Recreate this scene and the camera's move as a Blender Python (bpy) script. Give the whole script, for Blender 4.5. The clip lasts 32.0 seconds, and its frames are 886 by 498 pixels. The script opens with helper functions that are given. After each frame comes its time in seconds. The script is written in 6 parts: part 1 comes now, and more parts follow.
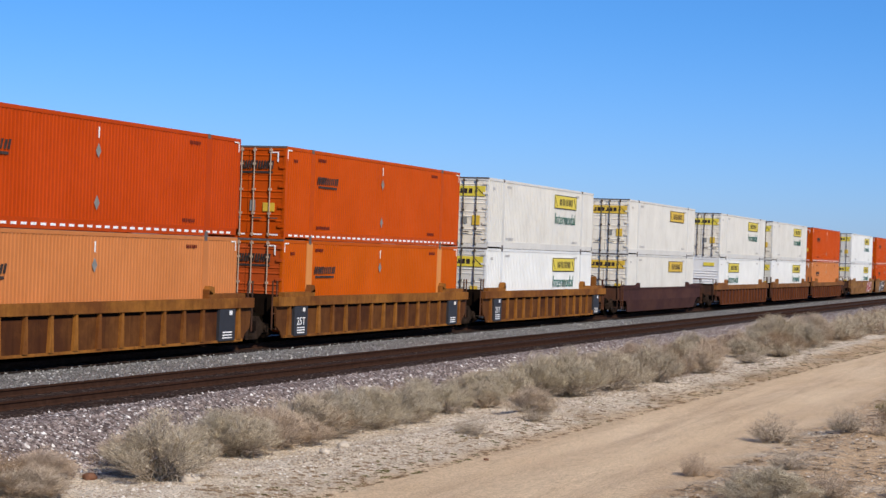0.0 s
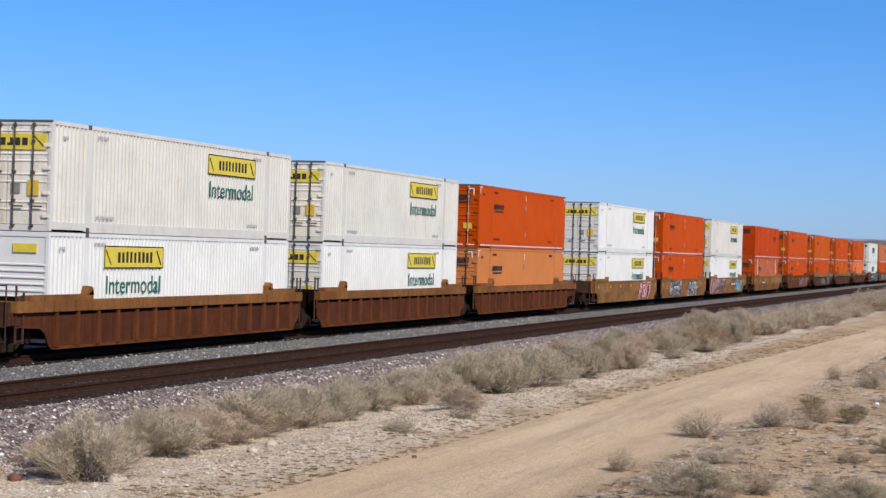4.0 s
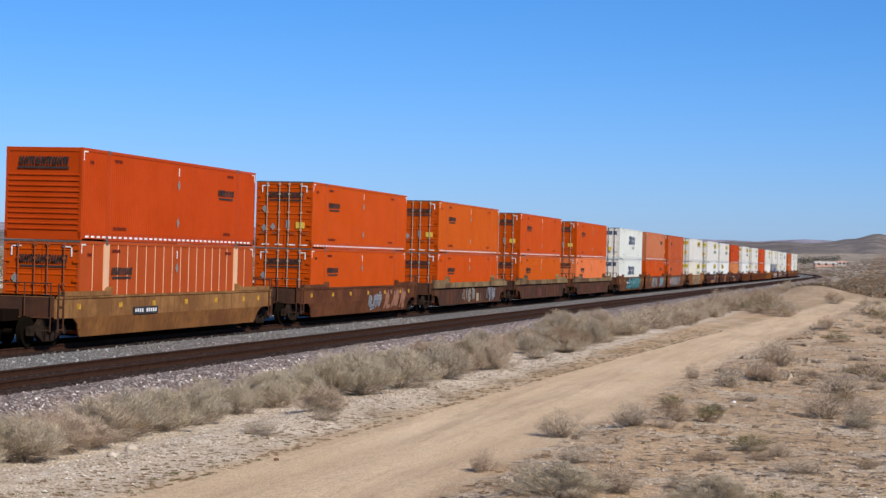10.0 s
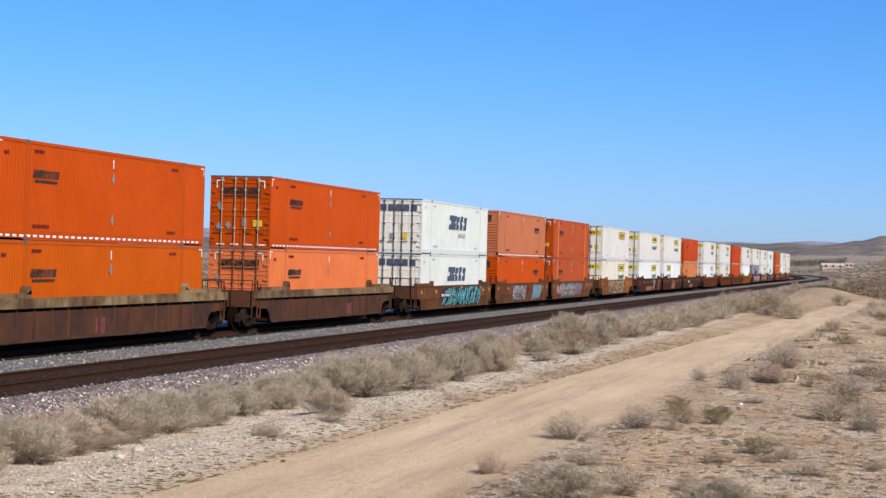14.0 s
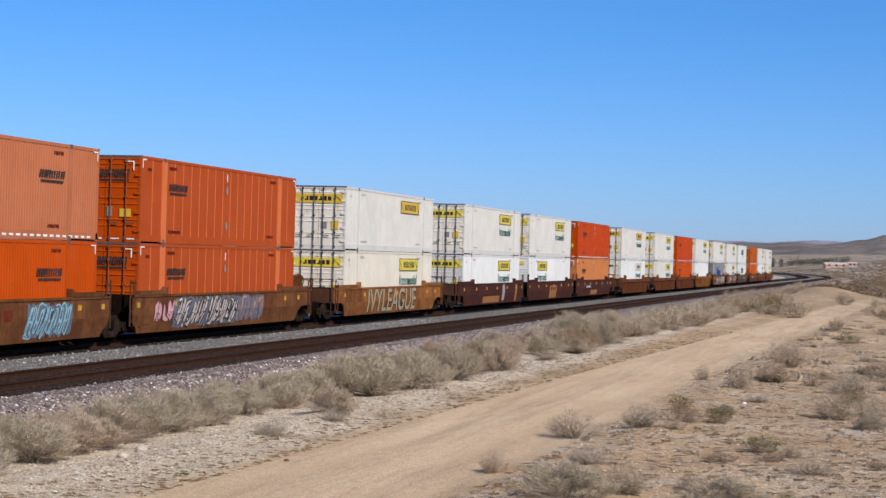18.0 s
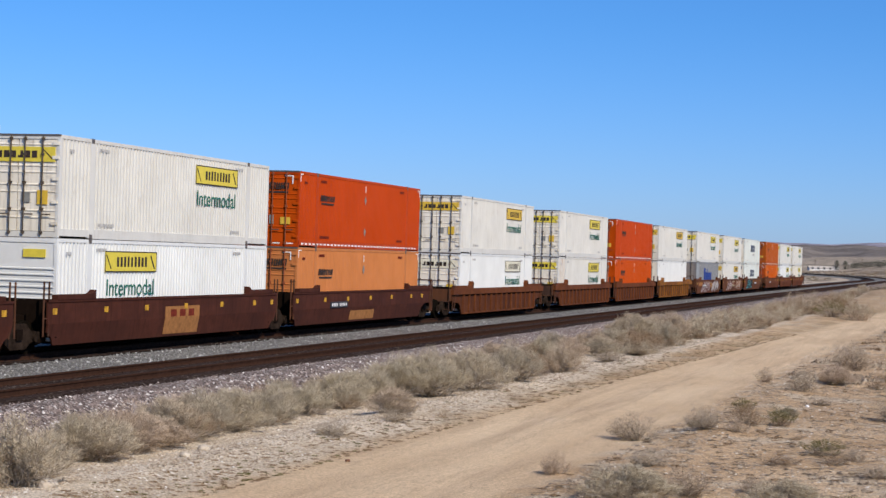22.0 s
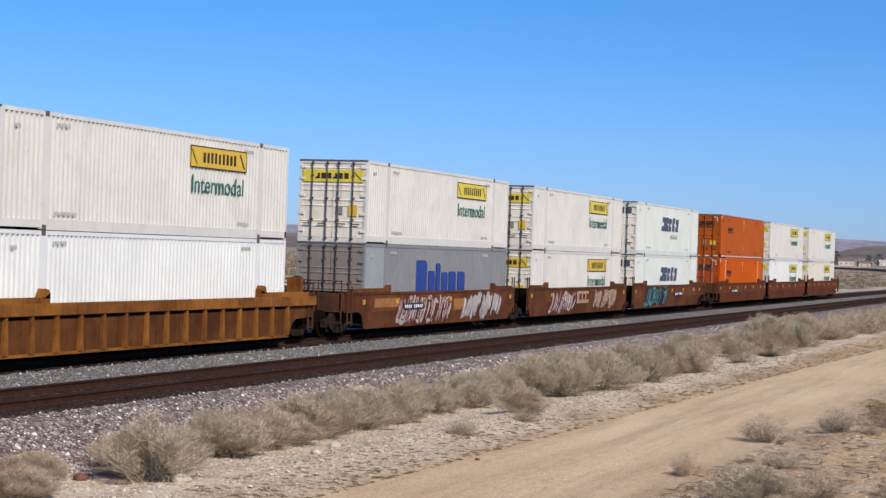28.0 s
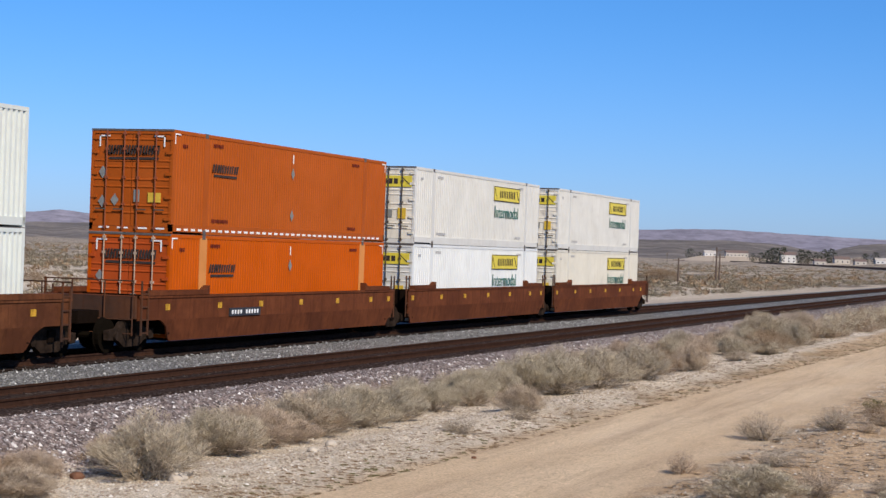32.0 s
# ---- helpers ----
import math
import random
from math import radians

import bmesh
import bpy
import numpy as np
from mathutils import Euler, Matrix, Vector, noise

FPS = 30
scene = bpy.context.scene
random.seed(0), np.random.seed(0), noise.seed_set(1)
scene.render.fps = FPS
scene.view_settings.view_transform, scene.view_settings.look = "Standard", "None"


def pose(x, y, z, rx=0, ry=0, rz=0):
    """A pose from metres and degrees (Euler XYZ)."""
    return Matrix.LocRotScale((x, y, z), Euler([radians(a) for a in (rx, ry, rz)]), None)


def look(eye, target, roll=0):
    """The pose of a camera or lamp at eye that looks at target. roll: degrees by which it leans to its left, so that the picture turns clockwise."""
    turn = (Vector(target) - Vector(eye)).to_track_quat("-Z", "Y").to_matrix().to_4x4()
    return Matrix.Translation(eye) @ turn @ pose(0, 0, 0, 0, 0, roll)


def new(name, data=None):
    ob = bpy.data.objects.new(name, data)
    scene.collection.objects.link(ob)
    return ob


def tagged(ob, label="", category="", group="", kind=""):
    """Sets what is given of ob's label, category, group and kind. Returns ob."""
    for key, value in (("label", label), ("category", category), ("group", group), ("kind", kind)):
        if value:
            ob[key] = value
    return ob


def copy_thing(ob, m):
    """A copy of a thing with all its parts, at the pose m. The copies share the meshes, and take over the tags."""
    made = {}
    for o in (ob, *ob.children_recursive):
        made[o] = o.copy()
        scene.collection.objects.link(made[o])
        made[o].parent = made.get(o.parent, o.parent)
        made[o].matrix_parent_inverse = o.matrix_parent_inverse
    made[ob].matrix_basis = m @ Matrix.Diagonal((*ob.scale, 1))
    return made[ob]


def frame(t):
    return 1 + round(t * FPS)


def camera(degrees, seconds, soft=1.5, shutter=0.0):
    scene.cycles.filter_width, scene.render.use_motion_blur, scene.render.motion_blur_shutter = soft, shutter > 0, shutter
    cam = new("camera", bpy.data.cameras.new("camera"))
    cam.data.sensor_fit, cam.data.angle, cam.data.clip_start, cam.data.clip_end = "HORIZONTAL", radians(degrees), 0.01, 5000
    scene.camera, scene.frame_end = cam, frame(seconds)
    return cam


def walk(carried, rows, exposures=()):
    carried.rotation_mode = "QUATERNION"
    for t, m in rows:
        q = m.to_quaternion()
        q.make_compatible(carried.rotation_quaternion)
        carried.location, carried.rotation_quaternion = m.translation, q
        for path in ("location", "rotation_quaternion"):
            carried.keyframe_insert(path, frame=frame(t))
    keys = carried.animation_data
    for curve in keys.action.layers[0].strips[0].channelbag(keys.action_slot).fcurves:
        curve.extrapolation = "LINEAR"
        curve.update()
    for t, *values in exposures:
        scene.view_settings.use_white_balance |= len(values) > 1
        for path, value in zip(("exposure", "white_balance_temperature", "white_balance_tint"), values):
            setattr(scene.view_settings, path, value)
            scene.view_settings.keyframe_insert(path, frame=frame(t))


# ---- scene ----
# ---- camera ----
EYE = 3.08  # height of the lens over the rail heads of the train's track
cam = camera(26.98, 32.0, soft=1.45)


def eye(yaw, pitch, roll):
    return pose(0, 0, EYE, 90 + pitch, 0, yaw) @ pose(0, 0, 0, 0, 0, roll)


walk(cam, [
    (0, eye(20.12, 0.04, 2.06)),
    (1, eye(20.10, 0.05, 2.06)),
    (2, eye(20.09, 0.04, 2.06)),
    (2.5, eye(20.02, 0.03, 1.98)),
    (3, eye(19.00, 0.03, 1.85)),
    (3.5, eye(18.40, 0.04, 1.83)),
    (4, eye(17.86, 0.03, 1.76)),
    (4.5, eye(17.01, 0.06, 1.72)),
    (6.5, eye(14.34, 0.22, 1.63)),
    (7, eye(13.72, 0.26, 1.59)),
    (7.5, eye(13.39, 0.27, 1.59)),
    (8, eye(13.46, 0.25, 1.62)),
    (8.5, eye(13.52, 0.23, 1.56)),
    (9, eye(13.55, 0.21, 1.61)),
    (10, eye(13.58, 0.21, 1.59)),
    (11, eye(13.63, 0.21, 1.60)),
    (12, eye(13.70, 0.21, 1.60)),
    (13, eye(13.74, 0.21, 1.62)),
    (14, eye(13.79, 0.26, 1.61)),
    (14.5, eye(13.81, 0.25, 1.64)),
    (16.5, eye(13.86, 0.26, 1.63)),
    (17, eye(13.89, 0.26, 1.60)),
    (18, eye(13.89, 0.23, 1.61)),
    (19, eye(13.90, 0.21, 1.60)),
    (20, eye(13.86, 0.21, 1.64)),
    (20.5, eye(13.86, 0.23, 1.59)),
    (21, eye(13.93, 0.24, 1.65)),
    (21.5, eye(14.99, 0.22, 1.75)),
    (22, eye(15.80, 0.21, 1.78)),
    (22.5, eye(16.39, 0.16, 1.80)),
    (23, eye(16.83, 0.12, 1.79)),
    (23.5, eye(17.27, 0.10, 1.85)),
    (24, eye(17.65, 0.09, 1.82)),
    (24.5, eye(17.75, 0.09, 1.81)),
    (25, eye(17.77, 0.11, 1.81)),
    (25.5, eye(17.88, 0.11, 1.86)),
    (27.5, eye(19.75, 0.08, 1.96)),
    (28, eye(19.84, 0.05, 1.98)),
    (28.5, eye(19.86, 0.03, 1.95)),
    (29, eye(19.82, 0.01, 1.96)),
    (30, eye(19.79, 0.01, 1.96)),
    (31, eye(19.75, 0.00, 1.97)),
    (32, eye(19.73, 0.00, 1.97)),
], exposures=[(0, 0.0), (7, 0.03), (10, 0.03), (11, 0.09), (12, 0.26), (13, 0.29), (14, 0.19), (15.5, 0.08), (17, 0.0), (32, 0.0)])

# ---- daylight ----
SUN_FROM = Vector((0.80, -0.60, 0.0)).normalized()
SUN_UP = radians(39)
world = bpy.data.worlds.new("desert_sky")
scene.world = world
world.use_nodes = True
wn = world.node_tree
sky = wn.nodes.new("ShaderNodeTexSky")
sky.sky_type = "NISHITA"
sky.sun_disc = False
sky.sun_elevation = SUN_UP
sky.sun_rotation = math.atan2(SUN_FROM.x, SUN_FROM.y)
sky.altitude = 900
sky.air_density = 1.0
sky.dust_density = 0.7
sky.ozone_density = 3.2
wn.nodes["Background"].inputs["Strength"].default_value = 0.134
clear = wn.nodes.new("ShaderNodeMix")
clear.data_type, clear.blend_type = "RGBA", "MULTIPLY"
clear.inputs["Factor"].default_value = 1.0
# dust makes the low sky paler and more violet than the clear blue above it
way = wn.nodes.new("ShaderNodeTexCoord")
part_way = wn.nodes.new("ShaderNodeSeparateXYZ")
wn.links.new(way.outputs["Generated"], part_way.inputs[0])
haze = wn.nodes.new("ShaderNodeValToRGB")
haze.color_ramp.interpolation = "B_SPLINE"
haze.color_ramp.elements[0].position, haze.color_ramp.elements[0].color = 0.0, (0.46, 0.575, 1.0, 1)
haze.color_ramp.elements[1].position, haze.color_ramp.elements[1].color = 0.13, (0.225, 0.555, 0.94, 1)
wn.links.new(part_way.outputs["Z"], haze.inputs["Fac"])
wn.links.new(haze.outputs["Color"], clear.inputs["B"])
wn.links.new(sky.outputs[0], clear.inputs["A"])
wn.links.new(clear.outputs["Result"], wn.nodes["Background"].inputs["Color"])
sun = new("sun", bpy.data.lights.new("sun", "SUN"))
sun.data.energy = 4.7
sun.data.angle = radians(0.53)
sun.data.color = (1.0, 0.90, 0.77)
sun.matrix_world = look((0, 0, 60), Vector((0, 0, 60)) - (SUN_FROM * math.cos(SUN_UP) + Vector((0, 0, math.sin(SUN_UP)))))


# ---- materials ----
def nodes_of(name):
    m = bpy.data.materials.new(name)
    m.use_nodes = True
    return m, m.node_tree, m.node_tree.nodes["Principled BSDF"]


def noise_at(nt, scale, detail=4.0, rough=0.6, stretch=(1, 1, 1), space="Object", apart=False):
    co = nt.nodes.new("ShaderNodeTexCoord")
    mp = nt.nodes.new("ShaderNodeMapping")
    mp.inputs["Scale"].default_value = stretch
    nz = nt.nodes.new("ShaderNodeTexNoise")
    info = nt.nodes.new("ShaderNodeObjectInfo")
    shift = nt.nodes.new("ShaderNodeMath")
    shift.operation = "MULTIPLY"
    shift.inputs[1].default_value = 60.0 if apart else 0.0
    nt.links.new(info.outputs["Random"], shift.inputs[0])
    nt.links.new(shift.outputs[0], mp.inputs["Location"])
    nz.inputs["Scale"].default_value = scale
    nz.inputs["Detail"].default_value = detail
    nz.inputs["Roughness"].default_value = rough
    nt.links.new(co.outputs[space], mp.inputs["Vector"])
    nt.links.new(mp.outputs[0], nz.inputs["Vector"])
    return nz.outputs["Fac"]


def ramp_of(nt, fac, stops):
    r = nt.nodes.new("ShaderNodeValToRGB")
    els = r.color_ramp.elements
    while len(els) < len(stops):
        els.new(0.5)
    for e, (p, c) in zip(els, stops):
        e.position = p
        e.color = (*c, 1) if len(c) == 3 else c
    nt.links.new(fac, r.inputs["Fac"])
    return r.outputs["Color"]


def blend(nt, fac, a, b, mode="MIX"):
    mx = nt.nodes.new("ShaderNodeMix")
    mx.data_type, mx.blend_type = "RGBA", mode
    for sock, v in ((mx.inputs["Factor"], fac), (mx.inputs["A"], a), (mx.inputs["B"], b)):
        if isinstance(v, bpy.types.NodeSocket):
            nt.links.new(v, sock)
        elif isinstance(v, (int, float)):
            sock.default_value = v
        else:
            sock.default_value = (*v, 1)
    return mx.outputs["Result"]


def bump(nt, bsdf, height, strength, dist=0.02):
    b = nt.nodes.new("ShaderNodeBump")
    b.inputs["Strength"].default_value = strength
    b.inputs["Distance"].default_value = dist
    nt.links.new(height, b.inputs["Height"])
    nt.links.new(b.outputs[0], bsdf.inputs["Normal"])


G0, G1 = (0, 0, 0), (1, 1, 1)


def paint(name, base, dirt=(0.10, 0.065, 0.04), amount=0.35, rough=0.55, metal=0.0, streak=0.5, gloss=0.22):
    """Weathered paint on steel: blotches, rain streaks and fine grime."""
    m, nt, b = nodes_of(name)
    light = tuple(min(1, c * 1.06 + 0.004) for c in base)
    dark = tuple(c * 0.92 for c in base)
    col = ramp_of(nt, noise_at(nt, 0.7, 5, apart=True), [(0.3, dark), (0.7, light)])
    runs = ramp_of(nt, noise_at(nt, 5.0, 5, 0.7, (1, 1, 0.07), apart=True), [(0.53, G0), (0.75, (streak,) * 3)])
    col = blend(nt, runs, col, dirt)
    spots = ramp_of(nt, noise_at(nt, 1.9, 8, 0.72, apart=True), [(0.54, G0), (0.78, (amount,) * 3)])
    col = blend(nt, spots, col, dirt)
    nt.links.new(col, b.inputs["Base Color"])
    b.inputs["Roughness"].default_value = rough
    b.inputs["Metallic"].default_value = metal
    b.inputs["Specular IOR Level"].default_value = gloss
    bump(nt, b, noise_at(nt, 14, 4), 0.12, 0.01)
    return m


def plain(name, base, rough=0.6, metal=0.0, vary=0.2, gloss=0.5):
    m, nt, b = nodes_of(name)
    col = ramp_of(nt, noise_at(nt, 6, 5), [(0.3, tuple(c * (1 - vary) for c in base)), (0.7, tuple(min(1, c * (1 + vary)) for c in base))])
    nt.links.new(col, b.inputs["Base Color"])
    b.inputs["Roughness"].default_value, b.inputs["Metallic"].default_value = rough, metal
    b.inputs["Specular IOR Level"].default_value = gloss if rough < 0.9 else 0.03
    return m


def rusty(name, base, rust, amount=0.5):
    """Rail-car paint worn through to rust, with large faded areas."""
    m, nt, b = nodes_of(name)
    big = ramp_of(nt, noise_at(nt, 0.45, 7, 0.7, apart=True), [(0.42, G0), (0.60, (amount,) * 3)])
    col = ramp_of(nt, noise_at(nt, 3.0, 6), [(0.3, tuple(c * 0.8 for c in base)), (0.7, tuple(c * 1.18 for c in base))])
    col = blend(nt, big, col, rust)
    runs = ramp_of(nt, noise_at(nt, 6.0, 5, 0.7, (1, 1, 0.08), apart=True), [(0.5, G0), (0.72, (0.55,) * 3)])
    col = blend(nt, runs, col, tuple(c * 0.45 for c in rust))
    fine = ramp_of(nt, noise_at(nt, 22.0, 6, 0.7), [(0.55, G0), (0.75, (0.4,) * 3)])
    col = blend(nt, fine, col, (0.04, 0.025, 0.018))
    nt.links.new(col, b.inputs["Base Color"])
    b.inputs["Roughness"].default_value = 0.72
    b.inputs["Specular IOR Level"].default_value = 0.07
    bump(nt, b, noise_at(nt, 20, 5), 0.2, 0.01)
    return m


def soil(name, stops, scale=0.6, grain=18.0, rough=0.95):
    m, nt, b = nodes_of(name)
    col = ramp_of(nt, noise_at(nt, scale, 8, 0.65), stops)
    fine = ramp_of(nt, noise_at(nt, grain, 4, 0.7), [(0.35, (0.72,) * 3), (0.7, (1.25,) * 3)])
    col = blend(nt, 1.0, col, fine, "MULTIPLY")
    nt.links.new(col, b.inputs["Base Color"])
    b.inputs["Roughness"].default_value = rough
    b.inputs["Specular IOR Level"].default_value = 0.1
    bump(nt, b, noise_at(nt, grain * 0.6, 5), 0.5, 0.05)
    return m


def stones_mat(name, stops, scale=17.0):
    """Crushed stone: each cell of a broken pattern has its own tone."""
    m, nt, b = nodes_of(name)
    co = nt.nodes.new("ShaderNodeTexCoord")
    vo = nt.nodes.new("ShaderNodeTexVoronoi")
    vo.inputs["Scale"].default_value = scale
    nt.links.new(co.outputs["Object"], vo.inputs["Vector"])
    sep = nt.nodes.new("ShaderNodeSeparateColor")
    nt.links.new(vo.outputs["Color"], sep.inputs[0])
    col = ramp_of(nt, sep.outputs[0], stops)
    # crevice shade painted in: the colour darkens towards each stone's edge
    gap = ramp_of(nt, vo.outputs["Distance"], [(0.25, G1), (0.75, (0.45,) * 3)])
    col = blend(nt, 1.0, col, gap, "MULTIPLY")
    tint = ramp_of(nt, noise_at(nt, 0.35, 5), [(0.3, (0.82,) * 3), (0.7, (1.15,) * 3)])
    col = blend(nt, 1.0, col, tint, "MULTIPLY")
    nt.links.new(col, b.inputs["Base Color"])
    b.inputs["Roughness"].default_value = 0.9
    b.inputs["Specular IOR Level"].default_value = 0.03
    inv = nt.nodes.new("ShaderNodeMath")
    inv.operation = "SUBTRACT"
    inv.inputs[0].default_value = 1.0
    nt.links.new(vo.outputs["Distance"], inv.inputs[1])
    bump(nt, b, inv.outputs[0], 0.8, 0.05)
    return m


def island_mat(name, stops, rough=0.85, tints=()):
    """A scatter of small pieces, each with a tone of its own, and each object with a cast of its own."""
    m, nt, b = nodes_of(name)
    geo = nt.nodes.new("ShaderNodeNewGeometry")
    col = ramp_of(nt, geo.outputs["Random Per Island"], stops)
    if tints:
        info = nt.nodes.new("ShaderNodeObjectInfo")
        col = blend(nt, 1.0, col, ramp_of(nt, info.outputs["Random"], tints), "MULTIPLY")
    nt.links.new(col, b.inputs["Base Color"])
    b.inputs["Roughness"].default_value = rough
    b.inputs["Specular IOR Level"].default_value = 0.12
    return m


BALLAST_STOPS = [(0.0, (0.085, 0.063, 0.056)), (0.35, (0.19, 0.147, 0.132)), (0.62, (0.285, 0.228, 0.204)), (0.84, (0.40, 0.335, 0.30)), (0.93, (0.60, 0.56, 0.52)), (1.0, (0.84, 0.80, 0.75))]
GREY_STOPS = [(0.0, (0.13, 0.125, 0.115)), (0.5, (0.23, 0.225, 0.21)), (0.9, (0.35, 0.34, 0.32)), (1.0, (0.6, 0.59, 0.56))]
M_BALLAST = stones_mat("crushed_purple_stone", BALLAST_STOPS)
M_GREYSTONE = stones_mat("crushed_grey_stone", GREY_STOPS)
M_STONES = island_mat("loose_purple_stone", BALLAST_STOPS)
M_PEBBLES = island_mat("loose_pale_pebble", [(0.0, (0.24, 0.18, 0.13)), (0.6, (0.39, 0.32, 0.24)), (0.9, (0.52, 0.45, 0.36)), (1.0, (0.74, 0.69, 0.61))])
M_TIE = plain("tarred_timber", (0.040, 0.027, 0.022), 0.9, 0, 0.35)
M_OILY = stones_mat("oil_dark_stone", [(0.0, (0.030, 0.019, 0.014)), (0.6, (0.055, 0.036, 0.028)), (0.93, (0.09, 0.065, 0.052)), (1.0, (0.26, 0.21, 0.18))])
M_RAIL = plain("rusty_rail_steel", (0.045, 0.022, 0.014), 0.9, 0.0, 0.3)
# steel of trucks and underparts, blackened to hold the shade beneath the cars
M_BLACK = plain("shade_black_steel", (0.007, 0.005, 0.003), 0.95)
M_DARK = plain("shade_dark_steel", (0.010, 0.006, 0.004), 0.9)
M_FRAME = plain("shaded_greasy_steel", (0.026, 0.017, 0.012), 0.95, 0, 0.5)
M_RODPALE = plain("pale_worn_rod", (0.42, 0.30, 0.21), 0.6)
M_RODORANGE = plain("orange_painted_rod", (0.24, 0.06, 0.018), 0.6)
M_RODDARK = plain("dark_lock_rod", (0.085, 0.066, 0.05), 0.7, 0, 0.4, 0.1)
M_WHITEMARK = plain("white_reflective_tape", (0.82, 0.80, 0.76), 0.5)
M_YELLOWMARK = plain("yellow_reflective_tape", (0.50, 0.27, 0.03), 0.6, 0, 0.5, 0.1)
M_GREYMARK = plain("grey_sticker", (0.22, 0.22, 0.20), 0.6)
M_INK = plain("near_black_lettering", (0.045, 0.034, 0.03), 0.7, 0, 0.3, 0.1)
M_SMALLINK = plain("faded_small_lettering", (0.42, 0.41, 0.39), 0.7)
M_REDINK = plain("dark_red_lettering", (0.14, 0.022, 0.012), 0.8, 0, 0.3, 0.1)
M_GREEN = plain("dark_green_lettering", (0.015, 0.13, 0.085), 0.55)
M_NAVY = plain("slate_blue_lettering", (0.06, 0.075, 0.115), 0.6)
M_BLUE = plain("royal_blue_lettering", (0.030, 0.060, 0.24), 0.7, 0, 0.2, 0.1)
M_SIGN = plain("yellow_sign_panel", (0.68, 0.545, 0.055), 0.5, 0, 0.1)
M_SIGNDULL = plain("amber_sign_panel", (0.64, 0.42, 0.04), 0.55, 0, 0.12)
M_SIGNPALE = plain("bleached_sign_panel", (0.70, 0.66, 0.50), 0.55, 0, 0.12)
M_PANEL = plain("black_data_panel", (0.025, 0.025, 0.028), 0.6)

WHITE = paint("white_container_paint", (0.63, 0.615, 0.56), (0.33, 0.26, 0.18), 0.3, 0.45, 0, 0.26)
WHITE2 = paint("bright_white_container_paint", (0.70, 0.705, 0.675), (0.48, 0.43, 0.36), 0.08, 0.42, 0, 0.07)
CREAM = paint("cream_container_paint", (0.66, 0.62, 0.52), (0.33, 0.26, 0.18), 0.25, 0.5, 0, 0.25)
DOORWHITE = paint("grimy_white_door_paint", (0.77, 0.715, 0.595), (0.19, 0.12, 0.06), 0.7, 0.5, 0, 0.5)
DUSKY = paint("dusky_orange_container_paint", (0.375, 0.080, 0.009), (0.22, 0.045, 0.010), 0.3, 0.5, 0, 0.2, 0.06)
ORANGE = paint("orange_container_paint", (0.46, 0.062, 0.001), (0.27, 0.042, 0.004), 0.25, 0.5, 0, 0.2, 0.06)
RED = paint("red_orange_container_paint", (0.43, 0.048, 0.002), (0.25, 0.03, 0.004), 0.25, 0.5, 0, 0.2, 0.06)
BRIGHT = paint("bright_orange_container_paint", (0.465, 0.080, 0.001), (0.30, 0.052, 0.003), 0.25, 0.5, 0, 0.2, 0.06)
TAN = paint("faded_orange_container_paint", (0.50, 0.178, 0.056), (0.36, 0.11, 0.025), 0.3, 0.55, 0, 0.3, 0.06)
WORN = paint("worn_red_orange_paint", (0.405, 0.068, 0.012), (0.28, 0.055, 0.015), 0.35, 0.6, 0, 0.3, 0.06)
OFFWHITE = paint("off_white_container_paint", (0.63, 0.655, 0.60), (0.40, 0.36, 0.28), 0.15, 0.45, 0, 0.15)
PINK = paint("bleached_orange_container_paint", (0.62, 0.16, 0.05), (0.34, 0.08, 0.02), 0.3, 0.55, 0, 0.3, 0.06)
POSTORANGE = paint("sun_bleached_post_paint", (0.62, 0.24, 0.06), (0.36, 0.12, 0.03), 0.3, 0.6, 0, 0.3)
POSTTAN = paint("bare_tan_post_paint", (0.72, 0.43, 0.25), (0.40, 0.20, 0.09), 0.3, 0.6, 0, 0.3)
GREYBOX = paint("grey_container_paint", (0.225, 0.23, 0.235), (0.13, 0.105, 0.08), 0.45, 0.5, 0, 0.35)
GREYBLUE = paint("pale_blue_grey_paint", (0.27, 0.295, 0.31), (0.25, 0.24, 0.22), 0.4, 0.5, 0, 0.4)
GREYDOOR = paint("brown_grey_door_paint", (0.23, 0.20, 0.175), (0.10, 0.07, 0.05), 0.5, 0.6, 0, 0.5)
CLAY = paint("bleached_clay_orange_paint", (0.44, 0.145, 0.064), (0.26, 0.07, 0.03), 0.3, 0.6, 0, 0.25, 0.06)
RUSTBAY = paint("rust_streaked_white_paint", (0.60, 0.56, 0.49), (0.33, 0.13, 0.045), 0.4, 0.6, 0, 0.95)
DARKROOF = plain("dark_roof_edge", (0.10, 0.085, 0.075), 0.6)

CAR_OCHRE = rusty("ochre_brown_car_paint", (0.28, 0.112, 0.022), (0.125, 0.042, 0.013), 0.85)
# rusty ochre again, darkened for the shade between the ribs
CAR_OCHREWEB = rusty("shaded_ochre_web_paint", (0.125, 0.048, 0.014), (0.06, 0.021, 0.009), 0.9)
CAR_PLUM = rusty("plum_brown_car_paint", (0.055, 0.024, 0.021), (0.10, 0.045, 0.03), 0.5)
CAR_RUST = rusty("rust_brown_car_paint", (0.145, 0.046, 0.016), (0.09, 0.028, 0.012), 0.7)
# the rust-brown paint, darker to carry the shade of the recessed web
CAR_RUSTWEB = rusty("shaded_rust_web_paint", (0.10, 0.032, 0.013), (0.055, 0.019, 0.010), 0.8)
CAR_CHORD = rusty("yellowed_chord_paint", (0.24, 0.105, 0.032), (0.13, 0.05, 0.02), 0.7)
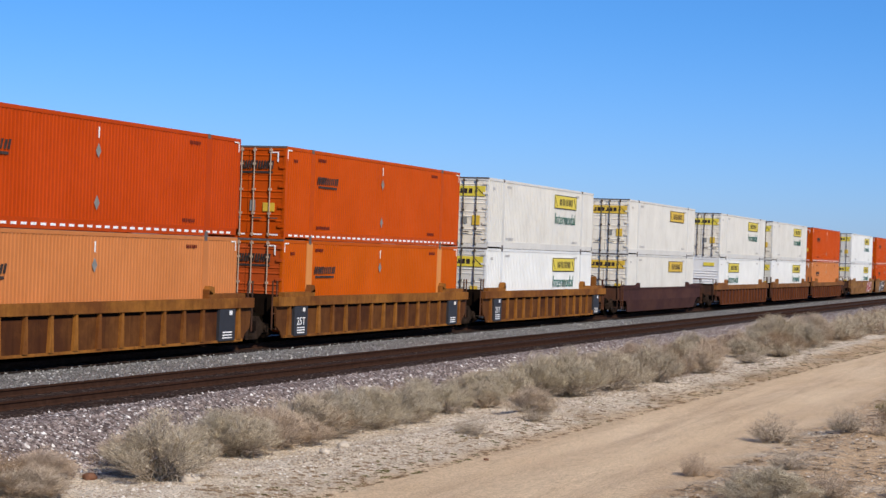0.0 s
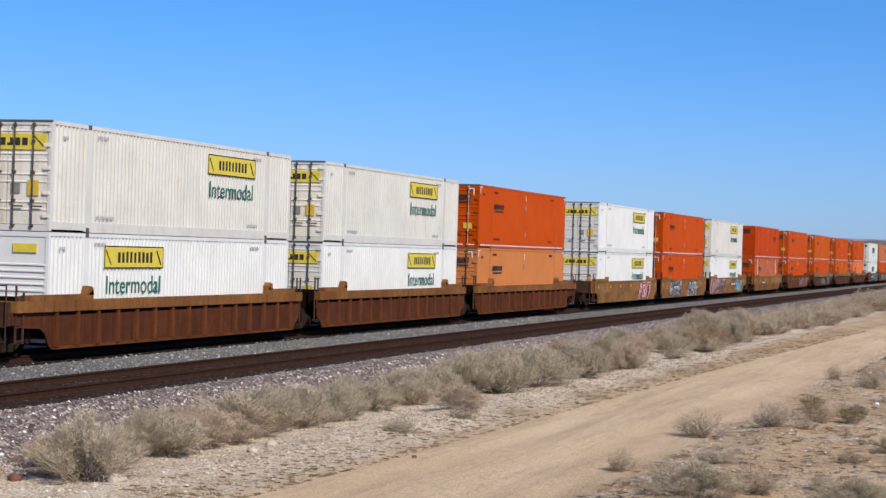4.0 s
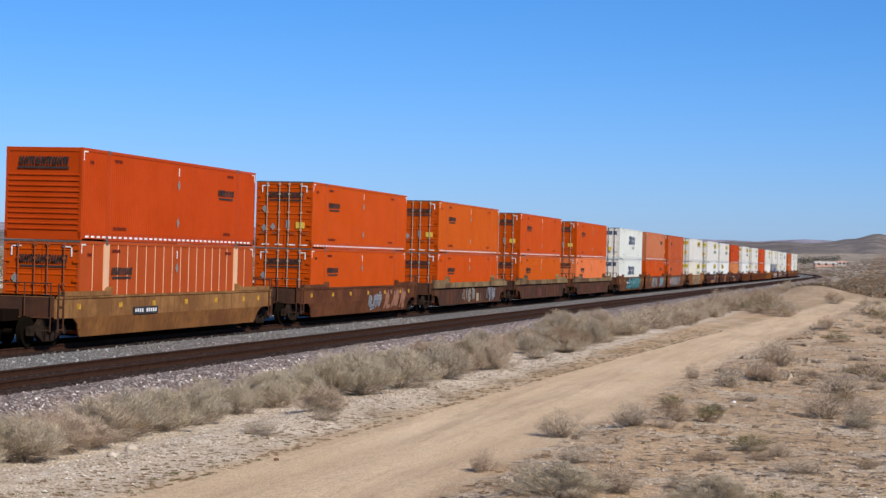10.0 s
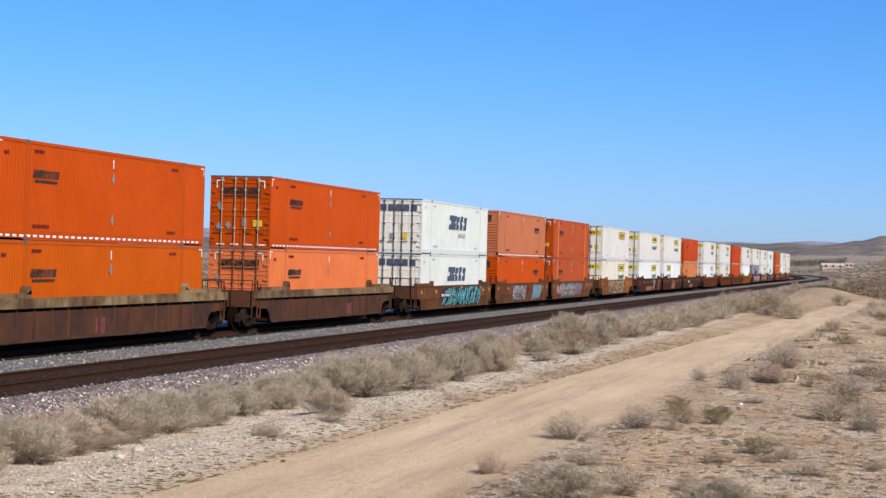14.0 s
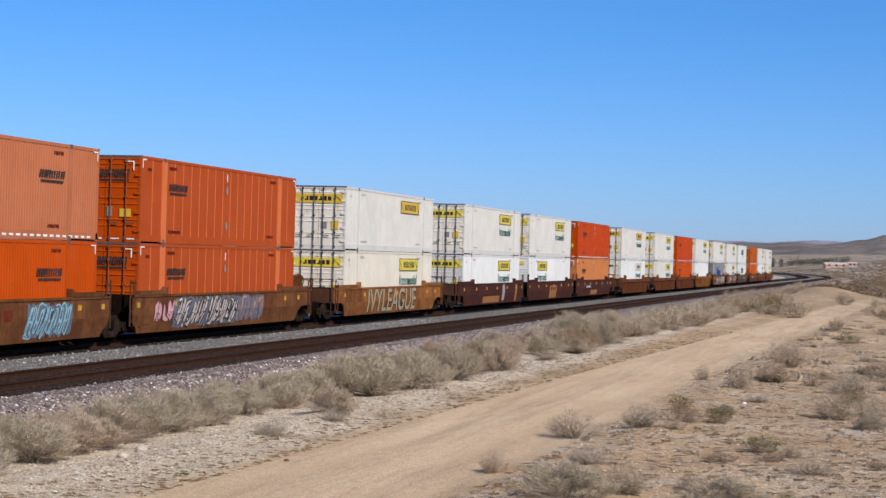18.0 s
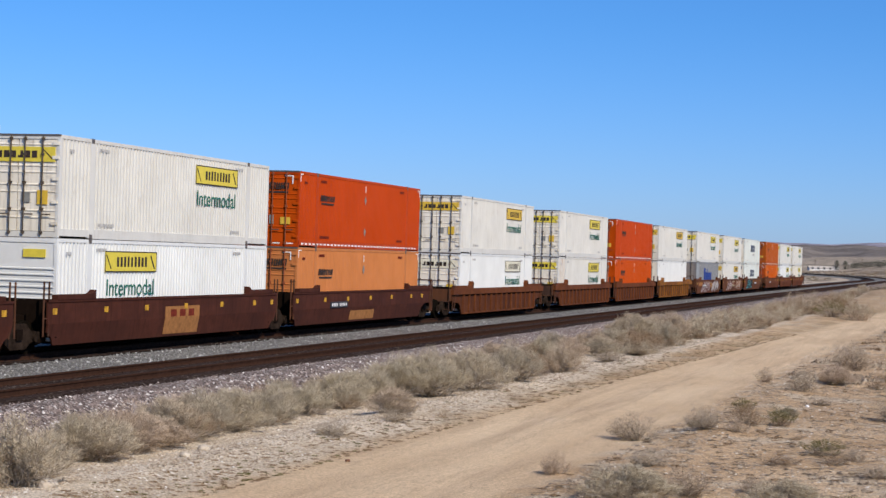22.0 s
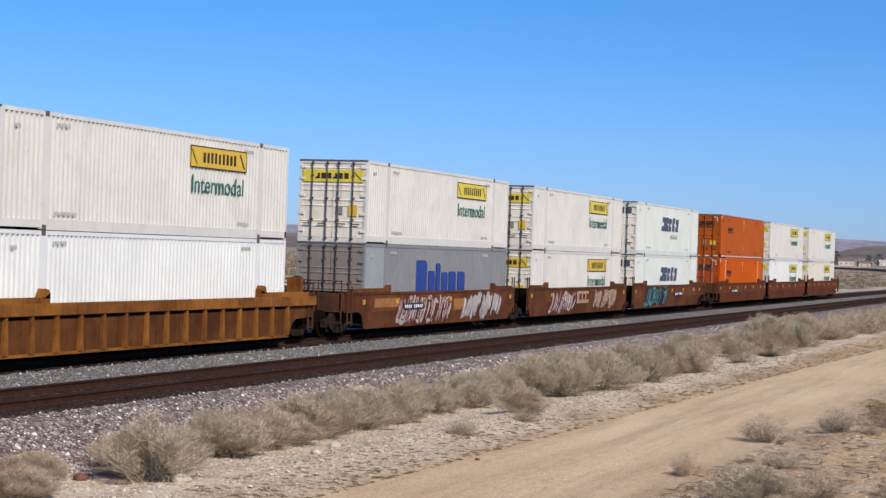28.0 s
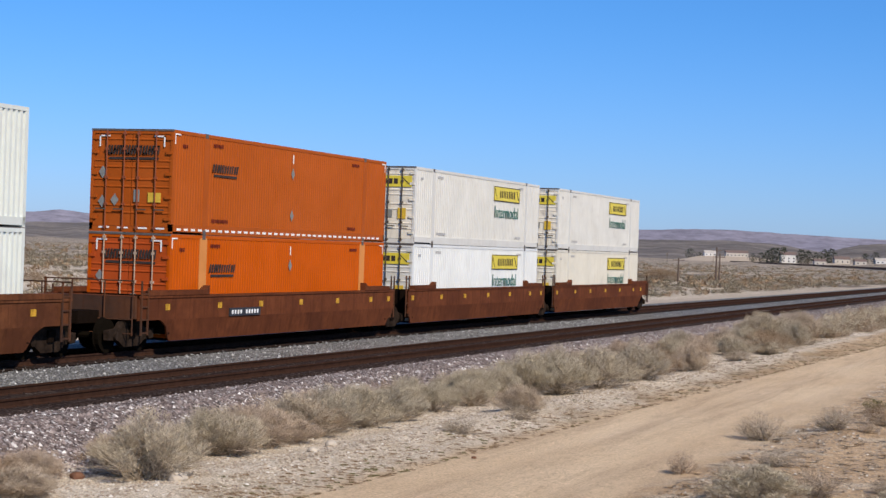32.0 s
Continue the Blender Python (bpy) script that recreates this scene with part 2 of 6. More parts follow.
CAR_TAN = rusty("tan_yellow_car_paint", (0.285, 0.142, 0.05), (0.15, 0.064, 0.023), 0.75)
CAR_BROWN = rusty("brown_car_paint", (0.145, 0.052, 0.021), (0.07, 0.024, 0.011), 0.8)
CAR_MAROON = rusty("dark_maroon_car_paint", (0.072, 0.023, 0.014), (0.045, 0.016, 0.011), 0.7)
CAR_DARK = rusty("sooty_brown_car_paint", (0.055, 0.030, 0.021), (0.12, 0.045, 0.02), 0.8)
CAR_SIENNA = rusty("sienna_car_paint", (0.17, 0.066, 0.023), (0.085, 0.03, 0.013), 0.8)
CAR_PATCHY = rusty("patchy_yellow_grey_chord_paint", (0.26, 0.18, 0.085), (0.085, 0.042, 0.024), 0.95)
CAR_RUSSET = rusty("russet_car_paint", (0.138, 0.042, 0.016), (0.075, 0.023, 0.010), 0.7)
CAR_AMBER = rusty("amber_brown_car_paint", (0.285, 0.112, 0.03), (0.12, 0.042, 0.016), 0.9)


# ---- mesh building ----
class Shape:
    """Collects faces for one mesh."""

    def __init__(self):
        self.v, self.f = [], []

    def quad(self, *pts):
        n = len(self.v)
        self.v += [tuple(p) for p in pts]
        self.f.append(tuple(range(n, n + len(pts))))
        return self

    def box(self, x0, x1, y0, y1, z0, z1, m=None):
        n = len(self.v)
        pts = [(x, y, z) for x in (x0, x1) for y in (y0, y1) for z in (z0, z1)]
        self.v += [tuple(m @ Vector(p)) for p in pts] if m else pts
        for a in ((0, 1, 3, 2), (4, 6, 7, 5), (0, 4, 5, 1), (2, 3, 7, 6), (0, 2, 6, 4), (1, 5, 7, 3)):
            self.f.append(tuple(n + i for i in a))
        return self

    def prism(self, poly, y0, y1):
        """A polygon in x and z, drawn out from y0 to y1."""
        n, k = len(self.v), len(poly)
        self.v += [(x, y0, z) for x, z in poly] + [(x, y1, z) for x, z in poly]
        self.f.append(tuple(range(n, n + k)))
        self.f.append(tuple(range(n + 2 * k - 1, n + k - 1, -1)))
        for i in range(k):
            j = (i + 1) % k
            self.f.append((n + j, n + i, n + k + i, n + k + j))
        return self

    def tube(self, a, b, r, sides=8, r2=None):
        a, b = Vector(a), Vector(b)
        d = (b - a).normalized()
        u = d.orthogonal().normalized()
        w = d.cross(u)
        n = len(self.v)
        for p, rr in ((a, r), (b, r if r2 is None else r2)):
            for i in range(sides):
                t = 2 * math.pi * i / sides
                self.v.append(tuple(p + rr * (math.cos(t) * u + math.sin(t) * w)))
        for i in range(sides):
            j = (i + 1) % sides
            self.f.append((n + i, n + j, n + sides + j, n + sides + i))
        self.f.append(tuple(range(n + sides - 1, n - 1, -1)))
        self.f.append(tuple(range(n + sides, n + 2 * sides)))
        return self

    def mesh(self, name, mat):
        me = bpy.data.meshes.new(name)
        me.from_pydata(self.v, [], self.f)
        me.materials.append(mat)
        bm = bmesh.new()
        bm.from_mesh(me)
        bmesh.ops.recalc_face_normals(bm, faces=bm.faces)
        bm.to_mesh(me)
        bm.free()
        return me


# marks and fittings too small to tell apart one by one
TINY = ("small_marking", "sign_mark", "trade_mark", "reflective_tape", "reflector", "stencil_bar", "number_bar", "hinge", "corner_casting", "well_floor")


def part(name, shape, mat, parent, label=""):
    me = shape if isinstance(shape, bpy.types.Mesh) else shape.mesh(name, mat)
    ob = new(name, me)
    ob.parent = parent
    if label:
        tagged(ob, label)
    if name in TINY:
        tagged(ob, kind="stuff")
    return ob


def lettering(text, width, height, mat, swell=0.0):
    """Flat raised letters in the x-z plane that read from -y, from the origin to the right and up."""
    cu = bpy.data.curves.new("lettering", "FONT")
    cu.body = text
    cu.extrude = 0.004
    cu.offset = swell
    ob = bpy.data.objects.new("lettering", cu)
    scene.collection.objects.link(ob)
    me = bpy.data.meshes.new_from_object(ob.evaluated_get(bpy.context.evaluated_depsgraph_get()))
    bpy.data.objects.remove(ob)
    co = np.array([v.co for v in me.vertices])
    lo, hi = co.min(0), co.max(0)
    for v in me.vertices:
        x, y, z = v.co
        v.co = ((x - lo[0]) / (hi[0] - lo[0]) * width, -z, (y - lo[1]) / (hi[1] - lo[1]) * height)
    me.materials.clear()
    me.materials.append(mat)
    return me


def slanted_bars(sh, x0, x1, z0, z1, n, y, lean=0.25, thick=0.006, fill=0.74):
    """A row of slanted blocks that stands for a trade mark."""
    rnd = random.Random(n * 7 + int(abs(x1 - x0) * 100))
    step = (x1 - x0) / n
    for i in range(n):
        a = x0 + i * step
        b = a + step * (fill + rnd.uniform(-0.12, 0.1))
        s = lean * (z1 - z0)
        top = z1 - rnd.choice((0, 0, 0.06)) * (z1 - z0)
        if fill < 0.8:
            sh.prism([(a, z0), (b, z0), (b + s, top), (a + s, top)], y - thick, y)
            continue
        # a heavy block with a bite out of one edge
        p, q = rnd.uniform(0.35, 0.5), rnd.uniform(0.55, 0.7)
        c = rnd.uniform(0.35, 0.6)
        zp, zq, m = z0 + (top - z0) * p, z0 + (top - z0) * q, a + (b - a) * c
        sh.prism([(a, z0), (b, z0), (b + s * p, zp), (a + s * p, zp)], y - thick, y)
        lo, hi = (a, m) if rnd.random() < 0.5 else (m, b)
        sh.prism([(lo + s * p, zp), (hi + s * p, zp), (hi + s * q, zq), (lo + s * q, zq)], y - thick, y)
        sh.prism([(a + s * q, zq), (b + s * q, zq), (b + s, top), (a + s, top)], y - thick, y)
    return sh


# ---- the line of the railway ----
TRAIN_X, NEAR_X, NEAR_Z = -25.8, -19.1, 0.14
BEND_Y, BEND_R, BEND_A = 500.0, 1500.0, radians(12.3)
BEND_L = BEND_R * BEND_A
FAR_A = radians(16)  # heading beyond the second, distant bend


def on_line(s, side=0.0):
    """Place and heading at s metres along the train's track; side: metres to the left of it."""
    if s <= BEND_Y:
        x, y, a = TRAIN_X, s, 0.0
    elif s <= BEND_Y + BEND_L:
        a = (s - BEND_Y) / BEND_R
        x, y = TRAIN_X - BEND_R * (1 - math.cos(a)), BEND_Y + BEND_R * math.sin(a)
    else:
        a, d = BEND_A, s - BEND_Y - BEND_L
        e = min(d, 380.0)
        x = TRAIN_X - BEND_R * (1 - math.cos(a)) - e * math.sin(a)
        y = BEND_Y + BEND_R * math.sin(a) + e * math.cos(a)
        if d > e:
            a = FAR_A
            x, y = x - (d - e) * math.sin(a), y + (d - e) * math.cos(a)
    return x - side * math.cos(a), y - side * math.sin(a), a


def ride(s):
    """Pose of a thing on the train's track: local x along it, away from the camera."""
    (x0, y0, _), (x1, y1, _) = on_line(s - 8), on_line(s + 8)
    x, y, _ = on_line(s)
    return pose(x, y, 0, 0, 0, math.degrees(math.atan2(y1 - y0, x1 - x0)))


def stations(a, b, near=4.0):
    out, s = [], a
    while s < b:
        out.append(s)
        s += near if s < 160 else near * 3 if s < BEND_Y else 20 if s < 900 else 120
    return out + [b]


def along(sections, at):
    """Draws a cross-section (pairs of side offset and height) along the line."""
    v, f, k = [], [], len(sections)
    for s in at:
        for o, z in sections:
            x, y, _ = on_line(s, o)
            v.append((x, y, z))
    for i in range(len(at) - 1):
        for j in range(k - 1):
            n = i * k + j
            f.append((n, n + 1, n + 1 + k, n + k))
    return v, f


def sheet(name, v, f, mat, label, category, smooth=False):
    me = bpy.data.meshes.new(name)
    me.from_pydata(v, [], f)
    me.materials.append(mat)
    if smooth:
        me.polygons.foreach_set("use_smooth", [True] * len(me.polygons))
    return tagged(new(name, me), label, category, kind="structure")


# ---- ground ----
GROUND = -0.6


def road_middle(y):
    """Middle and half width of the dirt road at y."""
    m = np.interp(y, [15, 30, 60, 100, 140, 180, 215], [-9.3, -8.95, -8.4, -7.2, -5.9, -4.6, -2.2])
    h = np.interp(y, [15, 30, 60, 100, 140, 180, 215], [2.25, 2.1, 2.05, 1.95, 1.8, 1.6, 1.5])
    return m, h


def rise(x, y):
    r = math.hypot(x, y)
    z = GROUND + max(0.0, r - 2600) * 0.006
    if y > 500:
        a = min((y - BEND_Y) / BEND_R, math.sin(BEND_A))
        line = TRAIN_X - BEND_R * (1 - math.cos(math.asin(a))) - max(0.0, y - BEND_Y - BEND_R * math.sin(BEND_A)) * math.tan(BEND_A)
        if y > 1190:
            line = -141.0 - (y - 1190) * math.tan(FAR_A)
        k = min(1.0, max(0.0, (x - line - 14) / (40 + max(0.0, r - 700) * 0.3)))
        z += k * k * (3 - 2 * k) * (max(0.0, min(r, 1500) - 600) * 0.0145 + max(0.0, r - 1300) * 0.006)
    z += 2.1 * math.exp(-(x * x + (y + 3) ** 2) / 90.0)
    side = x - TRAIN_X
    if -4 > side or side > 13.2:
        z += 0.07 * (noise.noise((x * 0.21, y * 0.21, 3)) + 0.6 * noise.noise((x * 0.6, y * 0.6, 9)))
    if y < 230 and x > -16:
        m, h = road_middle(y)
        d = abs(x - m) / h
        if d < 1.5:
            k = min(1, max(0, (1.5 - d) / 0.5))
            z = z * (1 - k) + (GROUND - 0.08) * k
            z -= 0.035 * (math.exp(-((d - 0.45) / 0.13) ** 2)) * k
        elif d < 2.1:
            z += 0.07 * math.sin((d - 1.5) / 0.6 * math.pi)
    # spoil heap beside the road's bend
    z += 1.25 * math.exp(-((x + 9.0) / 4.2) ** 2 - ((y - 232) / 34) ** 2)
    return z


def ground_sheet():
    xs = [-4800, -3600, -2600, -1800, -1200, -800, -550, -380, -260, -180, -120, -90, -70, -55, -45, -38, -33, -30, -27, -24, -21, -19, -17]
    xs += list(np.arange(-16.2, 4.01, 0.3)) + [5, 6.5, 8, 10, 13, 17, 22, 30, 40, 55, 80, 120, 180, 260, 380, 550, 800, 1200, 1900, 2900, 4800]
    ys = [-4800, -3000, -1800, -1000, -600, -300, -150, -80, -40, -20, -10, -5, 0, 4, 8, 12, 16, 19] + list(np.arange(21, 70, 0.6)) + list(np.arange(70, 130, 1.5))
    ys += list(np.arange(130, 320, 4)) + list(np.arange(320, 700, 25)) + [750, 820, 900, 1000, 1150, 1300, 1500, 1750, 2050, 2400, 2900, 3500, 4200, 4800]
    v = [(x, y, rise(x, y)) for y in ys for x in xs]
    k = len(xs)
    f = [(j * k + i, j * k + i + 1, (j + 1) * k + i + 1, (j + 1) * k + i) for j in range(len(ys) - 1) for i in range(k - 1)]
    return v, f


def ground_material():
    """Desert soil with scrub litter, the worn road of pale sand and the gravelly strip beside the ballast."""
    m, nt, b = nodes_of("desert_ground")
    co = nt.nodes.new("ShaderNodeTexCoord")
    sep = nt.nodes.new("ShaderNodeSeparateXYZ")
    nt.links.new(co.outputs["Object"], sep.inputs[0])

    def calc(op, a, bb=None, cc=None):
        n = nt.nodes.new("ShaderNodeMath")
        n.operation = op
        for i, q in enumerate((a, bb, cc)):
            if q is None:
                continue
            if isinstance(q, bpy.types.NodeSocket):
                nt.links.new(q, n.inputs[i])
            else:
                n.inputs[i].default_value = q
        return n.outputs[0]

    def curve(src, pts, lo, hi):
        """A value that follows y by straight pieces."""
        mr = nt.nodes.new("ShaderNodeMapRange")
        mr.inputs["From Min"].default_value, mr.inputs["From Max"].default_value = lo, hi
        nt.links.new(src, mr.inputs["Value"])
        fc = nt.nodes.new("ShaderNodeFloatCurve")
        cv = fc.mapping.curves[0]
        vals = [p[1] for p in pts]
        a, z = min(vals), max(vals)
        cv.points[0].location = ((pts[0][0] - lo) / (hi - lo), (pts[0][1] - a) / (z - a))
        cv.points[1].location = ((pts[-1][0] - lo) / (hi - lo), (pts[-1][1] - a) / (z - a))
        for p in pts[1:-1]:
            cv.points.new((p[0] - lo) / (hi - lo), (p[1] - a) / (z - a))
        for p in cv.points:
            p.handle_type = "VECTOR"
        fc.mapping.update()
        nt.links.new(mr.outputs[0], fc.inputs["Value"])
        return calc("MULTIPLY_ADD", fc.outputs[0], z - a, a)

    ys = [15, 30, 60, 100, 140, 180, 215]
    mid = curve(sep.outputs["Y"], [(y, float(road_middle(y)[0])) for y in ys], 15, 215)
    half = curve(sep.outputs["Y"], [(y, float(road_middle(y)[1])) for y in ys], 15, 215)
    wob = noise_at(nt, 0.55, 6, 0.65)
    off = calc("ABSOLUTE", calc("SUBTRACT", sep.outputs["X"], mid))
    d = calc("DIVIDE", off, half)
    d = calc("ADD", d, calc("MULTIPLY_ADD", wob, 0.6, -0.3))
    edge = ramp_of(nt, calc("MULTIPLY", d, 0.5), [(0.44, G1), (0.58, G0)])
    end = ramp_of(nt, calc("DIVIDE", sep.outputs["Y"], 300.0), [(0.70, G1), (0.74, G0)])
    on_road = blend(nt, 1.0, edge, end, "MULTIPLY")

    soil_a = ramp_of(nt, noise_at(nt, 0.22, 8, 0.65), [(0.3, (0.37, 0.245, 0.135)), (0.5, (0.50, 0.35, 0.205)), (0.7, (0.58, 0.435, 0.28))])
    litter = ramp_of(nt, noise_at(nt, 2.3, 9, 0.8, (0.8, 1.2, 1)), [(0.50, G0), (0.62, (0.55,) * 3)])
    soil_a = blend(nt, litter, soil_a, (0.21, 0.145, 0.085))
    gravel = ramp_of(nt, noise_at(nt, 0.5, 5, 0.6), [(0.52, G0), (0.62, (0.7,) * 3)])
    soil_a = blend(nt, gravel, soil_a, (0.50, 0.42, 0.31))
    strip = ramp_of(nt, calc("MULTIPLY_ADD", calc("ADD", sep.outputs["X"], calc("MULTIPLY", wob, 2.2)), 0.05, 1.0), [(0.485, G1), (0.52, G0)])
    soil_a = blend(nt, strip, soil_a, ramp_of(nt, noise_at(nt, 1.1, 7, 0.7), [(0.35, (0.46, 0.37, 0.26)), (0.65, (0.66, 0.565, 0.435))]))
    sand = ramp_of(nt, noise_at(nt, 0.5, 7, 0.6, (1, 0.25, 1)), [(0.3, (0.55, 0.395, 0.24)), (0.7, (0.68, 0.52, 0.335))])
    ruts = ramp_of(nt, noise_at(nt, 2.2, 6, 0.65, (1, 0.06, 1)), [(0.48, G0), (0.66, (0.5,) * 3)])
    sand = blend(nt, ruts, sand, (0.38, 0.265, 0.165))
    scuffs = ramp_of(nt, noise_at(nt, 5.0, 8, 0.75, (1, 0.5, 1)), [(0.54, G0), (0.68, (0.45,) * 3)])
    sand = blend(nt, scuffs, sand, (0.36, 0.26, 0.17))
    col = blend(nt, on_road, soil_a, sand)
    # dead weeds gathered along the road's far edge
    left = calc("SUBTRACT", mid, sep.outputs["X"])
    past = calc("ADD", calc("SUBTRACT", left, half), calc("MULTIPLY_ADD", noise_at(nt, 1.6, 8, 0.8), 2.6, -1.3))
    weeds = ramp_of(nt, calc("MULTIPLY_ADD", past, 0.25, 0.5), [(0.42, G0), (0.54, G1), (0.70, G1), (0.88, G0)])
    weeds = blend(nt, 1.0, weeds, ramp_of(nt, noise_at(nt, 0.8, 5, 0.6), [(0.36, (0.15,) * 3), (0.58, (0.62,) * 3)]), "MULTIPLY")
    weeds = blend(nt, 1.0, weeds, ramp_of(nt, noise_at(nt, 0.16, 4, 0.6), [(0.40, (0.1,) * 3), (0.58, G1)]), "MULTIPLY")
    col = blend(nt, weeds, col, ramp_of(nt, noise_at(nt, 0.7, 4, 0.6), [(0.4, (0.28, 0.19, 0.11)), (0.6, (0.21, 0.165, 0.08))]))
    # scrub cover of the plain
    veg = ramp_of(nt, noise_at(nt, 0.05, 9, 0.76, (1, 0.45, 1)), [(0.38, (0.1,) * 3), (0.56, (0.85,) * 3)])
    away = ramp_of(nt, calc("DIVIDE", sep.outputs["Y"], 1000.0), [(0.14, G0), (0.30, G1)])
    col = blend(nt, blend(nt, 1.0, veg, away, "MULTIPLY"), col, (0.13, 0.10, 0.07))
    speck = ramp_of(nt, noise_at(nt, 24, 5, 0.8), [(0.36, (0.42,) * 3), (0.5, (1.0,) * 3), (0.66, (1.65,) * 3)])
    col = blend(nt, blend(nt, on_road, (1.0, 1.0, 1.0), (0.6, 0.6, 0.6)), col, blend(nt, 1.0, col, speck, "MULTIPLY"))
    nt.links.new(col, b.inputs["Base Color"])
    b.inputs["Roughness"].default_value = 0.95
    b.inputs["Specular IOR Level"].default_value = 0.1
    bump(nt, b, noise_at(nt, 9, 7, 0.75), 0.6, 0.06)
    return m


# near-black stone: the train's shade is put into its colour
M_UNDERSHADE = stones_mat("shade_black_stone", [(0.0, (0.012, 0.008, 0.006)), (0.7, (0.025, 0.017, 0.013)), (1.0, (0.07, 0.055, 0.045))])
M_GROUND = ground_material()
gv, gf = ground_sheet()
sheet("ground", gv, gf, M_GROUND, "dry sandy desert ground with a worn dirt road", "ground", True)

# ballast: the purple bed of the near track, the grey bed of the train's track
NEAR_S = TRAIN_X - NEAR_X
BED = stations(-60, 4400)
bed_v, bed_f = along([(NEAR_S - 3.9, -0.78), (NEAR_S - 3.35, -0.60), (NEAR_S - 2.05, -0.10), (NEAR_S - 1.8, -0.06), (NEAR_S, -0.045), (NEAR_S + 2.0, -0.06)], BED)
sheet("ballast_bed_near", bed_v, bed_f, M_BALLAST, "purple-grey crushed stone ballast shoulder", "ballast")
grey_v, grey_f = along([(NEAR_S + 2.0, -0.06), (NEAR_S + 2.7, -0.17), (NEAR_S + 3.3, -0.20), (-1.5, -0.19), (1.6, -0.19), (2.6, -0.26), (5.9, -0.46), (6.8, -0.8)], BED)
oil_v, oil_f = along([(NEAR_S - 1.42, -0.052), (NEAR_S - 1.3, -0.018), (NEAR_S + 1.3, -0.018), (NEAR_S + 1.42, -0.05)], BED)
sheet("oiled_ballast", oil_v, oil_f, M_OILY, "oil-darkened ballast between the near rails", "ballast")
# sheet that paints the shade under the cars onto the oily ballast
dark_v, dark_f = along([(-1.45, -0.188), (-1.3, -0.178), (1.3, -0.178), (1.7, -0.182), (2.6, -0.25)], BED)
sheet("oiled_ballast_far", dark_v, dark_f, M_UNDERSHADE, "oily ballast under the train, painted near black for the shade there", "ballast")
fill_v, fill_f = along([(-12.5, -0.9), (-9.0, 0.9), (1.5, 0.9), (5.0, -0.9)], [1010, 1060, 1120, 1202, 1500, 2000, 2600, 3400])
sheet("embankment", fill_v, fill_f, M_OILY, "dark stone embankment of the line far off", "embankment")
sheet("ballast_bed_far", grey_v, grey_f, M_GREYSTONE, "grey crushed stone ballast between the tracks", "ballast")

# service track of pale dirt beyond the rails
dirt_v, dirt_f = along([(6.2, -0.585), (6.7, -0.55), (9.2, -0.55), (9.7, -0.6)], stations(-40, 700))
M_PALEDIRT = soil("pale_dirt", [(0.3, (0.42, 0.33, 0.24)), (0.7, (0.54, 0.45, 0.34))])
sheet("service_road", dirt_v, dirt_f, M_PALEDIRT, "pale dirt service road beyond the tracks", "road")


def rail_section(side, z):
    return [(side - 0.07, z - 0.17), (side - 0.07, z - 0.155), (side - 0.012, z - 0.13), (side - 0.012, z - 0.045), (side - 0.036, z - 0.035), (side - 0.036, z),
            (side + 0.036, z), (side + 0.036, z - 0.035), (side + 0.012, z - 0.045), (side + 0.012, z - 0.13), (side + 0.07, z - 0.155), (side + 0.07, z - 0.17)]


def track(name, side, z, ties_from, ties_to, label):
    root = tagged(new(name), label, "railway track", kind="structure")
    for o in (-0.755, 0.755):
        v, f = along(rail_section(side + o, z), stations(-60, 4400, 8.0))
        me = bpy.data.meshes.new("rail")
        me.from_pydata(v, [], f)
        me.materials.append(M_RAIL)
        part("rail", me, M_RAIL, root)
    tie = Shape().box(-0.115, 0.115, -1.3, 1.3, z - 0.35, z - 0.165).mesh("tie", M_TIE)
    rnd = random.Random(4)
    s = ties_from
    rest = Shape()
    n = 0
    while s < ties_to:
        x, y, a = on_line(s, side + rnd.uniform(-0.03, 0.03))
        m = pose(x, y, rnd.uniform(-0.012, 0.012), 0, 0, 90 + math.degrees(a) + rnd.uniform(-1.2, 1.2))
        if 22 < s < 110:
            ob = part("tie", tie, M_TIE, root)
            ob.matrix_basis = m
        else:
            rest.box(-0.115, 0.115, -1.3, 1.3, z - 0.35, z - 0.165, m)
        s += 0.51
        n += 1
    tagged(part("far_tie", rest, M_TIE, root, "dark timber ties further along"), kind="stuff")
    # tie plates with spikes beside each rail, under the nearest stretch
    plates = Shape()
    s = 22.0
    while s < 110:
        x, y, a = on_line(s, side)
        m = pose(x, y, z - 0.18, 0, 0, 90)
        for o in (-0.755, 0.755):
            plates.box(-0.09, 0.09, o - 0.18, o + 0.18, 0.0, 0.02, m)
            plates.box(-0.05, -0.02, o - 0.13, o - 0.10, 0.02, 0.05, m)
            plates.box(0.02, 0.05, o + 0.10, o + 0.13, 0.02, 0.05, m)
        s += 0.51
    tagged(part("tie_plate", plates, M_TIE, root, "rusty tie plates and spikes"), kind="stuff")
    return root


track("track_near", NEAR_S, NEAR_Z, 20, 560, "empty track with rust-brown rails on dark ties")
track("track_far", 0.0, 0.0, 20, 560, "track under the freight train, rails on dark ties")


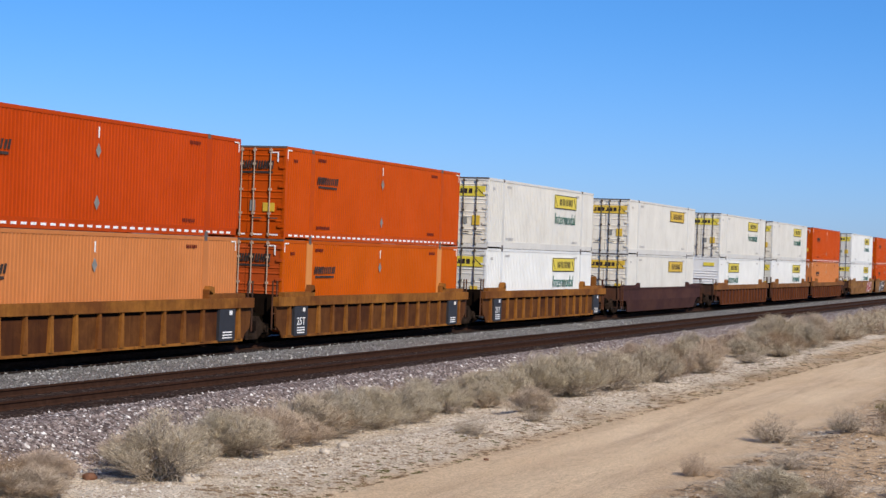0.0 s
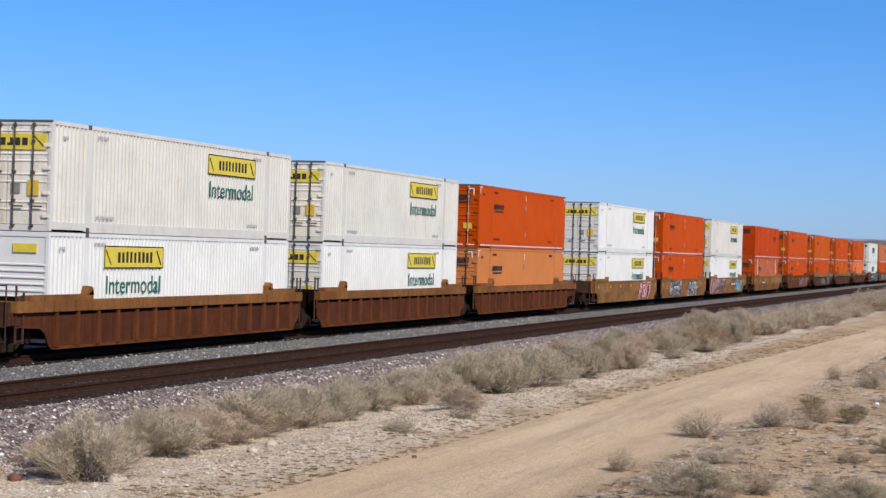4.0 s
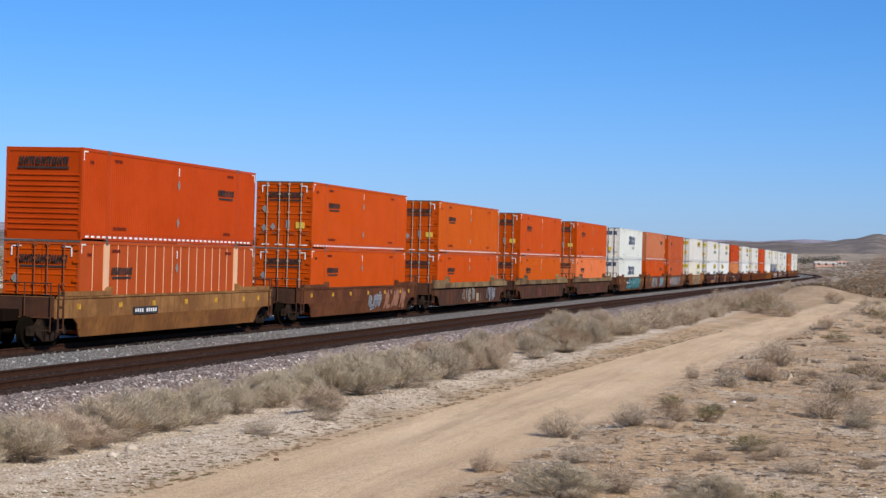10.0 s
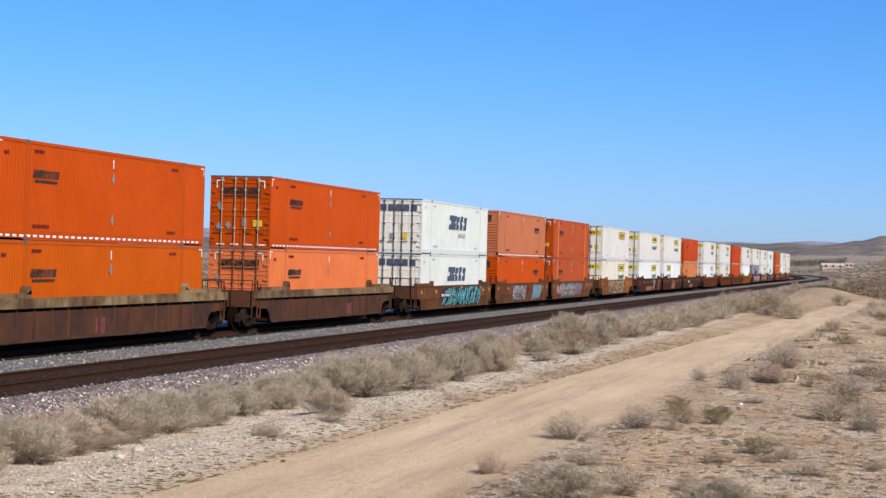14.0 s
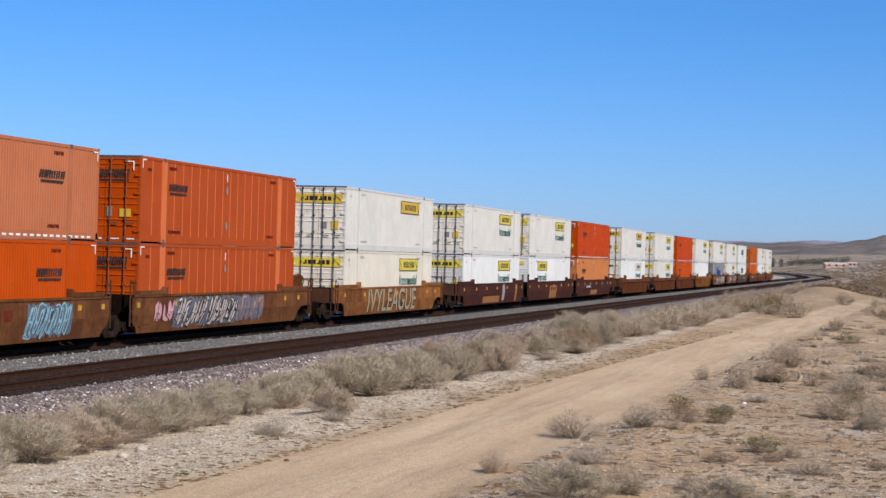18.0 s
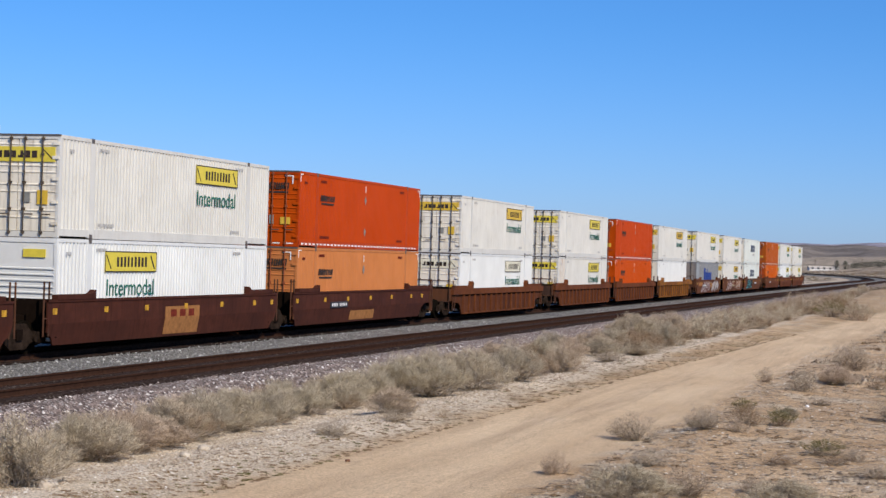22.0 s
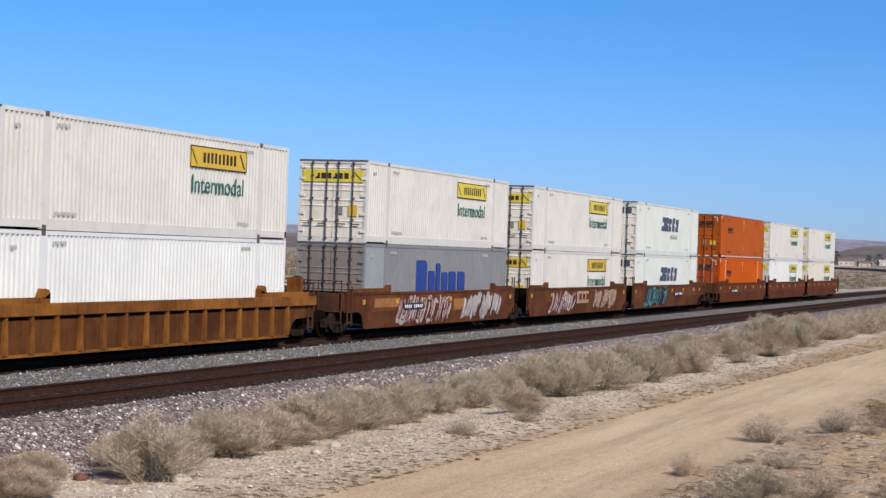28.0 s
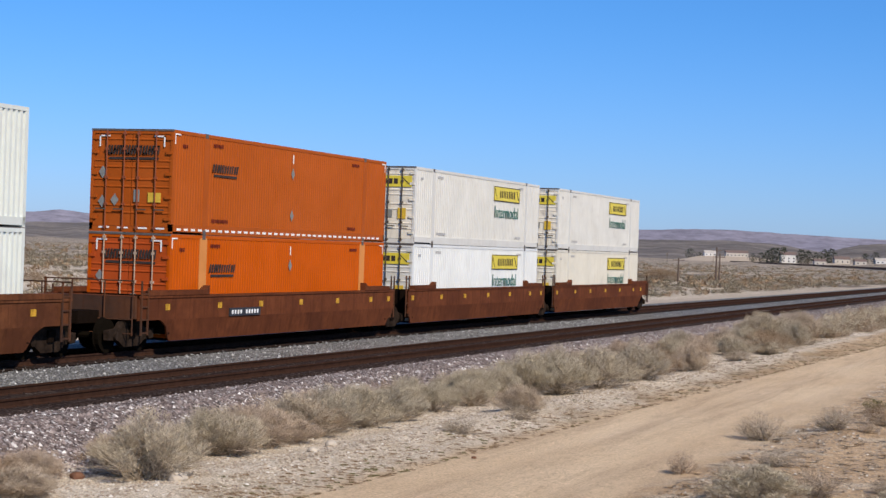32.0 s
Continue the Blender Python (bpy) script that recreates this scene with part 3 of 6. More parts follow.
# ---- far hills ----
def ridge(name, bearings, dist, foot, depth, mat, label, rough=1.0, seed=0):
    """A range of hills: crest heights by bearing, with folds down its face."""
    v, f = [], []
    bs = np.arange(bearings[0][0], bearings[-1][0] + 0.01, 0.25)
    hs = np.interp(bs, [b for b, _ in bearings], [h for _, h in bearings])
    k = 9
    for b, h in zip(bs, hs):
        for j in range(k):
            t = j / (k - 1)
            r = dist - depth * (1 - t)
            fold = noise.fractal((b * 0.9, t * 2.2, seed), 0.9, 2.1, 5)
            z = foot + (h - foot) * (t ** 1.25) + (h - foot) * 0.22 * fold * (1 - t) * t * 4 * rough
            z += (h - foot) * 0.05 * noise.fractal((b * 2.2, 7, seed), 0.9, 2.1, 4) * t * rough
            a = radians(b)
            v.append((r * math.sin(a), r * math.cos(a), z))
    for i in range(len(bs) - 1):
        for j in range(k - 1):
            n = i * k + j
            f.append((n, n + k, n + k + 1, n + 1))
    return sheet(name, v, f, mat, label, "hills", True)


M_HILL = soil("bare_rock_slope", [(0.4, (0.135, 0.115, 0.10)), (0.5, (0.18, 0.155, 0.13)), (0.6, (0.24, 0.205, 0.17))], 0.008, 0.07)
# the haze of distance is mixed into this slope colour as pale mauve
M_HILLHAZE = soil("haze_tinted_slope", [(0.35, (0.23, 0.215, 0.255)), (0.65, (0.28, 0.26, 0.30))], 0.002, 0.02)
ridge("hills_far", [(-75, 70), (-60, 95), (-45, 80), (-36, 62), (-32.2, 62), (-31.5, 70), (-30.5, 62), (-26, 55), (-20, 62), (-16, 72), (-13.5, 70), (-12, 76), (-11, 77), (-10, 74), (-7.7, 67), (-6.3, 64), (-4, 62), (-2.5, 70), (-1, 66), (4, 75), (20, 70), (45, 60)], 4750, 0, 500, M_HILLHAZE, "long low mountain range on the horizon, coloured mauve for haze", 0.4, 2)
ridge("hills_right", [(-9, 8), (-7, 44), (-5.3, 52), (-4.1, 53), (-3.2, 55), (-2.5, 53), (-1.9, 55), (-1.5, 62), (-0.85, 68), (-0.5, 77), (-0.2, 79), (0.1, 72), (0.8, 78), (2, 88), (5, 80), (9, 60), (16, 50), (30, 30)], 4200, -3, 1700, M_HILL, "bare brown desert hills with folded slopes", 1.0, 5)
ridge("hills_left", [(-60, 20), (-45, 30), (-36, 26), (-30, 34), (-24, 30), (-18, 34), (-14, 38), (-12.5, 40), (-11, 42), (-9.5, 38), (-8, 22), (-6.5, 8)], 4000, -3, 1500, M_HILL, "low brown desert rise behind the plain", 0.6, 8)


# ---- containers ----
LEN, WID, HIG = 16.154, 2.591, 2.896
HL, HW = LEN / 2, WID / 2
POST = 6.05  # lifting posts, forty feet apart


def corrugated(x0, x1, z0, z1, pitch, deep, y, out):
    """A sheet with upright folds; y is its outer face, out is -1 or 1 for the side it faces."""
    n = max(1, round((x1 - x0) / pitch))
    p = (x1 - x0) / n
    sh = Shape()
    xs = []
    for i in range(n):
        a = x0 + i * p
        xs += [(a, 1), (a + 0.42 * p, 1), (a + 0.56 * p, 0), (a + 0.86 * p, 0)]
    xs.append((x1, 1))
    for x, o in xs:
        yy = y - out * (0 if o else deep)
        sh.v += [(x, yy, z0), (x, yy, z1)]
    for i in range(len(xs) - 1):
        sh.f.append((2 * i, 2 * i + 2, 2 * i + 3, 2 * i + 1))
    return sh


def panelled(x0, x1, z0, z1, pitch, y, out):
    """Flat plates with narrow raised seams."""
    sh = Shape()
    n = max(1, round((x1 - x0) / pitch))
    p = (x1 - x0) / n
    sh.box(x0, x1, min(y - out * 0.02, y - out * 0.04), max(y - out * 0.02, y - out * 0.04), z0, z1)
    return sh, [x0 + i * p for i in range(1, n)]


def sides_mesh(me, ob_parent, name, mat, label="", shift=0.0):
    """The same flat part on both long sides, turned half round for the other."""
    a = part(name, me, mat, ob_parent, label)
    b = part(name, me, mat, ob_parent, label)
    b.matrix_basis = pose(shift, 0, 0, 0, 0, 180)
    return a, b


def container(label, skin, kind, door=None, posts=None, sign=M_SIGN, word=True, seams=None, roof=None, bay=None):
    """A 53-foot box, doors at -x. kind: sign, bars, navy, blue or none say what marks it carries."""
    root = tagged(new("shipping_container"), label, "shipping container", "containers on the train")
    door = door or skin
    posts = posts or skin
    fr = Shape()
    for s in (-1, 1):
        y0, y1 = sorted((s * HW, s * (HW - 0.09)))
        fr.box(-HL, HL, y0, y1, HIG - 0.10, HIG)
        fr.box(-HL + 2.1, HL - 2.1, y0, y1, 0.0, 0.27)
        for e in (-1, 1):
            a, b = sorted((e * HL, e * (HL - 2.1)))
            fr.box(a, b, y0, y1, 0.05, 0.25)
            a, b = sorted((e * HL, e * (HL - 0.12)))
            fr.box(a, b, y0, y1, 0.0, HIG - 0.1)
    for e in (-1, 1):
        a, b = sorted((e * HL, e * (HL - 0.12)))
        fr.box(a, b, -HW + 0.09, HW - 0.09, HIG - 0.13, HIG - 0.004)
        fr.box(a, b, -HW + 0.09, HW - 0.09, 0.0, 0.16)
    part("frame", fr, skin, root)
    part("roof", Shape().box(-HL + 0.02, HL - 0.02, -HW + 0.02, HW - 0.02, HIG - 0.045, HIG - 0.012), roof or skin, root)
    part("floor", Shape().box(-HL + 0.1, HL - 0.1, -HW + 0.05, HW - 0.05, 0.03, 0.12), M_DARK, root)
    w = 0.15 if posts is skin else 0.22
    post = Shape().box(-w, w, 0, 0.084, 0.02, HIG - 0.08).mesh("lifting_post", posts)
    for s in (-1, 1):
        for x in (-POST, POST):
            part("lifting_post", post, posts, root).matrix_basis = pose(x, s * (HW + 0.004), 0, 0, 0, 0 if s < 0 else 180)
    cast = Shape()
    for s in (-1, 1):
        for x in (-POST, POST):
            y0, y1 = sorted((s * (HW + 0.012), s * (HW - 0.16)))
            for z in (HIG - 0.12, -0.004):
                cast.box(x - 0.09, x + 0.09, y0, y1, z, z + 0.13)
    part("corner_casting", cast, DARKROOF, root, "dark steel lifting castings")
    # long walls in three bays
    for s in (-1, 1):
        for i, (a, b) in enumerate(((-HL + 0.12, -POST - 0.15), (-POST + 0.15, POST - 0.15), (POST + 0.15, HL - 0.12))):
            if seams:
                sh, xs = panelled(a, b, 0.24, HIG - 0.09, 0.78, s * HW, s)
                part("side_panel", sh, skin, root)
                st = Shape()
                for x in xs:
                    y0, y1 = sorted((s * (HW - 0.02), s * (HW - 0.008)))
                    st.box(x - 0.022, x + 0.022, y0, y1, 0.24, HIG - 0.09)
                if xs:
                    part("panel_seam", st, seams, root, "pale worn seams between the plates")
            else:
                mat = (GREYBLUE if kind == "blue" else bay or skin) if i == 0 else skin
                part("side_panel", corrugated(a, b, 0.24, HIG - 0.09, 0.21 if kind != "bars" else 0.165, 0.07 if kind == "blue" else 0.06 if kind != "bars" else 0.02, s * (HW - 0.008), s), mat, root)
    # door end
    for s in (-1, 1):
        a, b = sorted((s * 0.012, s * (HW - 0.10)))
        prof = [(-HL + 0.07, 0.17), (-HL + 0.02, 0.17)]
        for z in ((0.52, 0.72, 1.25, 1.45, 1.80, 1.98, 2.58) if kind != "navy" else (0.6, 1.1, 1.6, 2.0)):
            prof += [(-HL + 0.02, z), (-HL + 0.002, z + 0.015), (-HL + 0.002, z + 0.045), (-HL + 0.02, z + 0.06)]
        leaf = Shape().prism(prof + [(-HL + 0.02, HIG - 0.14), (-HL + 0.07, HIG - 0.14)], a, b)
        part("door", leaf, door, root)
        hinge = Shape()
        for z in (0.35, 0.95, 1.6, 2.2, 2.6):
            y0, y1 = sorted((s * (HW - 0.22), s * (HW - 0.02)))
            hinge.box(-HL - 0.025, -HL + 0.03, y0, y1, z, z + 0.09)
        part("hinge", hinge, door, root)
        for y in (s * 0.22, s * 0.78):
            rod = Shape().tube((-HL - 0.035, y, 0.06), (-HL - 0.035, y, HIG - 0.05), 0.02, 6)
            for z in (0.1, 0.75, 1.5, 2.3, HIG - 0.16):
                rod.box(-HL - 0.055, -HL + 0.02, y - 0.045, y + 0.045, z, z + 0.07)
            part("lock_rod", rod, (M_RODPALE if skin in (ORANGE, BRIGHT) else M_RODORANGE) if kind == "bars" else M_RODDARK, root, "upright lock rod with brackets")
            grip = Shape().box(-HL - 0.06, -HL - 0.04, y - 0.02, y + s * 0.30 if s > 0 else y + 0.02, 0.62, 0.66) if s > 0 else Shape().box(-HL - 0.06, -HL - 0.04, y - 0.30, y + 0.02, 0.62, 0.66)
            part("door_handle", grip, M_RODDARK, root)
    seal = Shape()
    seal.box(-HL + 0.06, -HL + 0.085, -HW + 0.09, HW - 0.09, 0.15, HIG - 0.12)
    part("door_seal", seal, M_RODDARK, root, "dark rubber door seals")
    edge = Shape().box(-HL - 0.012, -HL + 0.05, -HW - 0.006, HW + 0.006, HIG - 0.05, HIG + 0.006)
    part("header", edge, DARKROOF, root, "dark header edge over the doors")
    # plain end with level ribs
    prof = [(HL - 0.07, 0.15), (HL - 0.02, 0.15)]
    for i in range(11):
        z = 0.3 + i * 0.17
        prof += [(HL - 0.02, z), (HL + 0.012, z + 0.015), (HL + 0.012, z + 0.05), (HL - 0.02, z + 0.065)]
    nose = Shape().prism(prof + [(HL - 0.02, HIG - 0.12), (HL - 0.07, HIG - 0.12)], -HW + 0.09, HW - 0.09)
    part("front_wall", nose, skin, root)
    # marks
    small = Shape()
    for x, z, w in ((-5.6, 2.55, 0.75), (4.9, 2.55, 0.7), (-7.5, 2.42, 0.35), (-5.6, 0.36, 1.1), (4.6, 0.36, 0.8)):
        for i in range(int(w / 0.11)):
            small.box(x + i * 0.11, x + i * 0.11 + 0.07, -HW - 0.006, -HW + 0.004, z, z + 0.10)
    sides_mesh(small.mesh("small_marking", M_SMALLINK if kind != "bars" else M_REDINK), root, "small_marking", M_SMALLINK, "row of small lettering too faint to read")
    if kind in ("sign", "plain_sign"):
        x0, x1, z0, z1 = 1.45, 5.05, 1.95, 2.58
        sides_mesh(Shape().box(x0, x1, -HW - 0.012, -HW + 0.002, z0, z1).mesh("side_sign", sign), root, "side_sign", sign, "yellow sign panel", 6.5)
        rim = Shape()
        for a, b, c, d in ((x0, x1, z0, z0 + 0.035), (x0, x1, z1 - 0.035, z1), (x0, x0 + 0.035, z0, z1), (x1 - 0.035, x1, z0, z1)):
            rim.box(a, b, -HW - 0.016, -HW - 0.010, c, d)
        rim.prism([(x0 + 0.10, z1 - 0.1), (x0 + 0.42, z0 + 0.1), (x0 + 0.36, z0 + 0.1), (x0 + 0.06, z1 - 0.14)], -HW - 0.016, -HW - 0.011)
        slanted_bars(rim, x0 + 0.78, x1 - 0.62, z0 + 0.16, z1 - 0.16, 9, -HW - 0.011, 0.0, 0.006, 0.58)
        rim.prism([(x1 - 0.42, z1 - 0.1), (x1 - 0.10, z0 + 0.1), (x1 - 0.20, z0 + 0.1), (x1 - 0.48, z1 - 0.14)], -HW - 0.016, -HW - 0.011)
        sides_mesh(rim.mesh("sign_mark", M_INK), root, "sign_mark", M_INK, "dark blocks and border on the sign", 6.5)
        if word:
            me = lettering("Intermodal", 3.3, 0.50, M_GREEN)
            a, b = sides_mesh(me, root, "lettering", M_GREEN, "green lettering reading Intermodal")
            a.matrix_basis = pose(1.6, -HW - 0.008, 1.24)
            b.matrix_basis = pose(6.5, 0, 0, 0, 0, 180) @ pose(1.6, -HW - 0.008, 1.24)
        part("door_sign", Shape().box(-HL - 0.012, -HL + 0.004, -HW + 0.14, HW - 0.14, 2.12, 2.54), sign, root, "yellow sign across the doors")
        mk = Shape()
        for i in range(6):
            y = 0.62 - i * 0.22
            mk.box(-HL - 0.018, -HL - 0.010, y - 0.115, y + 0.05, 2.23, 2.30 + 0.13 * (i % 3 > 0))
            mk.box(-HL - 0.018, -HL - 0.010, y - 0.115, y - 0.03, 2.30, 2.43)
        mk.quad((-HL - 0.016, -0.75, 2.48), (-HL - 0.016, -1.05, 2.2), (-HL - 0.016, -1.10, 2.2), (-HL - 0.016, -0.80, 2.48))
        part("sign_mark", mk, M_INK, root, "dark blocks on the door sign")
        pl = Shape().box(-HL - 0.012, -HL + 0.004, -0.95, -0.62, 0.92, 1.32)
        part("placard", pl, M_SIGNDULL, root, "small yellow placard")
        pl = Shape().box(-HL - 0.012, -HL + 0.004, -0.40, -0.14, 0.98, 1.26)
        part("placard", pl, M_GREYMARK, root, "small grey placard")
        nm = Shape().box(HL - 0.01, HL + 0.02, 0.25, 0.95, 2.35, 2.58)
        part("placard", nm, sign, root, "small yellow sign on the plain end")
    if kind == "bars":
        lg = Shape()
        slanted_bars(lg, -5.65, -3.95, 1.83, 2.07, 11, -HW - 0.002, 0.25, 0.008, 0.62)
        lg.box(-5.55, -4.05, -HW - 0.010, -HW - 0.002, 1.70, 1.77)
        sides_mesh(lg.mesh("trade_mark", M_INK), root, "trade_mark", M_INK, "dark slanted blocks over a bar", -9.6)
        ns = Shape()
        for i in range(9):
            y = -0.85 + i * 0.19
            for q in (0, 1):
                ns.prism([(y + 0.09 * q, 2.34), (y + 0.05 + 0.09 * q, 2.34), (y + 0.08 + 0.09 * q, 2.60), (y + 0.03 + 0.09 * q, 2.60)], HL + 0.004, HL + 0.022)
            z = (2.34, 2.45, 2.55)[i % 3]
            ns.prism([(y, z), (y + 0.14, z), (y + 0.145, z + 0.05), (y + 0.005, z + 0.05)], HL + 0.004, HL + 0.022)
        ns.v = [(b, a, c) for a, b, c in ns.v]
        ns.box(HL + 0.004, HL + 0.022, -0.88, 0.85, 2.22, 2.29)
        part("trade_mark", ns, M_INK, root, "dark blocks over a bar on the plain end")
        for z in (2.05, 0.72):
            dg = Shape().prism([(0.0, z + 0.19), (-0.13, z), (0.0, z - 0.19), (0.13, z)], -HW - 0.010, -HW - 0.002)
            sides_mesh(dg.mesh("placard", M_GREYMARK), root, "placard", M_GREYMARK, "grey diamond placard")
        tick = Shape().box(-0.03, 0.03, -HW - 0.008, -HW, 2.38, 2.66)
        for z0, z1, x0, x1 in ((2.50, 2.80, -HL + 0.10, -HL + 0.14), (2.76, 2.80, -HL + 0.1, -HL + 0.42), (2.50, 2.80, HL - 0.14, HL - 0.10), (2.76, 2.80, HL - 0.42, HL - 0.10)):
            tick.box(x0, x1, -HW - 0.008, -HW, z0, z1)
        if not seams:
            x = -HL + 0.35
            while x < HL - 0.4:
                tick.box(x, x + 0.24, -HW - 0.009, -HW, 0.085, 0.15)
                x += 0.43
        sides_mesh(tick.mesh("reflective_tape", M_WHITEMARK), root, "reflective_tape", M_WHITEMARK, "dashes of white reflective tape")
        dl = Shape()
        for i in range(9):
            y = 0.78 - i * 0.185
            for q in (0, 1):
                dl.prism([(y - 0.15 + 0.09 * q, 2.18), (y - 0.10 + 0.09 * q, 2.18), (y - 0.13 + 0.09 * q, 2.44), (y - 0.18 + 0.09 * q, 2.44)], -HL - 0.014, -HL + 0.004)
            z = (2.18, 2.29, 2.39)[i % 3]
            dl.prism([(y - 0.16, z), (y - 0.01, z), (y - 0.015, z + 0.05), (y - 0.165, z + 0.05)], -HL - 0.014, -HL + 0.004)
        dl.v = [(b, a, c) for a, b, c in dl.v]
        dl.box(-HL - 0.014, -HL + 0.004, -0.85, 0.72, 2.04, 2.11)
        part("trade_mark", dl, M_INK, root, "dark blocks over a bar on the doors")
        for y, z in ((0.9, 1.68), (0.9, 0.85), (0.5, 0.9)):
            gd = Shape().quad((-HL - 0.012, y, z + 0.18), (-HL - 0.012, y + 0.13, z), (-HL - 0.012, y, z - 0.18), (-HL - 0.012, y - 0.13, z))
            part("placard", gd, M_GREYMARK, root, "grey sticker on the door")
        part("placard", Shape().box(-HL - 0.012, -HL + 0.004, -0.28, -0.10, 0.85, 1.2), M_GREYMARK, root, "grey sticker on the door")
        part("placard", Shape().box(-HL - 0.012, -HL + 0.004, -0.95, -0.55, 0.85, 1.12), M_SIGNDULL, root, "amber sticker on the door")
        tp = Shape()
        for y in (0.65, 0.05, -0.55, -1.1):
            tp.box(-HL - 0.012, -HL + 0.004, y, y + 0.34, 0.1, 0.145)
        for y0, y1, z0, z1 in ((1.0, 1.04, 2.4, 2.72), (0.7, 1.04, 2.68, 2.72), (-1.04, -1.0, 2.4, 2.72), (-1.04, -0.7, 2.68, 2.72)):
            tp.box(-HL - 0.012, -HL + 0.004, y0, y1, z0, z1)
        part("reflective_tape", tp, M_WHITEMARK, root, "white reflective corners and dashes on the doors")
    if kind == "navy":
        lg = slanted_bars(Shape(), -2.0, 2.4, 1.42, 2.22, 5, -HW - 0.002, 0.28, 0.008, 0.82)
        sides_mesh(lg.mesh("trade_mark", M_NAVY), root, "trade_mark", M_NAVY, "large navy slanted blocks")
        me = lettering("INTERMODAL", 1.9, 0.24, M_SMALLINK)
        a, b = sides_mesh(me, root, "lettering", M_SMALLINK, "grey lettering reading INTERMODAL")
        a.matrix_basis = pose(0.3, -HW - 0.008, 0.98)
        b.matrix_basis = pose(0, 0, 0, 0, 0, 180) @ pose(0.3, -HW - 0.008, 0.98)
        dl = Shape()
        for i in range(5):
            y = 1.0 - i * 0.42
            dl.box(-HL - 0.014, -HL + 0.004, y - 0.32, y, 2.25, 2.6)
        part("trade_mark", dl, M_NAVY, root, "navy blocks on the doors")
        part("placard", Shape().box(-HL - 0.014, -HL + 0.004, -0.5, -0.16, 0.75, 1.1), M_SIGNDULL, root, "amber placard")
        part("placard", Shape().box(-HL - 0.014, -HL + 0.004, 0.2, 0.46, 0.75, 1.05), M_GREYMARK, root, "grey placard")
    if kind == "blue":
        lg = Shape()
        for x, w, h in ((-2.9, 1.15, 1.4), (-1.55, 0.7, 1.0), (-0.7, 0.45, 1.3), (-0.1, 0.7, 0.95), (0.75, 0.85, 0.98), (1.8, 0.85, 0.98)):
            lg.prism([(x, 0.95), (x + w, 0.95), (x + w, 0.95 + h * 0.9), (x + w * 0.85, 0.95 + h), (x, 0.95 + h)], -HW - 0.012, -HW - 0.002)
        sides_mesh(lg.mesh("trade_mark", M_BLUE), root, "trade_mark", M_BLUE, "large royal blue blocks")
    return root


# ---- well cars ----
TOP, BOT, SIDE = 1.62, 0.34, 1.46
END_X, JOIN_X = 1.95, 0.72  # how far the side reaches past the load at a coupler end and at a joint


def truck(parent, x):
    t = part("truck", Shape().box(x - 0.16, x + 0.16, -1.15, 1.15, 0.42, 0.72), M_DARK, parent, "two-axle truck, greasy steel blackened for the shade under the car")
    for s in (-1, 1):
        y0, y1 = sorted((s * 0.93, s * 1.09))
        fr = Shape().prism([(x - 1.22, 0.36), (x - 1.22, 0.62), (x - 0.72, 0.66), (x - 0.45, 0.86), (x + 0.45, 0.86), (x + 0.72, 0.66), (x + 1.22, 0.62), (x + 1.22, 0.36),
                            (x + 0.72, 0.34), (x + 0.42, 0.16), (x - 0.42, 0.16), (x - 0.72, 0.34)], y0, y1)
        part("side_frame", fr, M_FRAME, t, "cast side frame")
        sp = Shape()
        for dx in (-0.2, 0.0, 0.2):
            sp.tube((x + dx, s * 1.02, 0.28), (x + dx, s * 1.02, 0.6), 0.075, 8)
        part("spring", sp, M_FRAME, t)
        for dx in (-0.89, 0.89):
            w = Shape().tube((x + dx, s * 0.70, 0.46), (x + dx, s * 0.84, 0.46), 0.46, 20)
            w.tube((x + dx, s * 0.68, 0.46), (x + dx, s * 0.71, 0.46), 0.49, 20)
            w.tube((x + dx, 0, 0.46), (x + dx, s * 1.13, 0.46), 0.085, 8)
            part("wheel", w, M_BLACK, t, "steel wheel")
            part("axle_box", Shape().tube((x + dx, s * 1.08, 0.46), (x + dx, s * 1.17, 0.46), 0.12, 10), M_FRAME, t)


KNEE = 0.95  # below this a smooth side leans inwards


def lean_in(sh, s=-1):
    """Moves what lies under the knee of a smooth side in with it."""
    sh.v = [(x, y - s * 0.10 * max(0.0, KNEE - z) / (KNEE - BOT), z) for x, y, z in sh.v]
    return sh


def arch(x, d, coupler):
    """Lower corner of a side, from its end inwards; d is 1 at the -x end."""
    if coupler:
        return [(x, 1.02), (x + d * 0.35, 1.0), (x + d * 0.55, 0.93), (x + d * 1.35, 0.90), (x + d * 1.62, 0.76), (x + d * 1.82, 0.45), (x + d * 1.95, BOT)]
    return [(x, 1.05), (x + d * 0.05, 0.72), (x + d * 0.35, 0.55), (x + d * 0.5, BOT)]


def ladder(x, y, d, mat, root, tall=2.15):
    sh = Shape()
    for dx in (0, 0.36):
        sh.box(x + dx - 0.025, x + dx + 0.025, y - 0.02, y + 0.02, 0.55, tall - 0.5 * dx)
    for z in (0.6, 0.95, 1.3, 1.65):
        sh.box(x, x + 0.36, y - 0.015, y + 0.015, z, z + 0.035)
    part("ladder", sh, mat, root, "steel end ladder")


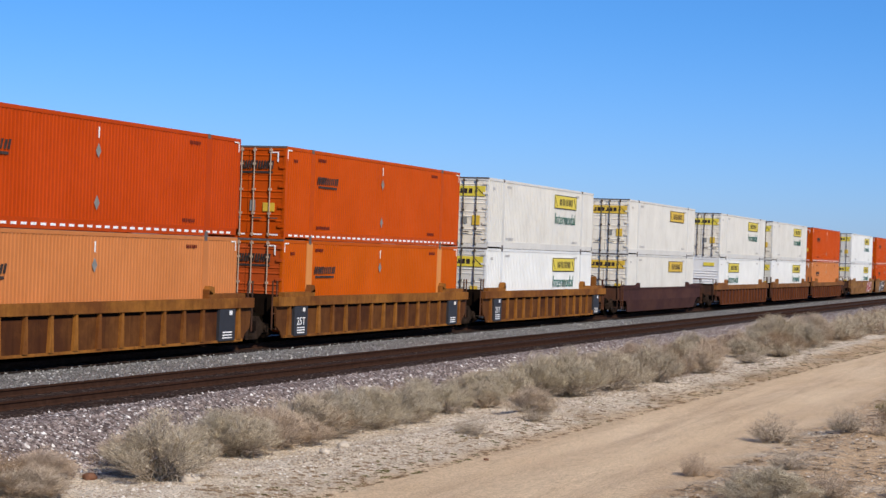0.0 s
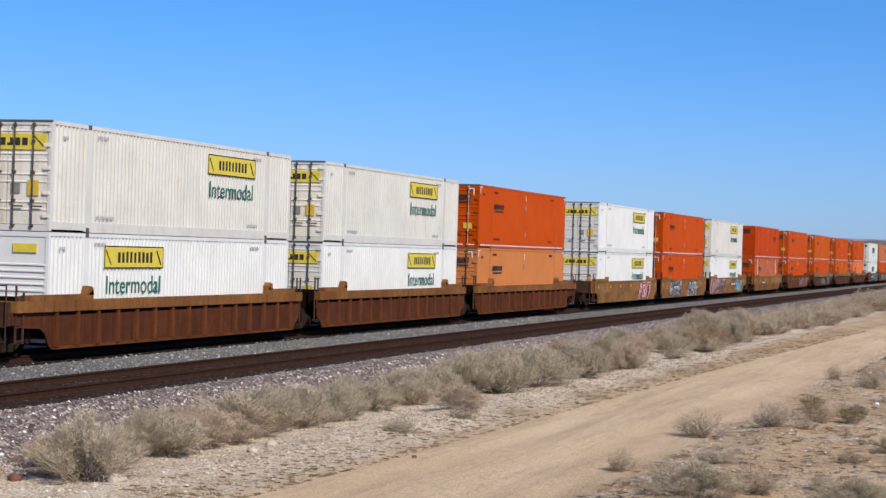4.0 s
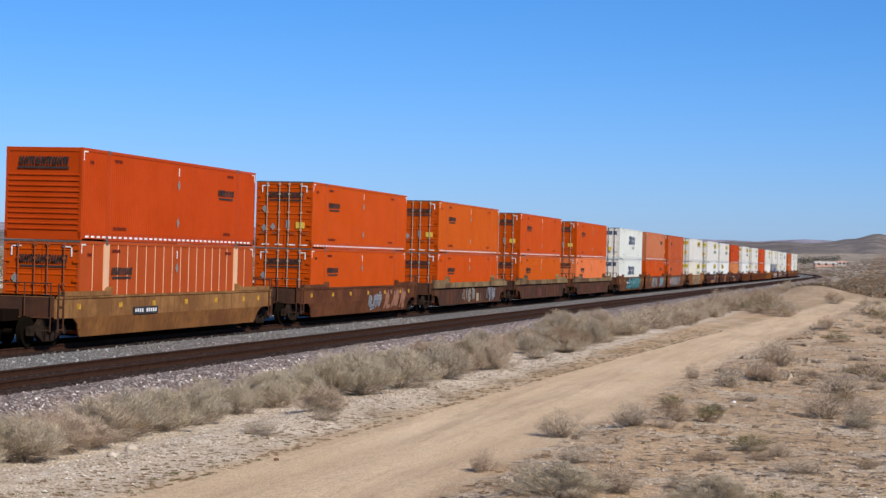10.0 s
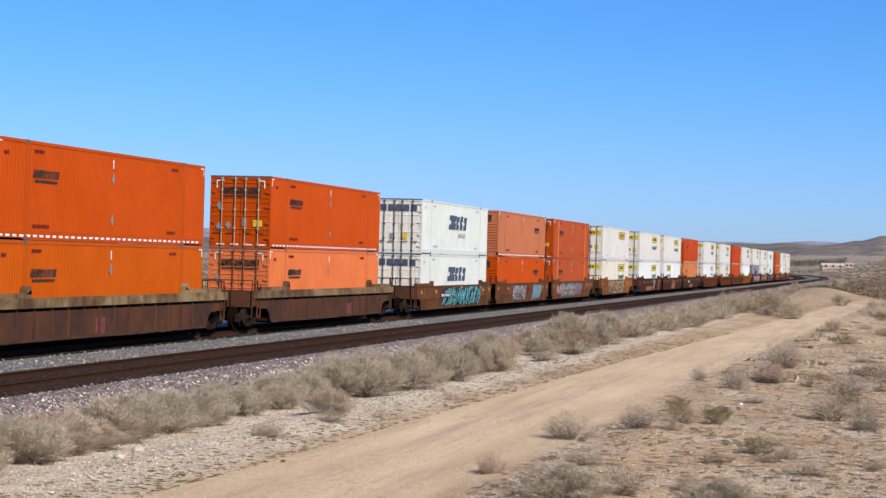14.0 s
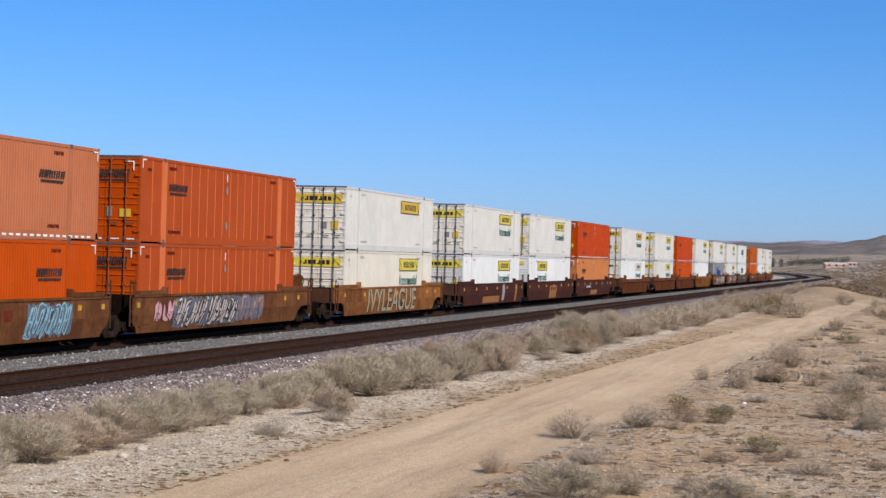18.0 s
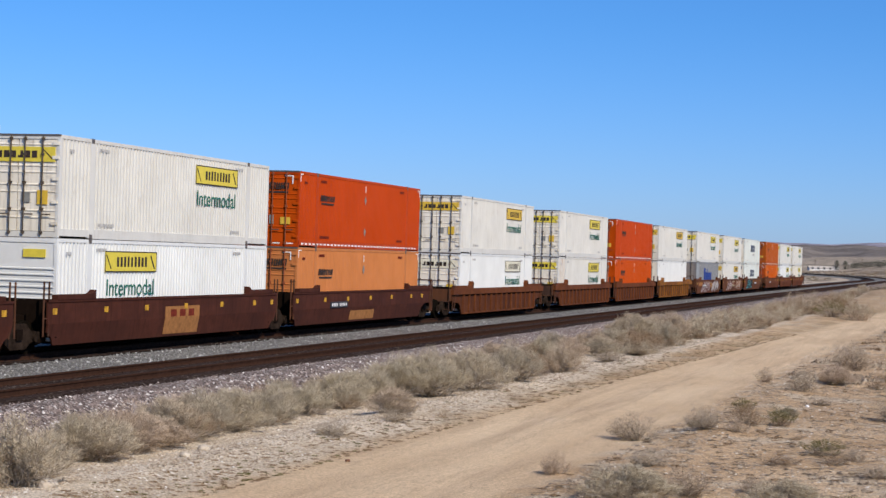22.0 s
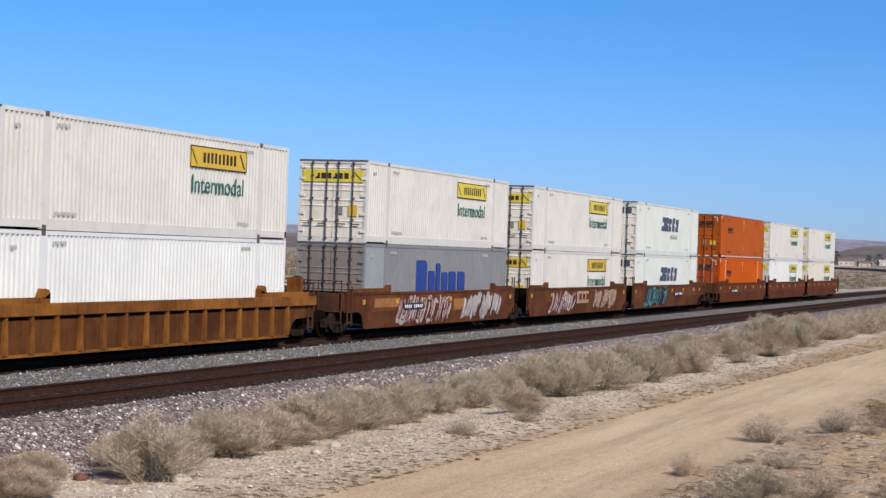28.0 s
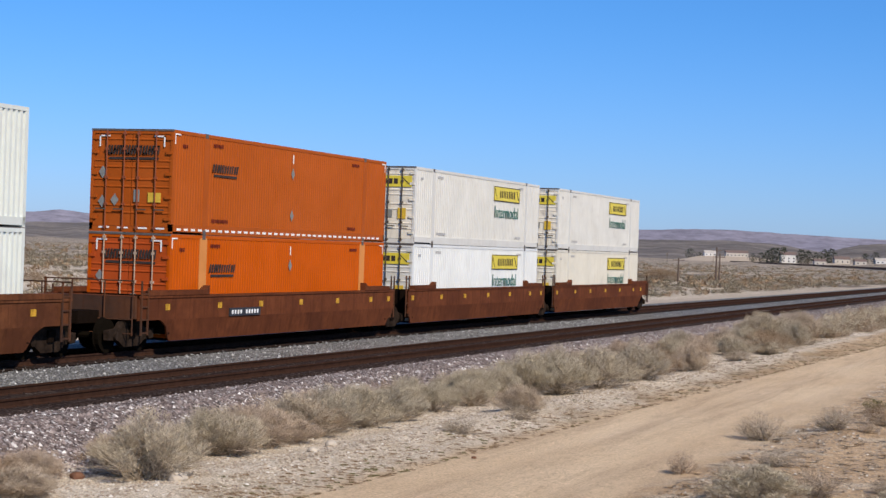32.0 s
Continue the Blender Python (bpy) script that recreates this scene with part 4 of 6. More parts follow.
def graffiti(root, x0, x1, z0, z1, fill, line, seed, cells, lean=0.12, shine=None, back=None, bold=1.0, upright=False):
    """Sprayed piece: crowded, overlapping bent strokes with outlines, flat on the side of the car; no letters of any alphabet."""
    rnd = random.Random(seed)
    w, tall = (x1 - x0) / cells, z1 - z0
    inner, outer, gleam, cloud = Shape(), Shape(), Shape(), Shape()
    y = -SIDE - 0.012

    def flat(sh, pts, yy):
        sh.quad(*[(px, yy, min(max(pz, BOT + 0.02), TOP - 0.06)) for px, pz in pts])

    def stroke(sh, pts, radii, yy):
        left, right = [], []
        for i, (px, pz) in enumerate(pts):
            a, b = pts[max(0, i - 1)], pts[min(len(pts) - 1, i + 1)]
            dx, dz = b[0] - a[0], b[1] - a[1]
            k = math.hypot(dx, dz) or 1
            r = radii[i]
            left.append((px - dz / k * r, pz + dx / k * r))
            right.append((px + dz / k * r, pz - dx / k * r))
        for i in range(len(pts) - 1):
            flat(sh, (left[i], right[i], right[i + 1], left[i + 1]), yy - 0.000012 * i)

    if back:
        n = cells * 5
        tops = [z1 - tall * 0.14 * rnd.random() for _ in range(n + 1)]
        lows = [z0 + tall * 0.16 * rnd.random() for _ in range(n + 1)]
        for i in range(n):
            xa, xb = x0 - 0.1 + (x1 - x0 + 0.2) * i / n, x0 - 0.1 + (x1 - x0 + 0.2) * (i + 1) / n
            rows = sorted({0.0, 0.5, 1.0})
            for p, q in zip(rows[:-1], rows[1:]):
                flat(cloud, ((xa, lows[i] + (tops[i] - lows[i]) * p), (xb, lows[i + 1] + (tops[i + 1] - lows[i + 1]) * p),
                             (xb, lows[i + 1] + (tops[i + 1] - lows[i + 1]) * q), (xa, lows[i] + (tops[i] - lows[i]) * q)), y + 0.003)
    lift = 0
    for i in range(cells):
        for k in range(rnd.choice((2, 3, 3))):
            side, up = rnd.uniform(0.05, 0.95), rnd.random() < 0.5
            g = [(side, 0.95 if up else 0.05)]
            for q in range(rnd.choice((2, 2, 3))):
                if rnd.random() < 0.6:
                    g.append((min(1.15, max(-0.15, g[-1][0] + rnd.uniform(-0.35, 0.35))), 1.0 - g[-1][1] + rnd.uniform(-0.12, 0.12)))
                else:
                    g.append((min(1.2, max(-0.2, 1.0 - g[-1][0] + rnd.uniform(-0.2, 0.2))), min(1, max(0, g[-1][1] + rnd.uniform(-0.3, 0.3)))))
            pts = []
            for (ax, az), (bx, bz) in zip(g[:-1], g[1:]):
                for q in range(6):
                    pts.append((ax + (bx - ax) * q / 6, az + (bz - az) * q / 6))
            pts.append(g[-1])
            for _ in range(2):
                pts = [pts[0]] + [tuple((pts[m - 1][c] + pts[m][c] + pts[m + 1][c]) / 3 for c in (0, 1)) for m in range(1, len(pts) - 1)] + [pts[-1]]
            out = [(x0 + w * (i + px) + lean * (pz - 0.5) * tall, z0 + tall * (0.1 + 0.8 * pz)) for px, pz in pts]
            r = min(w, tall * 0.6) * rnd.uniform(0.11, 0.19) * bold
            n = len(out)
            swell = [r * (0.15 + 1.1 * math.sin(math.pi * m / (n - 1)) ** 0.7) for m in range(n)]
            edge = 0.05
            yy = y - 0.0007 * lift
            lift += 1
            stroke(outer, out, [s + edge for s in swell], yy)
            stroke(inner, out, swell, yy - 0.00035)
            if shine and k == 0:
                stroke(gleam, out[2:-2], [s * 0.24 for s in swell[2:-2]], yy - 0.0006)
    for sh in (cloud, outer, inner, gleam):
        if not upright:
            lean_in(sh)
    if back:
        tagged(part("graffiti_ground", cloud, back, root, "sprayed patch behind graffiti"), kind="stuff")
    tagged(part("graffiti_outline", outer, line, root, "sprayed outline of graffiti"), kind="stuff")
    tagged(part("graffiti", inner, fill, root, "sprayed graffiti strokes"), kind="stuff")
    if shine:
        tagged(part("graffiti_highlight", gleam, shine, root, "light strokes in the graffiti"), kind="stuff")


def sprayed_word(root, text, x0, x1, z0, z1, fill, line):
    """Readable block capitals with a dark shadow line, bent to the side of the car."""
    for dx, dz, dy, mat, name in ((0.02, -0.02, 0.0, line, "graffiti_outline"), (0.0, 0.0, 0.006, fill, "graffiti")):
        me = lettering(text, x1 - x0, z1 - z0, mat, 0.035 if dy == 0.0 else 0.012)
        bm = bmesh.new()
        bm.from_mesh(me)
        cut = KNEE - z0 - dz
        bmesh.ops.bisect_plane(bm, geom=bm.verts[:] + bm.edges[:] + bm.faces[:], plane_co=(0, 0, cut), plane_no=(0, 0, 1))
        for v in bm.verts:
            z = v.co.z + z0 + dz
            v.co = (v.co.x + x0 + dx, v.co.y - SIDE - 0.010 - dy + 0.10 * max(0.0, KNEE - z) / (KNEE - BOT), z)
        bm.to_mesh(me)
        bm.free()
        part(name, me, mat, root, "sprayed block capitals")


def well_car(label, mat, style, left, right, chord=None, web=None, lower=None, reach=9.75, tape=True, panel=0, capacity="", wheel=False, rib_depth=0.085):
    """One car body; left and right say 'end' (coupler) or 'joint'. style: ribbed or smooth."""
    root = tagged(new("well_car"), label, "railway car", "well cars of the train")
    chord = chord or mat
    a = -HL - (END_X if left == "end" else JOIN_X)
    b = HL + (END_X if right == "end" else JOIN_X)
    for s in (-1, 1):
        y0, y1 = sorted((s * SIDE, s * (SIDE - 0.05)))
        low, high = arch(a, 1, left == "end"), arch(b, -1, right == "end")
        if style == "ribbed":
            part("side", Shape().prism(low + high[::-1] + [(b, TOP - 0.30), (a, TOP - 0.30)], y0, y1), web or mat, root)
        else:
            part("side", Shape().box(a, b, y0, y1, KNEE, TOP), mat, root)
            low = [(a + (1.2 if left == "end" else 0.02), KNEE)] + [p for p in low if p[1] < KNEE - 0.03]
            high = [(b - (1.2 if right == "end" else 0.02), KNEE)] + [p for p in high if p[1] < KNEE - 0.03]
            part("leaning_side", lean_in(Shape().prism(low + high[::-1], y0, y1), s), lower or mat, root)
        if style == "ribbed":
            y0, y1 = sorted((s * (SIDE + 0.11), s * (SIDE - 0.10)))
            part("top_chord", Shape().box(a, b, y0, y1, TOP - 0.29, TOP), chord, root, "box-section top chord")
            y0, y1 = sorted((s * (SIDE + 0.05), s * SIDE))
            part("bottom_sill", Shape().box(a + 2.0 if left == "end" else a + 0.6, b - 2.0 if right == "end" else b - 0.6, y0, y1, BOT, BOT + 0.07), mat, root)
            n = 14
            rib = Shape().prism([(-0.11, BOT + 0.07), (0.11, BOT + 0.07), (0.05, TOP - 0.29), (-0.05, TOP - 0.29)], -rib_depth, 0.0).mesh("rib", mat)
            x0, x1 = a + (2.1 if left == "end" else 0.9), b - (2.1 if right == "end" else 0.9)
            # dark strips for the slots and for the shadow the chord casts below it
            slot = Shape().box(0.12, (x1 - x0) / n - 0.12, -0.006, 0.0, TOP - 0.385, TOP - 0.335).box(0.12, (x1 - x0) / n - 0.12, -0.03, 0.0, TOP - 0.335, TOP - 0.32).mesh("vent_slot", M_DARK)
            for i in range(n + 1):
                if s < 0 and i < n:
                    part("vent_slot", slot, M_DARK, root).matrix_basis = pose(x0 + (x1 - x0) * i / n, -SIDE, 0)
                ob = part("rib", rib, mat, root)
                x = x0 + (x1 - x0) * i / n
                ob.matrix_basis = pose(x, -SIDE, 0) if s < 0 else pose(x, SIDE, 0, 0, 0, 180)
        else:
            y0, y1 = sorted((s * (SIDE + 0.03), s * (SIDE - 0.12)))
            part("top_chord", Shape().box(a, b, y0, y1, TOP - 0.07, TOP), chord, root, "top edge of the side")
        for e in (-1, 1):
            y0, y1 = sorted((s * (SIDE + 0.05), s * (SIDE - 0.16)))
            xa, xb = (a + 0.5, -HL + 2.1) if e < 0 else (HL - 2.1, b - 0.5)
            g = Shape().prism([(xa, TOP), (xb, TOP), (xb, TOP + (0.26 if e < 0 else 0.13)), (xb - 0.25, TOP + 0.14), (xa + 0.25, TOP + 0.14), (xa, TOP + (0.13 if e < 0 else 0.26))], y0, y1)
            part("container_guide", g, chord, root, "raised guide at the end of the well")
            if style == "ribbed":
                xg = xb - 0.3 if e < 0 else xa + 0.05
                part("guide_ear", Shape().prism([(xg - 0.05, TOP + 0.12), (xg + 0.32, TOP + 0.12), (xg + 0.26, TOP + 0.33), (xg + 0.06, TOP + 0.36)], y0, y1), chord, root, "rounded ear of the guide")
    # well floor and cross members
    fl = Shape()
    inset = 0.05 if style == "ribbed" else 0.26
    for x in np.linspace(-HL + 0.3, HL - 0.3, 9):
        fl.box(x - 0.2, x + 0.2, -SIDE + inset, SIDE - inset, 0.26, 0.335)
    fl.box(-HL, HL, -SIDE + inset, -SIDE + 0.45, 0.26, 0.335)
    fl.box(-HL, HL, SIDE - 0.45, SIDE - inset, 0.26, 0.335)
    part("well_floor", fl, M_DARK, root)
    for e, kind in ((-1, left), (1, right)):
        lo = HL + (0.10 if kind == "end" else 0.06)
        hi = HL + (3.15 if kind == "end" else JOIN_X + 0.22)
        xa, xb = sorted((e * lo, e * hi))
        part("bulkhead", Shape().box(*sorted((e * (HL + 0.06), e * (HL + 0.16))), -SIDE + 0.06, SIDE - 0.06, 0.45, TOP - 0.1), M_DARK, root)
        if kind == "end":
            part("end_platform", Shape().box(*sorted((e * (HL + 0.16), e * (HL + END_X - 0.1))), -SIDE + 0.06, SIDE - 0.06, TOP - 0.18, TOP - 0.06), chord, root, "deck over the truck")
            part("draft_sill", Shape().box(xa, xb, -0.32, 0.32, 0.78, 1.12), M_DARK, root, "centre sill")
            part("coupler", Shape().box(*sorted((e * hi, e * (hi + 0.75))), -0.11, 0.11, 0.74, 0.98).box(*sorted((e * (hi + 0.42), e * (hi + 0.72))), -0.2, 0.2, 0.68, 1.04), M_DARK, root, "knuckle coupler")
            brace = Shape().prism([(e * (HL + END_X - 0.05), 1.0), (e * (HL + END_X - 0.05), TOP - 0.02), (e * (HL + END_X + 0.12), TOP - 0.02), (e * (HL + END_X + 0.12), 1.0)], -SIDE + 0.05, SIDE - 0.05)
            part("end_sill", brace, CAR_DARK, root, "end sill across the car")
            rail = Shape()
            xr = e * (HL + END_X + 0.16)
            for yy in (-SIDE + 0.1, SIDE - 0.1, -0.5, 0.5):
                rail.tube((xr, yy, 0.55), (xr, yy, TOP + 0.42), 0.022, 6)
            for z in (0.6, 0.98, TOP + 0.40):
                rail.tube((xr, -SIDE + 0.1, z), (xr, SIDE - 0.1, z), 0.02, 6)
            tagged(part("handrail", rail, CAR_DARK, root, "bent steel handrail"), kind="stuff")
            for yy in (-SIDE - 0.03, SIDE + 0.03):
                ladder(e * (HL + END_X - 0.1) - (0.36 if e > 0 else 0.0), yy, e, CAR_DARK, root, TOP + 0.4)
            hose = Shape().tube((e * hi, 0.3, 0.72), (e * (hi + 0.5), 0.35, 0.4), 0.025, 6)
            part("air_hose", hose, M_BLACK, root)
            truck(root, e * (HL + 1.62))
        else:
            for yy in (-SIDE + 0.05, SIDE - 0.05):
                rail = Shape()
                for dx in (0.12, 0.42):
                    rail.tube((e * (HL + JOIN_X + dx - 0.25), yy, 0.6), (e * (HL + JOIN_X + dx - 0.25), yy, TOP + 0.5), 0.028, 6)
                rail.tube((e * (HL + JOIN_X - 0.13), yy, 1.1), (e * (HL + JOIN_X + 0.17), yy, 1.1), 0.02, 6)
                tagged(part("handrail", rail, CAR_DARK, root, "upright grab irons"), kind="stuff")
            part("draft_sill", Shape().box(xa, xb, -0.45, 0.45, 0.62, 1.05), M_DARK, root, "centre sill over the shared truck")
            # invented dark block that keeps the gap under the joint black
            filler = Shape().box(*sorted((e * (HL + 0.1), e * (HL + JOIN_X + 0.1))), -0.75, 0.75, 0.16, 0.62)
            filler.tube((e * (HL + 0.2), -1.05, 0.5), (e * (HL + JOIN_X), -1.05, 0.42), 0.09, 10)
            part("brake_gear", filler, M_DARK, root, "dark box and pipe added to fill the gap by the shared truck")
            if e > 0:
                truck(root, reach)
    if wheel:
        xw = HL + END_X + 0.22
        ring = Shape()
        for i in range(20):
            t0, t1 = 2 * math.pi * i / 20, 2 * math.pi * (i + 1) / 20
            ring.tube((xw, -0.75 + 0.29 * math.cos(t0), 1.95 + 0.29 * math.sin(t0)), (xw, -0.75 + 0.29 * math.cos(t1), 1.95 + 0.29 * math.sin(t1)), 0.018, 5)
        for i in range(4):
            t0 = math.pi * i / 4
            ring.tube((xw, -0.75 + 0.28 * math.cos(t0), 1.95 + 0.28 * math.sin(t0)), (xw, -0.75 - 0.28 * math.cos(t0), 1.95 - 0.28 * math.sin(t0)), 0.012, 5)
        part("brake_wheel", ring, M_DARK, root, "spoked hand brake wheel")
        part("brake_box", Shape().box(xw - 0.25, xw - 0.03, -1.0, -0.5, 1.5, 2.2), mat, root, "hand brake housing")
    if tape and style == "smooth" and mat is not CAR_PLUM:
        tp = Shape()
        for x in (-8.4, -5.2, -2.4, 0.6, 3.6, 6.6, 8.3):
            if a + 0.3 < x < b - 0.3:
                tp.box(x - 0.12, x + 0.12, -SIDE - 0.012, -SIDE + 0.003, 1.21, 1.38)
        part("reflector", tp, M_YELLOWMARK, root, "yellow reflector patches")
    if panel:
        x0 = panel
        part("number_panel", Shape().box(x0, x0 + 2.1, -SIDE - 0.04, -SIDE + 0.002, 0.96, 1.2), M_PANEL, root, "black number panel")
        mk = Shape()
        for i in range(10):
            if i != 4:
                mk.box(x0 + 0.13 + i * 0.19, x0 + 0.23 + i * 0.19, -SIDE - 0.046, -SIDE - 0.038, 1.02, 1.14)
        part("number_bar", mk, M_WHITEMARK, root, "white bars in place of a number")
    if capacity:
        if style == "ribbed":
            for xp in (a + 1.2 if left == "joint" else a + 2.0, b - 2.2):
                part("data_panel", Shape().box(xp, xp + 1.0, -SIDE - 0.09, -SIDE + 0.003, BOT + 0.05, TOP - 0.31), M_PANEL, root, "black stencil panel")
                bars = Shape()
                for z in (0.62, 0.54, 0.46):
                    bars.box(xp + 0.22, xp + 0.8, -SIDE - 0.096, -SIDE - 0.088, z, z + 0.035)
                bars.box(xp + 0.62, xp + 0.8, -SIDE - 0.096, -SIDE - 0.088, 1.14, 1.26)
                part("stencil_bar", bars, M_WHITEMARK, root, "white stencil lines too small to read")
                if xp < 0:
                    me = lettering(capacity, 0.62, 0.24, M_WHITEMARK)
                    part("stencil", me, M_WHITEMARK, root, "white stencil reading " + capacity).matrix_basis = pose(xp + 0.2, -SIDE - 0.092, 0.72)
        else:
            me = lettering(capacity, 0.5, 0.32, M_INK)
            part("stencil", me, M_INK, root, "dark stencil reading " + capacity).matrix_basis = pose(a + (2.15 if left == "end" else 0.9), -SIDE + 0.045, 0.60, -9.3)
    return root


# ---- the train ----
def load(made, key):
    """A container of a known make: the first is built, the rest are copies."""
    if key in made:
        return copy_thing(made[key], Matrix())
    made[key] = MAKES[key]()
    return made[key]


MAKES = {
    "white": lambda: container("white corrugated container with a yellow sign, grimy doors", WHITE, "sign", DOORWHITE),
    "fresh": lambda: container("clean white corrugated container with a yellow sign", WHITE2, "sign", WHITE),
    "amber": lambda: container("white corrugated container with an amber sign panel", WHITE, "sign", DOORWHITE, sign=M_SIGNDULL),
    "cream": lambda: container("cream corrugated container with a yellow sign", CREAM, "sign", DOORWHITE),
    "wordless": lambda: container("white corrugated container with a small amber sign only", WHITE, "sign", DOORWHITE, sign=M_SIGNDULL, word=False),
    "faded": lambda: container("white corrugated container with a bleached sign", WHITE2, "sign", DOORWHITE, sign=M_SIGNPALE),
    "blank": lambda: container("plain white corrugated container without a sign", WHITE2, "none", DOORWHITE),
    "orange": lambda: container("orange corrugated container with white tape dashes", ORANGE, "bars", ORANGE),
    "dusky": lambda: container("dusky orange corrugated container, brownish doors", DUSKY, "bars", DUSKY),
    "red": lambda: container("red-orange corrugated container with white tape dashes", RED, "bars", ORANGE),
    "bright": lambda: container("bright orange corrugated container, upright lock rods", BRIGHT, "bars", ORANGE),
    "tan": lambda: container("faded tan-orange corrugated container", TAN, "bars", TAN),
    "clay": lambda: container("bleached clay-orange corrugated container, plain end forward", CLAY, "bars", CLAY),
    "pink": lambda: container("bleached pink-orange corrugated container", PINK, "bars", PINK),
    "plated": lambda: container("orange plated container with bleached posts", BRIGHT, "bars", WORN, POSTORANGE),
    "seamed": lambda: container("red-orange plated container with pale seams and posts", WORN, "bars", ORANGE, POSTTAN, seams=POSTTAN, roof=DARKROOF),
    "seamed_red": lambda: container("red-orange plated container with faint seams and posts", WORN, "bars", ORANGE, PINK, seams=PINK, roof=DARKROOF),
    "navy": lambda: container("off-white corrugated container with navy blocks", OFFWHITE, "navy", DOORWHITE),
    "rusted": lambda: container("white corrugated container, rust-streaked bay beside its doors", WHITE, "sign", DOORWHITE, sign=M_SIGN, bay=RUSTBAY),
    "grey": lambda: container("grey corrugated container with large blue blocks", GREYBOX, "blue", GREYDOOR),
}
CARS = {
    "ochre_first": dict(label="ochre-brown ribbed well car with rusty panels", mat=CAR_OCHRE, web=CAR_OCHREWEB, style="ribbed", capacity="25T"),
    "plum": dict(label="plum-brown smooth-sided well car", mat=CAR_PLUM, style="smooth"),
    "rust": dict(label="rust-brown ribbed well car with a yellowed top chord", mat=CAR_RUST, web=CAR_RUSTWEB, style="ribbed", chord=CAR_CHORD),
    "tan": dict(label="tan-yellow smooth well car with graffiti", mat=CAR_TAN, style="smooth", capacity="53"),
    "tan_single": dict(label="tan-yellow well car with a brown lower side", mat=CAR_TAN, style="smooth", lower=CAR_CHORD),
    "sooty": dict(label="sooty brown well car with rust patches", mat=CAR_DARK, style="ribbed", chord=CAR_PATCHY, rib_depth=0.02),
    "brown": dict(label="brown smooth well car with sprayed graffiti", mat=CAR_BROWN, style="smooth", capacity="53"),
    "sienna": dict(label="sienna-brown smooth well car covered in graffiti", mat=CAR_SIENNA, style="smooth", capacity="53"),
    "amber": dict(label="amber-brown smooth well car with block graffiti", mat=CAR_AMBER, style="smooth"),
    "maroon": dict(label="dark maroon smooth well car with primer patches", mat=CAR_MAROON, style="smooth"),
    "redribbed": dict(label="reddish-brown ribbed well car", mat=CAR_RUST, web=CAR_RUSTWEB, style="ribbed"),
    "ochre_last": dict(label="orange-brown ribbed well car", mat=CAR_OCHRE, web=CAR_OCHREWEB, style="ribbed"),
    "russet": dict(label="russet-brown smooth well car with yellow reflectors", mat=CAR_RUSSET, style="smooth"),
}
# where each load starts along the track, then: upper, lower (a leading - turns it round), car, its two ends
TRAIN = [
    (33.05, "red", "tan", "ochre_first", "ej"), (52.39, "orange", "plated", "ochre_first", "jj"), (72.1, "white", "fresh", "ochre_first", "je"),
    (95.42, "wordless", "wordless", "plum", "ee"),
    (119.39, "white", "-fresh", "rust", "ej"), (138.69, "white", "fresh", "rust", "jj"), (158.1, "orange", "tan", "rust", "je"),
    (182.45, "fresh", "fresh", "tan", "ej"), (201.94, "orange", "orange", "tan", "jj"), (221.52, "white", "fresh", "tan", "je"),
    (245.29, "-red", "seamed", "tan_single", "ee"),
    (268.99, "orange", "orange", "brown", "ee"),
    (292.31, "bright", "orange", "sooty", "ee"),
    (315.84, "orange", "bright", "sooty", "ee"),
    (339.35, "orange", "pink", "sooty", "ee"),
    (363.8, "navy", "navy", "sienna", "ej"), (383.2, "-clay", "-orange", "sienna", "jj"), (402.7, "seamed_red", "seamed_red", "sienna", "je"),
    (426.09, "wordless", "cream", "amber", "ee"),
    (449.74, "white", "fresh", "maroon", "ej"), (469.27, "white", "-fresh", "maroon", "jj"), (488.65, "red", "tan", "maroon", "je"),
    (512.2, "amber", "faded", "redribbed", "ee"),
    (535.7, "white", "rusted", "redribbed", "ej"), (555.1, "red", "orange", "redribbed", "jj"), (574.7, "amber", "blank", "ochre_last", "je"),
    (597.46, "white", "grey", "brown", "ej"), (617.33, "white", "amber", "brown", "jj"), (636.72, "navy", "navy", "brown", "je"),
    (660.22, "dusky", "plated", "russet", "ej"), (679.4, "white", "fresh", "russet", "jj"), (698.75, "white", "cream", "russet", "je"),
]
FLOOR_Z = 0.335
made, RIDERS = {}, []
for i, (start, upper, lower, car, ends) in enumerate(TRAIN):
    mid = start + HL
    gap = TRAIN[i + 1][0] - start if i + 1 < len(TRAIN) else 19.4
    spec = dict(CARS[car])
    body = well_car(spec.pop("label"), spec.pop("mat"), spec.pop("style"), "end" if ends[0] == "e" else "joint", "end" if ends[1] == "e" else "joint", reach=gap / 2,
                    panel=(-4.6 if i in (8, 21, 26, 29) else 1.2 if i in (9, 28) else -4.2 if i in (10, 15) else 0), wheel=(i in (2, 9, 17, 25)), **spec)
    RIDERS.append((body, mid, 0.0, False))
    for key, z in ((lower, FLOOR_Z), (upper, FLOOR_Z + HIG + 0.022)):
        turned = key[0] == "-"
        RIDERS.append((load(made, key.lstrip("-")), mid, z, turned))

